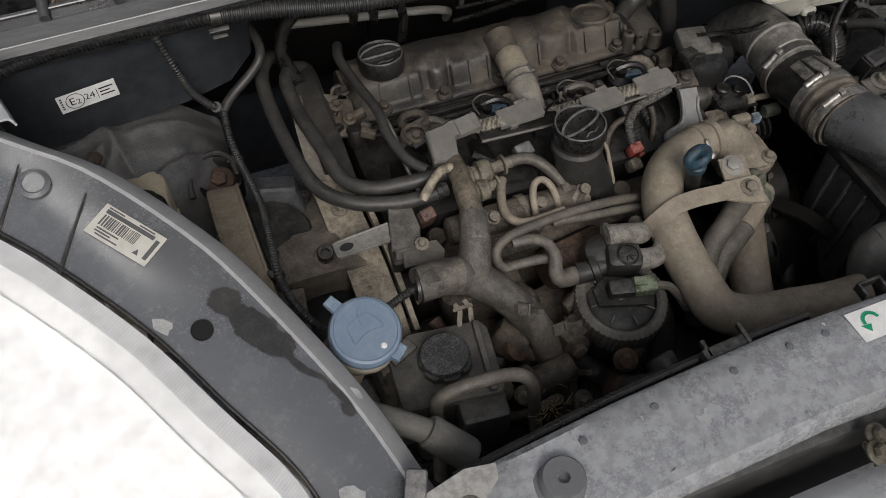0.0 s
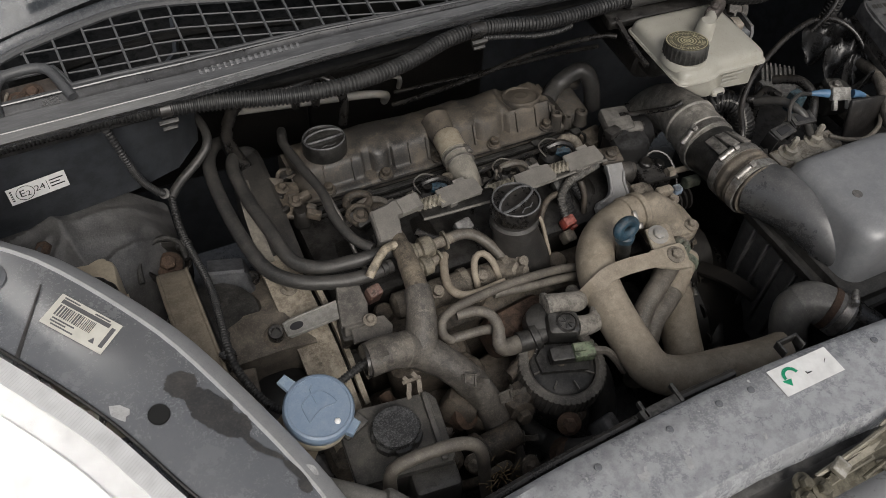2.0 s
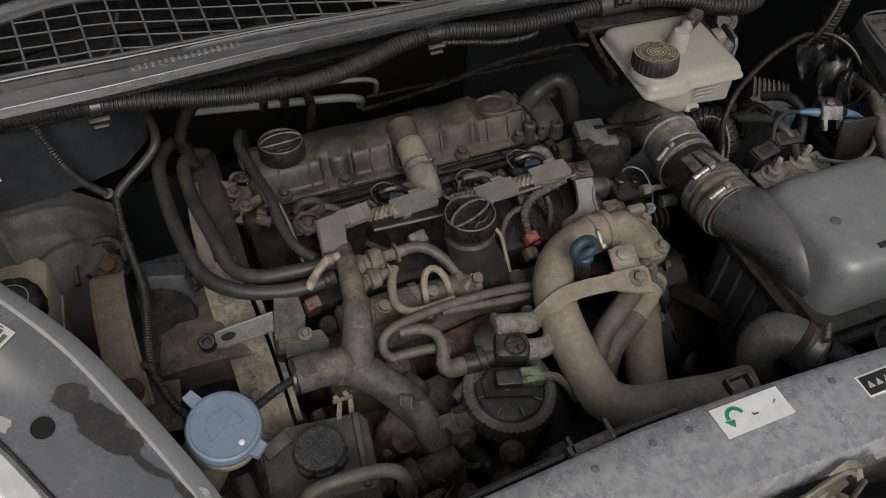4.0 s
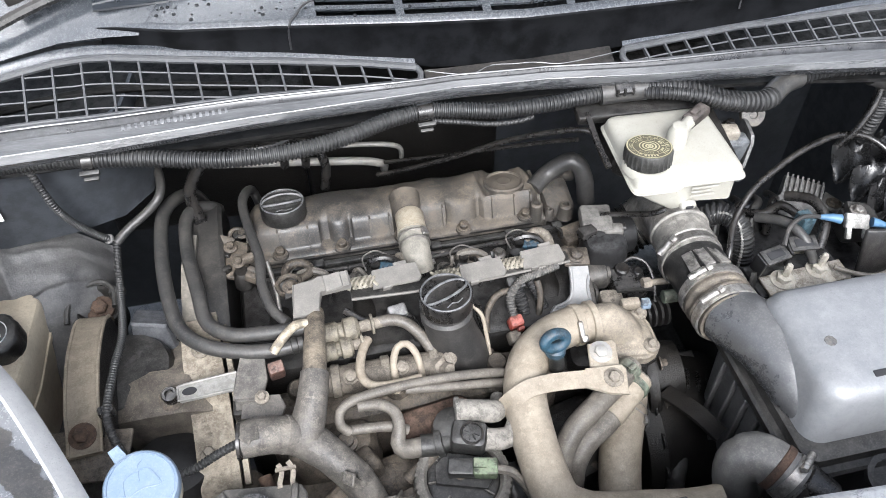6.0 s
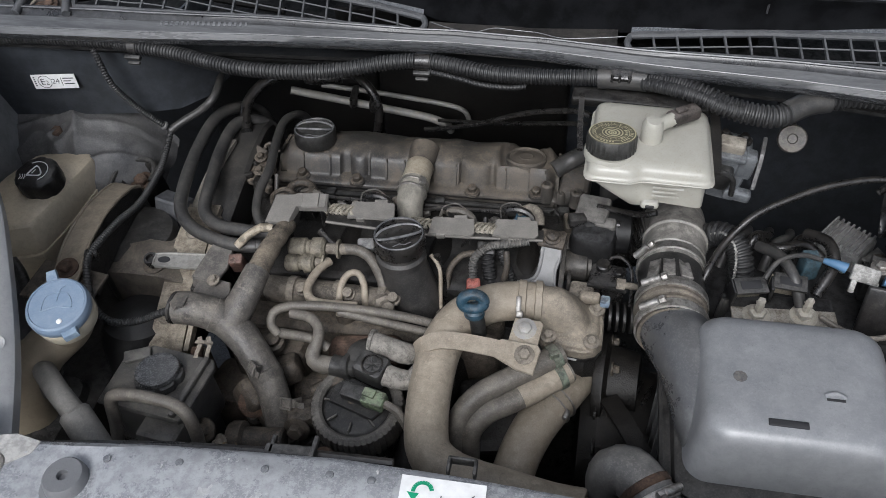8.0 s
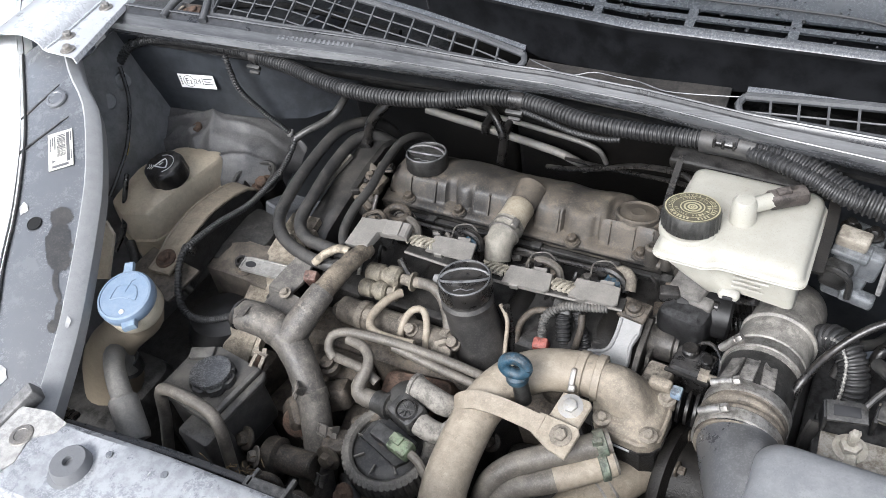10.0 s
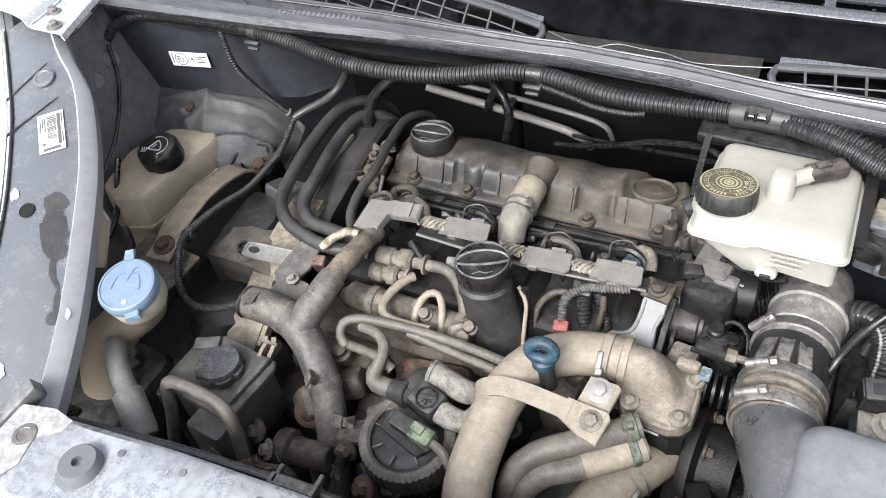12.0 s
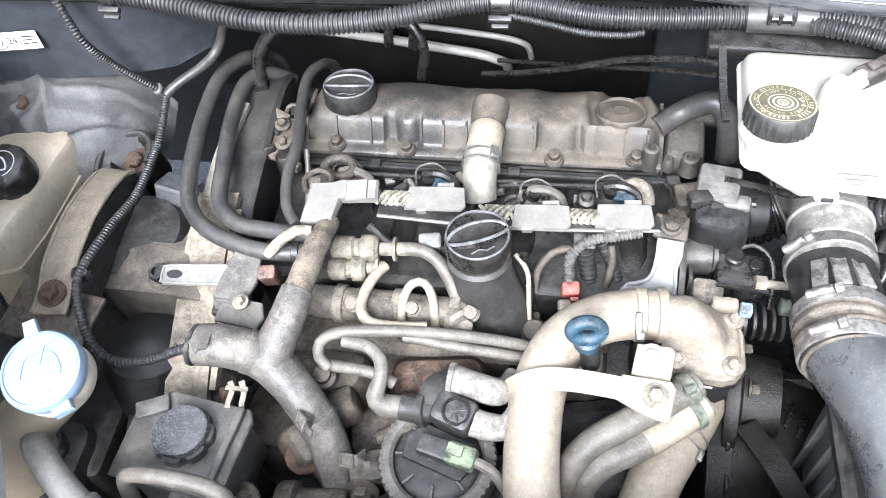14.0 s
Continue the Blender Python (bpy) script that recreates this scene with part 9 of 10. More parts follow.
    hose("filter_feed_hose", [(-0.238, 0.240, 0.785), (-0.215, 0.236, 0.786), (-0.202, 0.226, 0.784), (-0.199, 0.212, 0.778), (-0.203, 0.199, 0.767), (-0.197, 0.194, 0.759), (-0.178, 0.194, 0.757)], [0.006, 0.006, 0.0062, 0.0065, 0.0085, 0.0105, 0.0105], RUBBER_GREY, "dusty grey hose with an elbow into the fuel filter", n=14)
    solo("hose_union", Geo().lathe((-0.256, 0.217, 0.752), (0, -0.2, 1), [(0.012, 0), (0.012, 0.008), (0.008, 0.010), (0.008, 0.016), (0.0005, 0.017)], 16), CAST, "grimy union below the fuel hose", "union")
    hose("thin_dusty_pipe", [(-0.075, 0.296, 0.74), (-0.077, 0.312, 0.765), (-0.080, 0.328, 0.788), (-0.092, 0.338, 0.80)], 0.0025, PIPE, "thin dusty pipe beside the oil neck", "pipe")
    hose("thin_pipe", [(-0.072, 0.325, 0.75), (-0.070, 0.340, 0.775), (-0.055, 0.352, 0.79), (-0.035, 0.354, 0.792)], 0.0040, CAST, "thin bent dusty metal pipe", "pipe")
    hose("grey_loom", [(0.022, 0.367, 0.808), (0.0, 0.362, 0.806), (-0.024, 0.358, 0.802), (-0.040, 0.346, 0.794), (-0.041, 0.334, 0.780), (-0.040, 0.328, 0.772)], 0.0055, dusty("grey_loom", (0.130, 0.130, 0.125), 0.5, rough=0.6), "grey corrugated loom to the red plug", "wiring loom", (0.0036, 0.001), 12)
    root = thing("red_plug", (-0.040, 0.322, 0.75), "faded red sensor plug on a grey body", "plug")
    part("plug", Geo().box((-0.039, 0.324, 0.768), (0.017, 0.014, 0.018), 0.003, (20, 0, 8)), RED, root)
    part("latch", Geo().box((-0.035, 0.315, 0.765), (0.008, 0.004, 0.012), 0.001, (20, 0, 8)), RED, root)
    part("body", Geo().box((-0.042, 0.314, 0.752), (0.015, 0.016, 0.020), 0.003, (30, 0, 8)), TAN, root)
    hose("small_loom", [(-0.028, 0.362, 0.785), (-0.024, 0.352, 0.768), (-0.020, 0.340, 0.750), (-0.018, 0.332, 0.735)], 0.0085, CONDUIT, "short black corrugated loom", "wiring loom", (0.005, 0.0016), 14)
    solo("grey_plug", Geo().box((-0.029, 0.366, 0.789), (0.022, 0.018, 0.014), 0.003, (25, 0, 8)), BLACK_DUSTY, "dusty grey plug below the wiring tray", "plug")
    hose("small_loom", [(-0.012, 0.366, 0.79), (0.0, 0.352, 0.768), (0.008, 0.342, 0.752)], 0.006, CONDUIT, "short black corrugated loom", "wiring loom", (0.004, 0.0012), 12)
    hose("thin_pipe", [(-0.004, 0.360, 0.795), (-0.002, 0.348, 0.780), (-0.006, 0.335, 0.755), (-0.006, 0.325, 0.735)], 0.004, CAST, "thin bent dusty metal pipe", "pipe")
    # water pump outlet at the lower front
    root = thing("water_outlet", (-0.26, 0.10, 0.66), "grimy brown outlet flange and hose stub", "pipe stub")
    part("flange", Geo().lathe((-0.280, 0.108, 0.715), (1, 0.1, 0.05), [(0.020, 0), (0.022, 0.003), (0.022, 0.016), (0.016, 0.019), (0.015, 0.06), (0.013, 0.062)], 20), CAST, root)
    part("bolt", Geo().bolt((-0.282, 0.095, 0.728), (-0.6, -0.6, 0.6), 0.007, 0.008), TAN, root)
    g = Geo()
    rng = random.Random(11)
    for k in range(34):
        p = Vector((-0.270, 0.062, 0.752)) + Vector((rng.gauss(0, 0.010), rng.gauss(0, 0.006), rng.gauss(0, 0.007)))
        d = Vector((rng.uniform(-1, 1), rng.uniform(-1, 1), rng.uniform(-0.2, 1))).normalized() * rng.uniform(0.005, 0.013)
        g.tube([p, p + d * 0.5 + Vector((0, 0, 0.001)), p + d], 0.0006, 5, 0.004)
    solo("dry_straw", g, LEAF, "tuft of dry straw caught beside the reservoir", "straw", kind="stuff")
    # torn connectors low at the filter
    root = thing("loose_plug", (-0.115, 0.10, 0.66), "grimy grey plug hanging below the fuel filter", "plug")
    part("body", Geo().box((-0.110, 0.095, 0.68), (0.03, 0.018, 0.026), 0.004, (20, 30, 20)), GREY_CLIP, root)
    part("tail", Geo().tube([(-0.105, 0.095, 0.67), (-0.09, 0.09, 0.65), (-0.08, 0.09, 0.62)], 0.006, 8), BLACK, root)
    hose("lower_hose", [(-0.20, 0.14, 0.68), (-0.175, 0.11, 0.665), (-0.165, 0.075, 0.70), (-0.13, 0.055, 0.73), (-0.08, 0.05, 0.735), (-0.04, 0.055, 0.73)], 0.013, RUBBER, "dark hose running below the fuel filter", n=14)
    hose("lower_hose", [(-0.09, 0.18, 0.70), (-0.085, 0.15, 0.69), (-0.09, 0.12, 0.66), (-0.10, 0.10, 0.62)], 0.016, RUBBER, "dark hose beside the intercooler pipe", n=14)


fuel_lines()


# ---- air intake and battery side ----
def air_intake():
    root = thing("air_filter_box", (0.29, 0.15, 0.70), "scratched black plastic air filter box", "air filter box")
    lidmat = dusty("scratched_black_lid", (0.200, 0.205, 0.214), 0.30, dust=(0.38, 0.38, 0.385), rough=0.38, second=(0.172, 0.177, 0.187), bump=0.08, gloss=1.0, size=1.4, stain=0.14, coat=0.12)

    def ring(x0, x1, y0, y1, z, r):
        pts = []
        for q, (cx, cy) in enumerate(((x1 - r, y1 - r), (x0 + r, y1 - r), (x0 + r, y0 + r), (x1 - r, y0 + r))):
            for i in range(7):
                a = radians(90 * q + 15 * i)
                pts.append(Vector((cx + r * math.cos(a), cy + r * math.sin(a), z)))
        return pts

    rows = [ring(0.192, 0.394, 0.086, 0.250, 0.796, 0.022), ring(0.195, 0.390, 0.089, 0.246, 0.812, 0.023), ring(0.200, 0.376, 0.093, 0.240, 0.846, 0.024), ring(0.2025, 0.371, 0.095, 0.237, 0.857, 0.024), ring(0.206, 0.366, 0.0985, 0.233, 0.8635, 0.024), ring(0.212, 0.359, 0.104, 0.228, 0.8675, 0.022), ring(0.222, 0.349, 0.114, 0.218, 0.8695, 0.020), ring(0.24, 0.335, 0.135, 0.200, 0.8705, 0.016)]
    lid = part("lid", Geo().loft(rows), lidmat, root, "scratched black lid")
    # darker disc on the lid; the dent's shade is in its colour
    part("dent", Geo().lathe((0.2345, 0.158, 0.8698), (0, -0.03, 1), [(0.0066, 0.0003), (0.0060, 0.0009), (0.0005, 0.0007)], 9), dusty("dent_shade_disc", (0.11, 0.11, 0.113), 0.4, rough=0.6), lid, "round dent drawn as a disc with its shade painted in")
    # tab hole and grip slot are black plates, painted as unlit openings
    part("tab_hole", Geo().box((0.315, 0.143, 0.8703), (0.016, 0.003, 0.0012), 0.0005), INK_BLACK, lid)
    part("tab_arch", Geo().tube([(0.306, 0.1465, 0.870), (0.315, 0.1495, 0.8715), (0.324, 0.1465, 0.870)], 0.0024, 8), lidmat, lid)
    part("grip_slot", Geo().box((0.272, 0.1135, 0.8690), (0.034, 0.007, 0.003), 0.001, (4, 0, 0)), INK_BLACK, lid)
    part("grip_bar", Geo().box((0.274, 0.1150, 0.8695), (0.020, 0.0025, 0.002), 0.001), BLACK_DUSTY, lid)
    wallmat = dusty("dusty_box_wall", (0.060, 0.060, 0.061), 0.6, dust=(0.24, 0.235, 0.225), rough=0.5, second=(0.045, 0.045, 0.046))
    part("base", Geo().loft([ring(0.19, 0.40, 0.075, 0.25, 0.60, 0.02), ring(0.183, 0.406, 0.070, 0.255, 0.765, 0.02)]), wallmat, root)
    part("flange", Geo().loft([ring(0.176, 0.412, 0.060, 0.262, 0.770, 0.014), ring(0.174, 0.414, 0.058, 0.264, 0.775, 0.015), ring(0.174, 0.414, 0.058, 0.264, 0.783, 0.015), ring(0.177, 0.411, 0.061, 0.261, 0.786, 0.014)]), BLACK_DUSTY, root, "dusty flange")
    part("ledge", Geo().loft([ring(0.184, 0.404, 0.068, 0.256, 0.785, 0.016), ring(0.186, 0.402, 0.070, 0.254, 0.796, 0.016), ring(0.190, 0.398, 0.075, 0.252, 0.799, 0.016)]), BLACK_DUSTY, root)
    for x, y in ((0.180, 0.073), (0.404, 0.066), (0.178, 0.25)):
        part("screw", Geo().lathe((x, y, 0.783), UP, [(0.010, 0), (0.010, 0.006), (0.008, 0.008), (0.004, 0.008), (0.003, 0.006), (0.0004, 0.006)], 16), BLACK, root)
    for k in range(6):
        part("base_rib", Geo().box((0.181, 0.09 + 0.026 * k, 0.70), (0.008, 0.004, 0.13), 0.0015), wallmat, root)
    part("front_lug", Geo().lathe((0.268, 0.05, 0.775), (0, -0.4, 1), [(0.022, 0), (0.022, 0.006), (0.016, 0.007), (0.015, 0.003), (0.0005, 0.003)], 24), BLACK_DUSTY, root)
    # outlet horn and hoses
    duct = thing("air_duct", (0.17, 0.30, 0.76), "dusty rubber air duct with steel worm clamps", "air duct")
    hornmat = dusty("dusty_black_horn", (0.052, 0.053, 0.056), 0.5, dust=(0.22, 0.22, 0.22), rough=0.24, second=(0.044, 0.045, 0.048), gloss=0.9, bump=0.08, size=1.6, stain=0.15)
    part("horn", Geo().tube([(0.217, 0.118, 0.798), (0.214, 0.140, 0.807), (0.2115, 0.164, 0.815), (0.207, 0.190, 0.8205), (0.199, 0.214, 0.8205), (0.190, 0.236, 0.8165), (0.184, 0.252, 0.813)], [0.022, 0.0285, 0.0335, 0.0360, 0.0362, 0.0356, 0.0350], 32), hornmat, duct, "smooth black plastic horn")
    rub = dusty("brown_dust_rubber", (0.085, 0.074, 0.061), 0.8, dust=(0.27, 0.23, 0.18), rough=0.55, second=(0.042, 0.037, 0.032), cover=(0.36, 0.58), stain=0.45)
    part("sleeve", Geo().tube([(0.184, 0.244, 0.8135), (0.1835, 0.258, 0.812), (0.183, 0.272, 0.811), (0.184, 0.290, 0.809)], [0.0366, 0.0384, 0.0393, 0.0384], 40, 0.002, (0.010, 0.0024)), rub, duct, "ribbed brown-dusty sleeve")
    part("sensor_body", Geo().tube([(0.184, 0.284, 0.8095), (0.185, 0.315, 0.806), (0.186, 0.355, 0.799)], 0.0359, 36), BLACK_DUSTY, duct, "black air meter body")
    grey_rib = dusty("dusty_grey_meter", (0.12, 0.115, 0.108), 0.7, dust=(0.30, 0.275, 0.24), rough=0.5)
    for x, z in ((0.163, 0.836), (0.178, 0.841), (0.195, 0.840)):
        part("meter_rib", Geo().box((x, 0.314, z + 0.0005), (0.013, 0.034, 0.004), 0.001, (-16, (x - 0.184) * 1500, 0)), grey_rib, duct)
    grey = dusty("dust_grey_elbow", (0.27, 0.258, 0.238), 0.7, dust=(0.43, 0.40, 0.355), rough=0.34, stain=0.6, second=(0.125, 0.119, 0.110), bump=0.4, size=1.3)
    part("elbow", Geo().tube([(0.186, 0.342, 0.801), (0.189, 0.372, 0.801), (0.193, 0.404, 0.799), (0.196, 0.434, 0.792), (0.197, 0.458, 0.776), (0.192, 0.474, 0.752), (0.180, 0.478, 0.730)], [0.0368, 0.0362, 0.0345, 0.0335, 0.033, 0.033, 0.033], 36), grey, duct, "grey dusty elbow")
    for q in ((0.1875, 0.358, 0.8015), (0.1915, 0.390, 0.8005)):
        part("elbow_bead", Geo().lathe(q, (0.10, 1, -0.05), [(0.0352, 0), (0.0376, 0.002), (0.0376, 0.005), (0.0352, 0.007)], 36, cap=(False, False)), grey, duct)
    part("corrugated_hose", Geo().tube([(0.186, 0.478, 0.738), (0.160, 0.474, 0.724), (0.125, 0.462, 0.720), (0.085, 0.448, 0.716)], 0.035, 32, 0.003, (0.009, 0.004)), BLACK, duct, "corrugated black hose")
    worm_clamp((0.1836, 0.254, 0.8125), (-0.02, 1, -0.08), 0.0381, (-0.55, -0.35, 0.8), duct)
    worm_clamp((0.1840, 0.287, 0.8092), (0.03, 1, -0.10), 0.0384, (-0.50, -0.35, 0.8), duct)
    worm_clamp((0.1860, 0.348, 0.8005), (0.05, 1, -0.16), 0.0378, (-0.75, -0.3, 0.6), duct)
    # blocks between engine and duct
    DUSTY_GREY = dusty("dusty_grey_plastic", (0.10, 0.095, 0.088), 0.7, dust=(0.20, 0.186, 0.165), rough=0.55, second=(0.085, 0.081, 0.075), stain=0.12)
    side = thing("coolant_outlet", (0.09, 0.42, 0.72), "black plastic coolant outlet with plug", "coolant outlet")
    part("body", Geo().box((0.098, 0.405, 0.775), (0.055, 0.05, 0.06), 0.012, (0, 0, -10)), MATT, side)
    part("cylinder", Geo().cyl((0.08, 0.418, 0.785), (0.14, 0.425, 0.78), 0.026, n=22, edge=0.003), MATT, side)
    part("cover", Geo().box((0.094, 0.430, 0.805), (0.040, 0.042, 0.019), 0.005, (8, 0, -10)), DUSTY_GREY, side, "dusty grey upper cover")
    part("cover_lip", Geo().box((0.110, 0.412, 0.803), (0.026, 0.016, 0.014), 0.004, (14, 0, -10)), DUSTY_GREY, side)
    part("plug", Geo().box((0.076, 0.412, 0.806), (0.022, 0.016, 0.014), 0.003, (0, 0, 15)), BLACK, side)
    part("wire", Geo().tube([(0.098, 0.432, 0.814), (0.125, 0.425, 0.815), (0.15, 0.40, 0.835), (0.165, 0.395, 0.845)], 0.0035, 8), BLACK, side)
    part("hose_end", Geo().lathe((0.098, 0.418, 0.800), (1, -0.12, 0.05), [(0.009, -0.012), (0.0115, -0.010), (0.0115, 0.004), (0.007, 0.006), (0.006, 0.030)], 18), BLACK, side)
    iron = dusty("dark_worn_iron", (0.060, 0.056, 0.052), 0.55, dust=(0.17, 0.152, 0.13), rough=0.42, metal=0.35, second=(0.032, 0.030, 0.028), bump=0.5)
    throttle = thing("egr_valve", (0.085, 0.355, 0.70), "dark worn iron valve body with black solenoid", "valve")
    part("web", Geo().prism([(0.328, 0.716), (0.395, 0.724), (0.400, 0.776), (0.388, 0.786), (0.350, 0.776), (0.326, 0.758)], Matrix(((0, 0, 1, 0.0605), (1, 0, 0, 0), (0, 1, 0, 0), (0, 0, 0, 1))), 0.006, 0.001), iron, throttle, "upright iron web")
    part("web", Geo().prism([(0.330, 0.716), (0.390, 0.722), (0.394, 0.762), (0.350, 0.768)], Matrix(((0, 0, 1, 0.0705), (1, 0, 0, 0), (0, 1, 0, 0), (0, 0, 0, 1))), 0.004, 0.001), iron, throttle)
    part("barrel", Geo().lathe((0.064, 0.383, 0.757), (1, 0.02, 0), [(0.018, 0), (0.0195, 0.002), (0.0195, 0.028), (0.017, 0.030), (0.017, 0.034)], 26), iron, throttle, "worn iron barrel")
    part("foot", Geo().box((0.088, 0.338, 0.745), (0.030, 0.030, 0.040), 0.006, (0, 0, -6)), TAN, throttle)
    part("foot", Geo().box((0.080, 0.318, 0.752), (0.012, 0.018, 0.020), 0.004), CAST, throttle)
    coil = part("solenoid", Geo().box((0.118, 0.362, 0.752), (0.044, 0.040, 0.034), 0.006, (0, 0, -6)), BLACK, throttle, "black plastic solenoid")
    part("solenoid_edge", Geo().strip([(0.094, 0.341, 0.771), (0.118, 0.338, 0.771), (0.140, 0.336, 0.770)], 0.004, 0.003, UP), BLACK_DUSTY, coil)
    part("solenoid_lug", Geo().cyl((0.112, 0.372, 0.768), (0.112, 0.371, 0.778), 0.009, n=16, edge=0.002), BLACK_CLEAN, coil)
    part("solenoid_lug", Geo().cyl((0.131, 0.366, 0.766), (0.131, 0.365, 0.774), 0.006, n=14, edge=0.001), BLACK_CLEAN, coil)
    part("wire", Geo().tube([(0.112, 0.380, 0.770), (0.128, 0.382, 0.780), (0.143, 0.370, 0.778), (0.147, 0.350, 0.765), (0.146, 0.335, 0.745)], 0.0024, 8), BLACK, throttle)
    for k in range(6):
        part("vane", Geo().lathe((0.113 + 0.0085 * k, 0.330, 0.730), (1, 0.04, 0), [(0.012, 0), (0.0185, 0.001), (0.0185, 0.0042), (0.012, 0.0052)], 22), BLACK_CLEAN, throttle)
    part("shaft_end", Geo().cyl((0.130, 0.345, 0.772), (0.166, 0.344, 0.770), 0.0042, n=12, edge=0.001), TAN, throttle)
    part("shaft_nut", Geo().cyl((0.128, 0.345, 0.772), (0.138, 0.345, 0.7715), 0.0075, n=6), TAN, throttle)
    part("green_cap", Geo().cyl((0.153, 0.332, 0.755), (0.174, 0.331, 0.755), 0.0085, n=14, edge=0.001), GREEN_CLIP, throttle, "small green cap")
    for x, y, z in ((0.075, 0.430, 0.752), (0.098, 0.385, 0.74), (0.072, 0.40, 0.772)):
        part("bolt", Geo().bolt((x, y, z), (0.3, -0.5, 0.8), 0.0055, 0.008), iron, throttle)
    for x, y, z, sx, sy, sz in ((0.078, 0.452, 0.752, 0.036, 0.030, 0.040), (0.098, 0.440, 0.735, 0.030, 0.040, 0.050), (0.066, 0.425, 0.740, 0.024, 0.034, 0.040)):
        part("block", Geo().box((x, y, z), (sx, sy, sz), 0.005, (6, -4, 10)), CAST, throttle)
    low = thing("drive_flange", (0.12, 0.27, 0.60), "flange and ribbed boot low beside the engine, coloured dark as shade", "flange")
    part("flange", Geo().lathe((0.118, 0.285, 0.66), (1, -0.1, 0.1), [(0.060, 0), (0.062, 0.004), (0.062, 0.012), (0.045, 0.016), (0.040, 0.05)], 36), CAST_DARK, low)
    part("boot", Geo().tube([(0.150, 0.275, 0.640), (0.180, 0.262, 0.635), (0.215, 0.250, 0.625)], 0.034, 28, 0.003, (0.012, 0.006)), BLACK, low, "ribbed rubber boot")
    for k in range(6):
        a = radians(60 * k + 12)
        part("bolt", Geo().bolt((0.131, 0.284 - 0.050 * math.cos(a), 0.661 + 0.050 * math.sin(a)), (1, -0.1, 0.1), 0.005, 0.008), CAST, low)
    # unit behind the reservoir
    unit = thing("abs_pump", (0.25, 0.43, 0.84), "grey alloy brake pump unit with plugs beside the reservoir", "brake pump")
    alloy = dusty("grey_alloy_block", (0.150, 0.160, 0.170), 0.4, dust=(0.24, 0.235, 0.225), rough=0.36, metal=0.3, second=(0.105, 0.112, 0.12), stain=0.25)
    part("block", Geo().box((0.238, 0.436, 0.888), (0.034, 0.046, 0.062), 0.004, (0, 8, -6)), alloy, unit)
    part("step", Geo().box((0.252, 0.420, 0.906), (0.018, 0.020, 0.030), 0.003, (0, 8, -6)), alloy, unit)
    part("end_plate", Geo().prism([(-0.028, -0.034), (0.024, -0.034), (0.030, -0.020), (0.030, 0.026), (0.018, 0.032), (-0.022, 0.032), (-0.030, 0.020)], pose(0.266, 0.430, 0.902, 90, 0, 78) @ Matrix.Scale(0.72, 4), 0.006, 0.001), GREY_CLIP, unit, "pale grey end plate")
    part("top_plug", Geo().box((0.233, 0.421, 0.930), (0.028, 0.018, 0.013), 0.003, (4, 4, -8)), dusty("tan_plug", (0.26, 0.235, 0.195), 0.6, rough=0.5, second=(0.17, 0.15, 0.125), stain=0.3), unit, "tan dusty plug")
    part("plug_collar", Geo().box((0.234, 0.416, 0.921), (0.032, 0.022, 0.006), 0.002, (4, 4, -8)), alloy, unit)
    part("plug", Geo().box((0.226, 0.410, 0.893), (0.026, 0.018, 0.030), 0.006, (10, 8, -6)), BLACK_DUSTY, unit)
    part("plug_arch", Geo().tube([(0.216, 0.402, 0.905), (0.226, 0.398, 0.909), (0.238, 0.397, 0.900), (0.240, 0.398, 0.878)], 0.0032, 8), BLACK_DUSTY, unit)
    part("lower_lug", Geo().box((0.248, 0.408, 0.872), (0.030, 0.014, 0.012), 0.003, (0, 8, -6)), alloy, unit)
    for x, y, z in ((0.248, 0.440, 0.921), (0.228, 0.446, 0.920)):
        part("union", Geo().bolt((x, y, z), UP, 0.0055, 0.008), CAST_DARK, unit)
    grommet = thing("round_grommet", (0.305, 0.47, 0.90), "grey round plastic grommet on the dark bulkhead", "grommet")
    part("disc", Geo().lathe((0.311, 0.486, 0.894), (-0.1, -0.75, 0.6), [(0.0165, -0.004), (0.0165, 0.0), (0.015, 0.002), (0.0060, 0.003), (0.0050, 0.0015), (0.0005, 0.0015)], 28), TAPE, grommet)
    part("stem", Geo().cyl((0.312, 0.488, 0.892), (0.326, 0.738, 0.85), 0.008, n=14), BLACK, grommet)


air_intake()


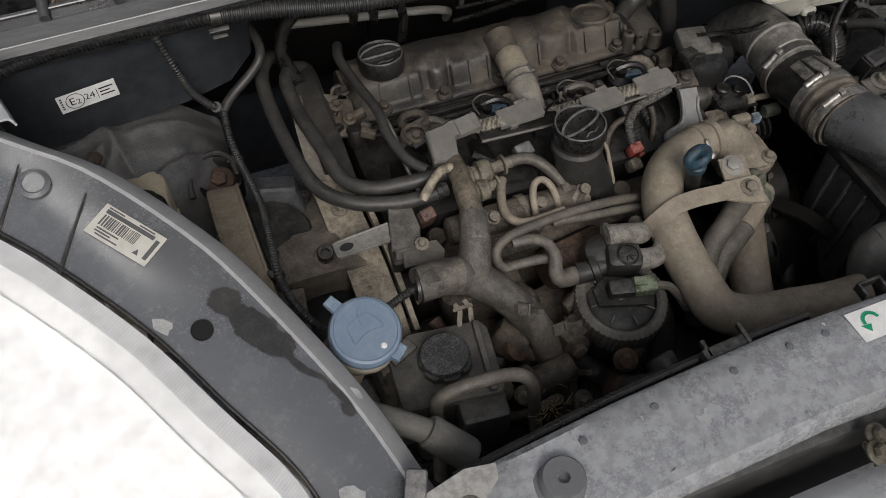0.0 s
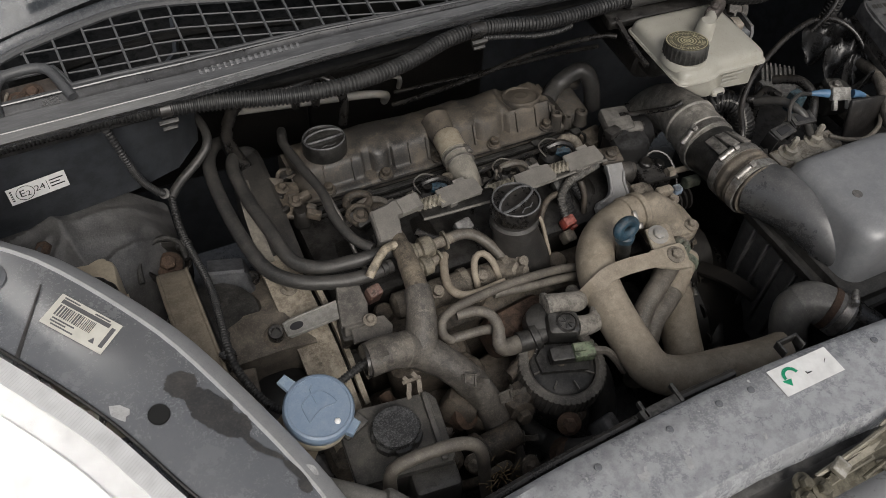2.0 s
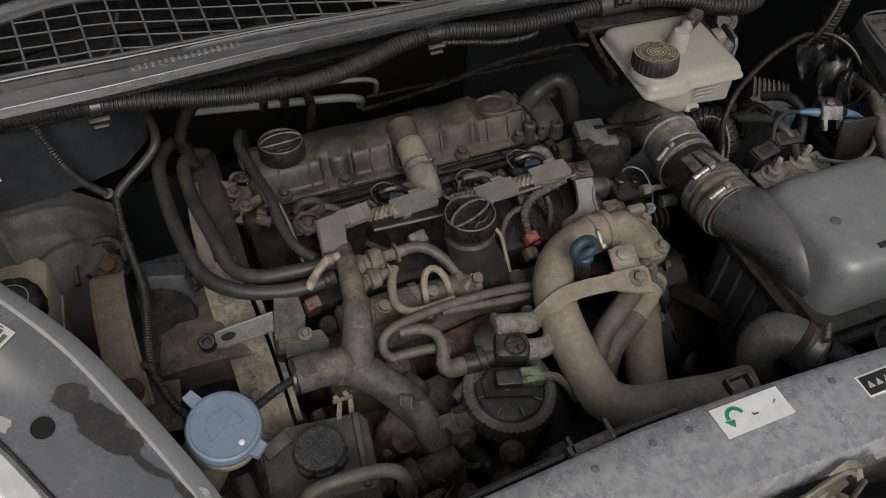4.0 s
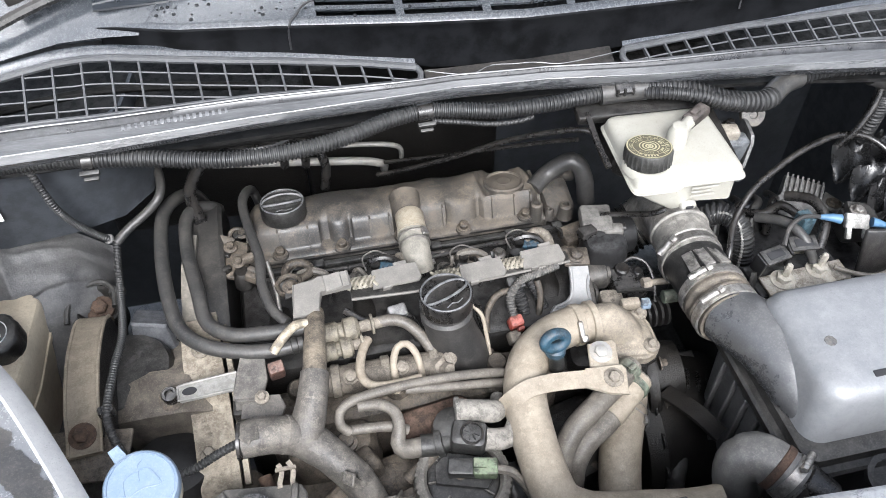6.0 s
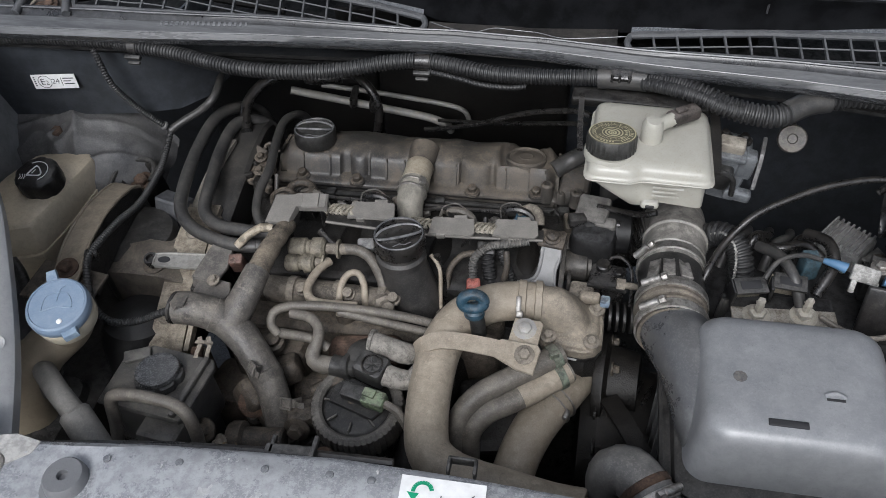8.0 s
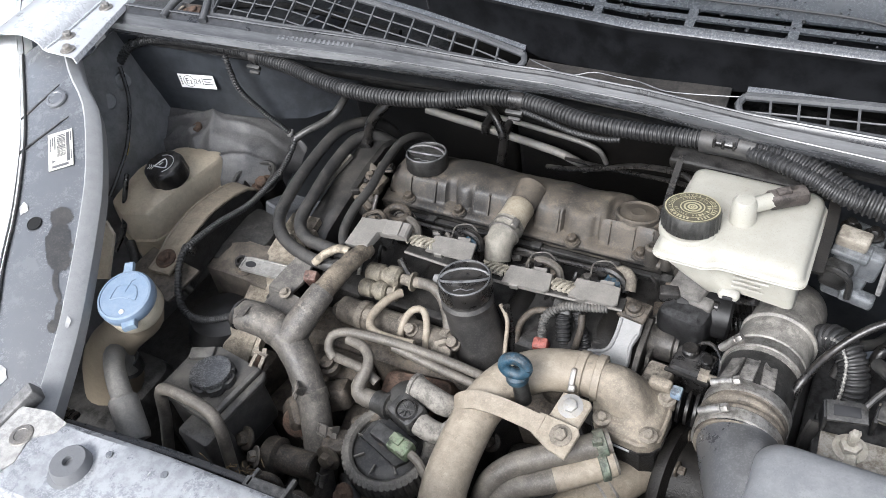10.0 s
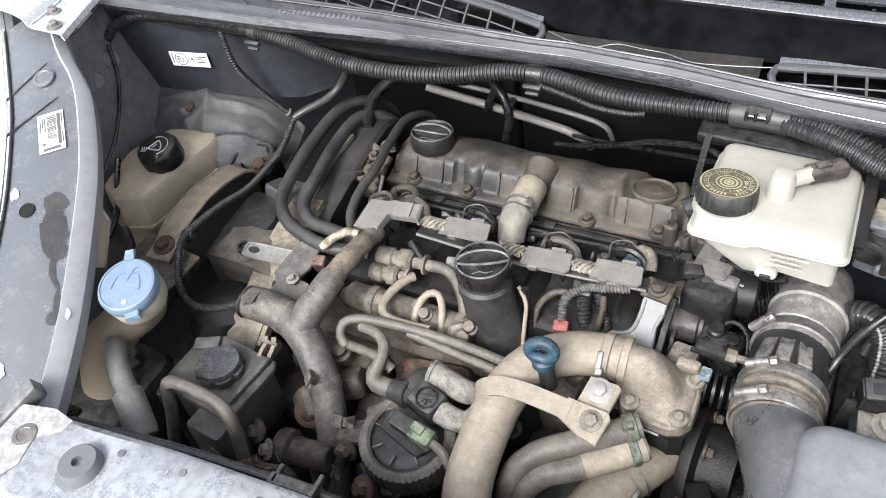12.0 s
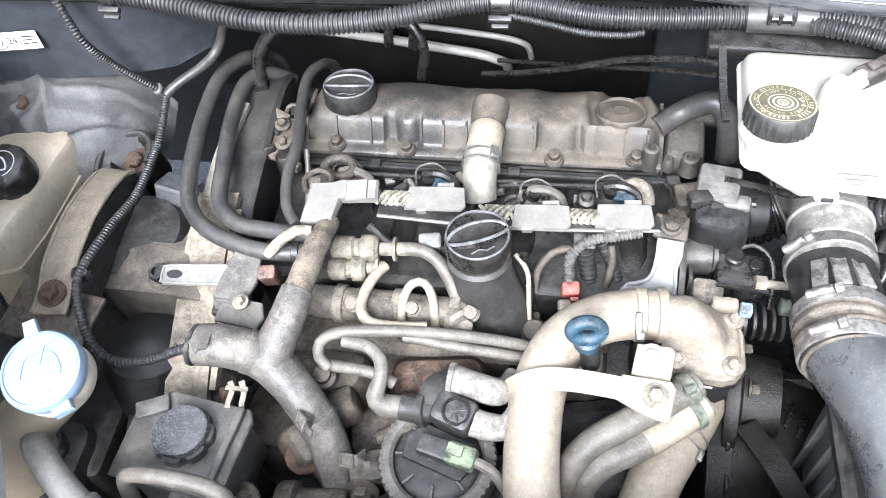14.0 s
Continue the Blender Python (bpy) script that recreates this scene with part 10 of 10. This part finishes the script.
def battery_side():
    bat = thing("battery", (0.33, 0.36, 0.62), "black battery under terminal brackets and leads", "battery")
    part("case", Geo().box((0.335, 0.365, 0.674), (0.21, 0.15, 0.17), 0.008), MATT, bat)
    part("tray_wall", Geo().box((0.225, 0.335, 0.75), (0.012, 0.13, 0.10), 0.003, (0, -8, 0)), BLACK_DUSTY, bat)
    hub = thing("terminal_board", (0.30, 0.30, 0.80), "dusty brass and steel battery terminal board", "terminal board")
    tin = dusty("dull_brass", (0.36, 0.325, 0.26), 0.6, dust=(0.26, 0.225, 0.175), rough=0.42, metal=0.3, second=(0.17, 0.15, 0.12), stain=0.4)
    bright = dusty("pale_tinned_copper", (0.52, 0.49, 0.42), 0.45, dust=(0.38, 0.335, 0.27), rough=0.38, metal=0.2, second=(0.36, 0.335, 0.285), stain=0.3)
    part("base", Geo().box((0.300, 0.302, 0.777), (0.118, 0.050, 0.046), 0.004, (2, 0, 3)), MATT, hub)
    part("front_strip", Geo().box((0.304, 0.271, 0.797), (0.104, 0.005, 0.019), 0.0015, (-24, 0, 3)), tin, hub)
    part("top_strip", Geo().box((0.302, 0.286, 0.8055), (0.108, 0.028, 0.004), 0.001, (4, 0, 3)), tin, hub)
    for x, y, turn in ((0.262, 0.312, 12), (0.303, 0.322, -6)):
        wall = part("riser", Geo().box((x, y, 0.822), (0.034, 0.004, 0.030), 0.001, (8, 0, turn)), tin, hub)
        part("riser_top", Geo().box((x + 0.001, y - 0.009, 0.8365), (0.034, 0.020, 0.004), 0.001, (10, 0, turn)), BLACK_DUSTY, wall)
        part("riser_side", Geo().box((x - 0.016, y - 0.009, 0.823), (0.004, 0.018, 0.026), 0.001, (8, 0, turn)), MATT, wall)
        # black plate painted as the riser's dark opening
        part("riser_hole", Geo().box((x + 0.001, y - 0.0095, 0.8386), (0.022, 0.010, 0.0012), 0.0004, (10, 0, turn)), INK_BLACK, wall)
    for x, y, lean in ((0.273, 0.287, -4), (0.322, 0.293, 6)):
        stud = part("stud", Geo().lathe((x, y, 0.8085), (0, -0.05, 1), [(0.0092, 0), (0.0092, 0.008), (0.0078, 0.0088), (0.0042, 0.009), (0.0042, 0.0255), (0.0030, 0.0275)], 6), bright, hub, "threaded stud and nut")
        part("washer", Geo().lathe((x, y, 0.807), (0, -0.05, 1), [(0.0145, 0), (0.0145, 0.002), (0.008, 0.0026)], 26), bright, stud)
        part("thread", Geo().tube([(x + 0.0043 * math.cos(a), y + 0.0043 * math.sin(a), 0.819 + 0.0011 * a) for a in (0.7 * i for i in range(20))], 0.0006, 5, 0.002), bright, stud)
        part("lug_eye", Geo().lathe((x, y - 0.001, 0.804), (0, -0.1, 1), [(0.0135, 0), (0.0135, 0.0035), (0.006, 0.004)], 22), bright, stud)
        part("lug", Geo().tube([(x, y - 0.008, 0.806), (x + 0.004 + 0.0006 * lean, y - 0.024, 0.803), (x + 0.007 + 0.0012 * lean, y - 0.040, 0.790), (x + 0.009 + 0.0016 * lean, y - 0.050, 0.765)], [0.0085, 0.0072, 0.0080, 0.0080], 14, 0.004, None, 0.55), bright, stud, "crimped cable lug")
    part("brace", Geo().strip([(0.242, 0.300, 0.815), (0.236, 0.286, 0.790), (0.232, 0.270, 0.745)], 0.012, 0.004, (0.6, -0.6, 0.4)), BLACK_DUSTY, hub)
    hose("terminal_lead", [(0.318, 0.300, 0.815), (0.308, 0.318, 0.838), (0.296, 0.345, 0.842), (0.280, 0.375, 0.825)], 0.0062, RUBBER, "grey battery lead behind the terminals", "cable", n=12)
    hose("terminal_lead", [(0.335, 0.318, 0.815), (0.352, 0.345, 0.835), (0.350, 0.375, 0.840), (0.335, 0.402, 0.825)], 0.0066, BLACK, "black battery lead behind the terminals", "cable", n=12)
    clamp = thing("battery_clamp", (0.405, 0.352, 0.79), "black plastic battery clamp with a pale screw", "clamp")
    part("body", Geo().box((0.408, 0.352, 0.806), (0.040, 0.034, 0.034), 0.005, (0, 0, -10)), BLACK_DUSTY, clamp)
    part("top", Geo().prism([(-0.020, -0.016), (0.018, -0.014), (0.012, 0.014), (-0.014, 0.018)], pose(0.408, 0.352, 0.823, 6, 0, -10), 0.008, 0.002), BLACK_DUSTY, clamp)
    part("screw", Geo().bolt((0.402, 0.352, 0.831), (0, -0.1, 1), 0.006, 0.006), STEEL, clamp)
    hose("corrugated_loom", [(0.218, 0.405, 0.775), (0.226, 0.405, 0.802), (0.242, 0.398, 0.818), (0.258, 0.382, 0.816), (0.266, 0.366, 0.795), (0.266, 0.356, 0.755), (0.264, 0.352, 0.72)], 0.0145, CONDUIT, "thick black corrugated loom arching beside the duct", "wiring loom", (0.0054, 0.0022), 20)
    hose("white_seam", [(0.228, 0.396, 0.817), (0.242, 0.386, 0.830), (0.254, 0.370, 0.824), (0.257, 0.354, 0.802), (0.255, 0.344, 0.770)], 0.0020, CLEAR_CLIP, "worn white seam along the loom", "seam", (0.004, 0.0008))
    hose("battery_cable", [(0.215, 0.315, 0.80), (0.222, 0.330, 0.825), (0.240, 0.362, 0.840), (0.268, 0.385, 0.862), (0.305, 0.402, 0.876), (0.350, 0.418, 0.887), (0.400, 0.428, 0.891), (0.436, 0.422, 0.886), (0.458, 0.402, 0.874), (0.466, 0.380, 0.858), (0.468, 0.36, 0.84)], 0.0040, BLACK, "grey-black cable arching over the battery", "cable", n=12)
    solo("splash_plate", Geo().box((0.402, 0.293, 0.818), (0.054, 0.007, 0.066), 0.003, (-16, 0, -10)), BLACK_CLEAN, "black plastic splash plate beside the terminals", "plate")
    conn = thing("inline_fuse", (0.377, 0.322, 0.83), "milky in-line fuse holder with blue sleeves", "fuse holder")
    part("holder", Geo().box((0.378, 0.326, 0.845), (0.028, 0.009, 0.018), 0.002, (-40, 4, -14)), CLEAR_CLIP, conn)
    part("leg", Geo().box((0.387, 0.315, 0.835), (0.006, 0.006, 0.016), 0.001, (-40, 4, -14)), CLEAR_CLIP, conn)
    part("leg", Geo().box((0.367, 0.319, 0.835), (0.006, 0.006, 0.016), 0.001, (-40, 4, -14)), CLEAR_CLIP, conn)
    part("blue_sleeve", Geo().tube([(0.360, 0.331, 0.847), (0.350, 0.335, 0.848), (0.338, 0.340, 0.847)], [0.006, 0.005, 0.003], 12), BLUE_WIRE, conn, "blue crimp sleeve")
    part("blue_sleeve", Geo().tube([(0.396, 0.321, 0.844), (0.404, 0.318, 0.843), (0.414, 0.314, 0.84)], [0.006, 0.005, 0.003], 12), BLUE_WIRE, conn, "blue crimp sleeve")
    part("wire", Geo().tube([(0.338, 0.340, 0.847), (0.315, 0.340, 0.852), (0.290, 0.328, 0.852), (0.276, 0.31, 0.842)], 0.0028, 8), RUBBER, conn)
    part("wire", Geo().tube([(0.414, 0.314, 0.84), (0.426, 0.303, 0.832), (0.426, 0.288, 0.825), (0.410, 0.272, 0.820), (0.380, 0.263, 0.817), (0.355, 0.272, 0.816), (0.335, 0.285, 0.818)], 0.0030, 8), RUBBER_GREY, conn)
    unit = thing("ribbed_control_unit", (0.396, 0.444, 0.75), "grey finned control unit behind the battery", "control unit")
    turn = -38
    m = pose(0.396, 0.444, 0.758, 0, 0, turn)
    part("body", Geo().prism([(-0.027, -0.022), (0.027, -0.022), (0.027, 0.022), (-0.027, 0.022)], m, 0.028, 0.003), GREY_CLIP, unit)
    for k in range(8):
        part("fin", Geo().prism([(-0.0013, -0.022), (0.0013, -0.022), (0.0013, 0.022), (-0.0013, 0.022)], m @ pose(-0.0235 + 0.0067 * k, 0, 0.027), 0.005, 0.0006), GREY_CLIP, unit)
    part("ear", Geo().prism([(0.026, -0.006), (0.052, -0.010), (0.056, 0.012), (0.030, 0.024)], m @ pose(0, 0, 0.012), 0.004, 0.001), GREY_CLIP, unit, "bolted ear")
    part("ear_bolt", Geo().bolt(m @ Vector((0.043, 0.004, 0.016)), UP, 0.006, 0.005), CAST, unit)
    part("socket", Geo().prism([(-0.020, -0.034), (0.020, -0.034), (0.022, -0.020), (-0.022, -0.020)], m @ pose(0, 0, 0.004), 0.018, 0.003), GREY_CLIP, unit)
    solo("blue_connector", Geo().box((0.330, 0.352, 0.826), (0.018, 0.02, 0.03), 0.003, (0, 0, 10)), dusty("dull_petrol_plug", (0.030, 0.080, 0.110), 0.4, rough=0.6), "dull blue connector by the terminals", "connector")
    # crumpled bag and bundles at the wing
    rows = []
    for a in range(30):
        row = []
        for b in range(30):
            x, y = 0.418 + 0.0028 * b, 0.335 + 0.0040 * a
            q = Vector((x * 17, y * 15, 3.1))
            fold = 0.034 * (1 - abs(noise.noise(q * 1.6)) * 2.2) + 0.016 * (1 - abs(noise.noise(q * 3.4)) * 2)
            row.append((x, y, 0.812 + fold + 0.015 * (b / 29)))
        rows.append(row)
    solo("crumpled_black_cover", Geo().sheet(rows, 0.002), dusty("shiny_black_sheet", (0.013, 0.013, 0.014), 0.22, dust=(0.09, 0.087, 0.082), rough=0.26, second=(0.010, 0.010, 0.0105), bump=0.1), "crumpled shiny black plastic cover", "cover", smooth=80)
    for pts in ([(0.470, 0.375, 0.835), (0.452, 0.335, 0.848), (0.438, 0.305, 0.845), (0.428, 0.270, 0.825), (0.436, 0.232, 0.800), (0.460, 0.20, 0.785)], [(0.487, 0.380, 0.825), (0.470, 0.335, 0.840), (0.455, 0.290, 0.830), (0.448, 0.240, 0.805), (0.446, 0.180, 0.775), (0.452, 0.12, 0.74)], [(0.50, 0.375, 0.82), (0.490, 0.32, 0.825), (0.476, 0.26, 0.805), (0.470, 0.20, 0.78), (0.478, 0.14, 0.75)]):
        hose("taped_loom", pts, 0.0095, TAPE, "grey taped wiring bundle by the wing", "wiring loom", n=12, group="taped looms by the wing")
    solo("fuse_box_wall", Geo().box((0.475, 0.28, 0.68), (0.05, 0.30, 0.16), 0.008), BLACK, "black plastic panel beside the battery", "panel")
    fuse = thing("fuse_box", (0.50, 0.47, 0.82), "black plastic fuse box with raised lettering on its lid", "fuse box")
    worn = dusty("worn_grey_black_lid", (0.085, 0.086, 0.089), 0.5, dust=(0.26, 0.258, 0.255), rough=0.36, second=(0.066, 0.067, 0.070), bump=0.2, stain=0.12, size=1.4, coat=0.15)
    place = pose(0.516, 0.364, 0.876, 2, -3, -14)
    lid = part("lid", Geo().prism([(-0.050, -0.056), (0.046, -0.058), (0.050, 0.052), (0.044, 0.058), (-0.046, 0.056)], place, 0.026, 0.004), worn, fuse, "worn grey-black lid")
    part("lid_edge", Geo().tube([place @ Vector(p) for p in ((-0.047, -0.052, 0.026), (-0.045, 0.052, 0.026), (0.043, 0.053, 0.026))], 0.0018, 8), worn, lid)
    part("case", Geo().prism([(-0.054, -0.060), (0.050, -0.062), (0.054, 0.062), (-0.050, 0.060)], place @ pose(0, 0, -0.034), 0.034, 0.003), BLACK, fuse)
    part("case_rim", Geo().prism([(-0.058, -0.062), (0.050, -0.064), (0.054, 0.064), (-0.054, 0.062)], place @ pose(0, 0, -0.016), 0.007, 0.002), BLACK_DUSTY, fuse)
    g = Geo()
    for k in range(9):
        g.prism([(-0.0028, -0.004), (0.0028, -0.004), (0.0028, 0.004), (-0.0028, 0.004)], place @ pose(-0.036 + 0.0085 * k, 0.040, 0.0258), 0.0008)
    for k in range(4):
        g.prism([(-0.003, -0.002), (0.003, -0.002), (0.003, 0.002), (-0.003, 0.002)], place @ pose(-0.030 + 0.017 * k, 0.020 - 0.012 * (k % 2), 0.0258), 0.0006)
    part("marks", g, BLACK_DUSTY, lid, "raised unreadable lettering")
    hose("dark_cable", [(0.29, 0.42, 0.79), (0.31, 0.40, 0.80), (0.34, 0.41, 0.80), (0.36, 0.40, 0.79)], 0.006, BLACK, "dark cable behind the battery", "cable")
    for k in range(4):
        hose("dark_cable", [(0.25 + 0.025 * k, 0.40, 0.76), (0.26 + 0.025 * k, 0.42, 0.785 + 0.01 * (k % 2)), (0.28 + 0.025 * k, 0.44, 0.78), (0.29 + 0.025 * k, 0.47, 0.76)], 0.006, BLACK if k % 2 else RUBBER, "dark cable behind the battery", "cable")


battery_side()
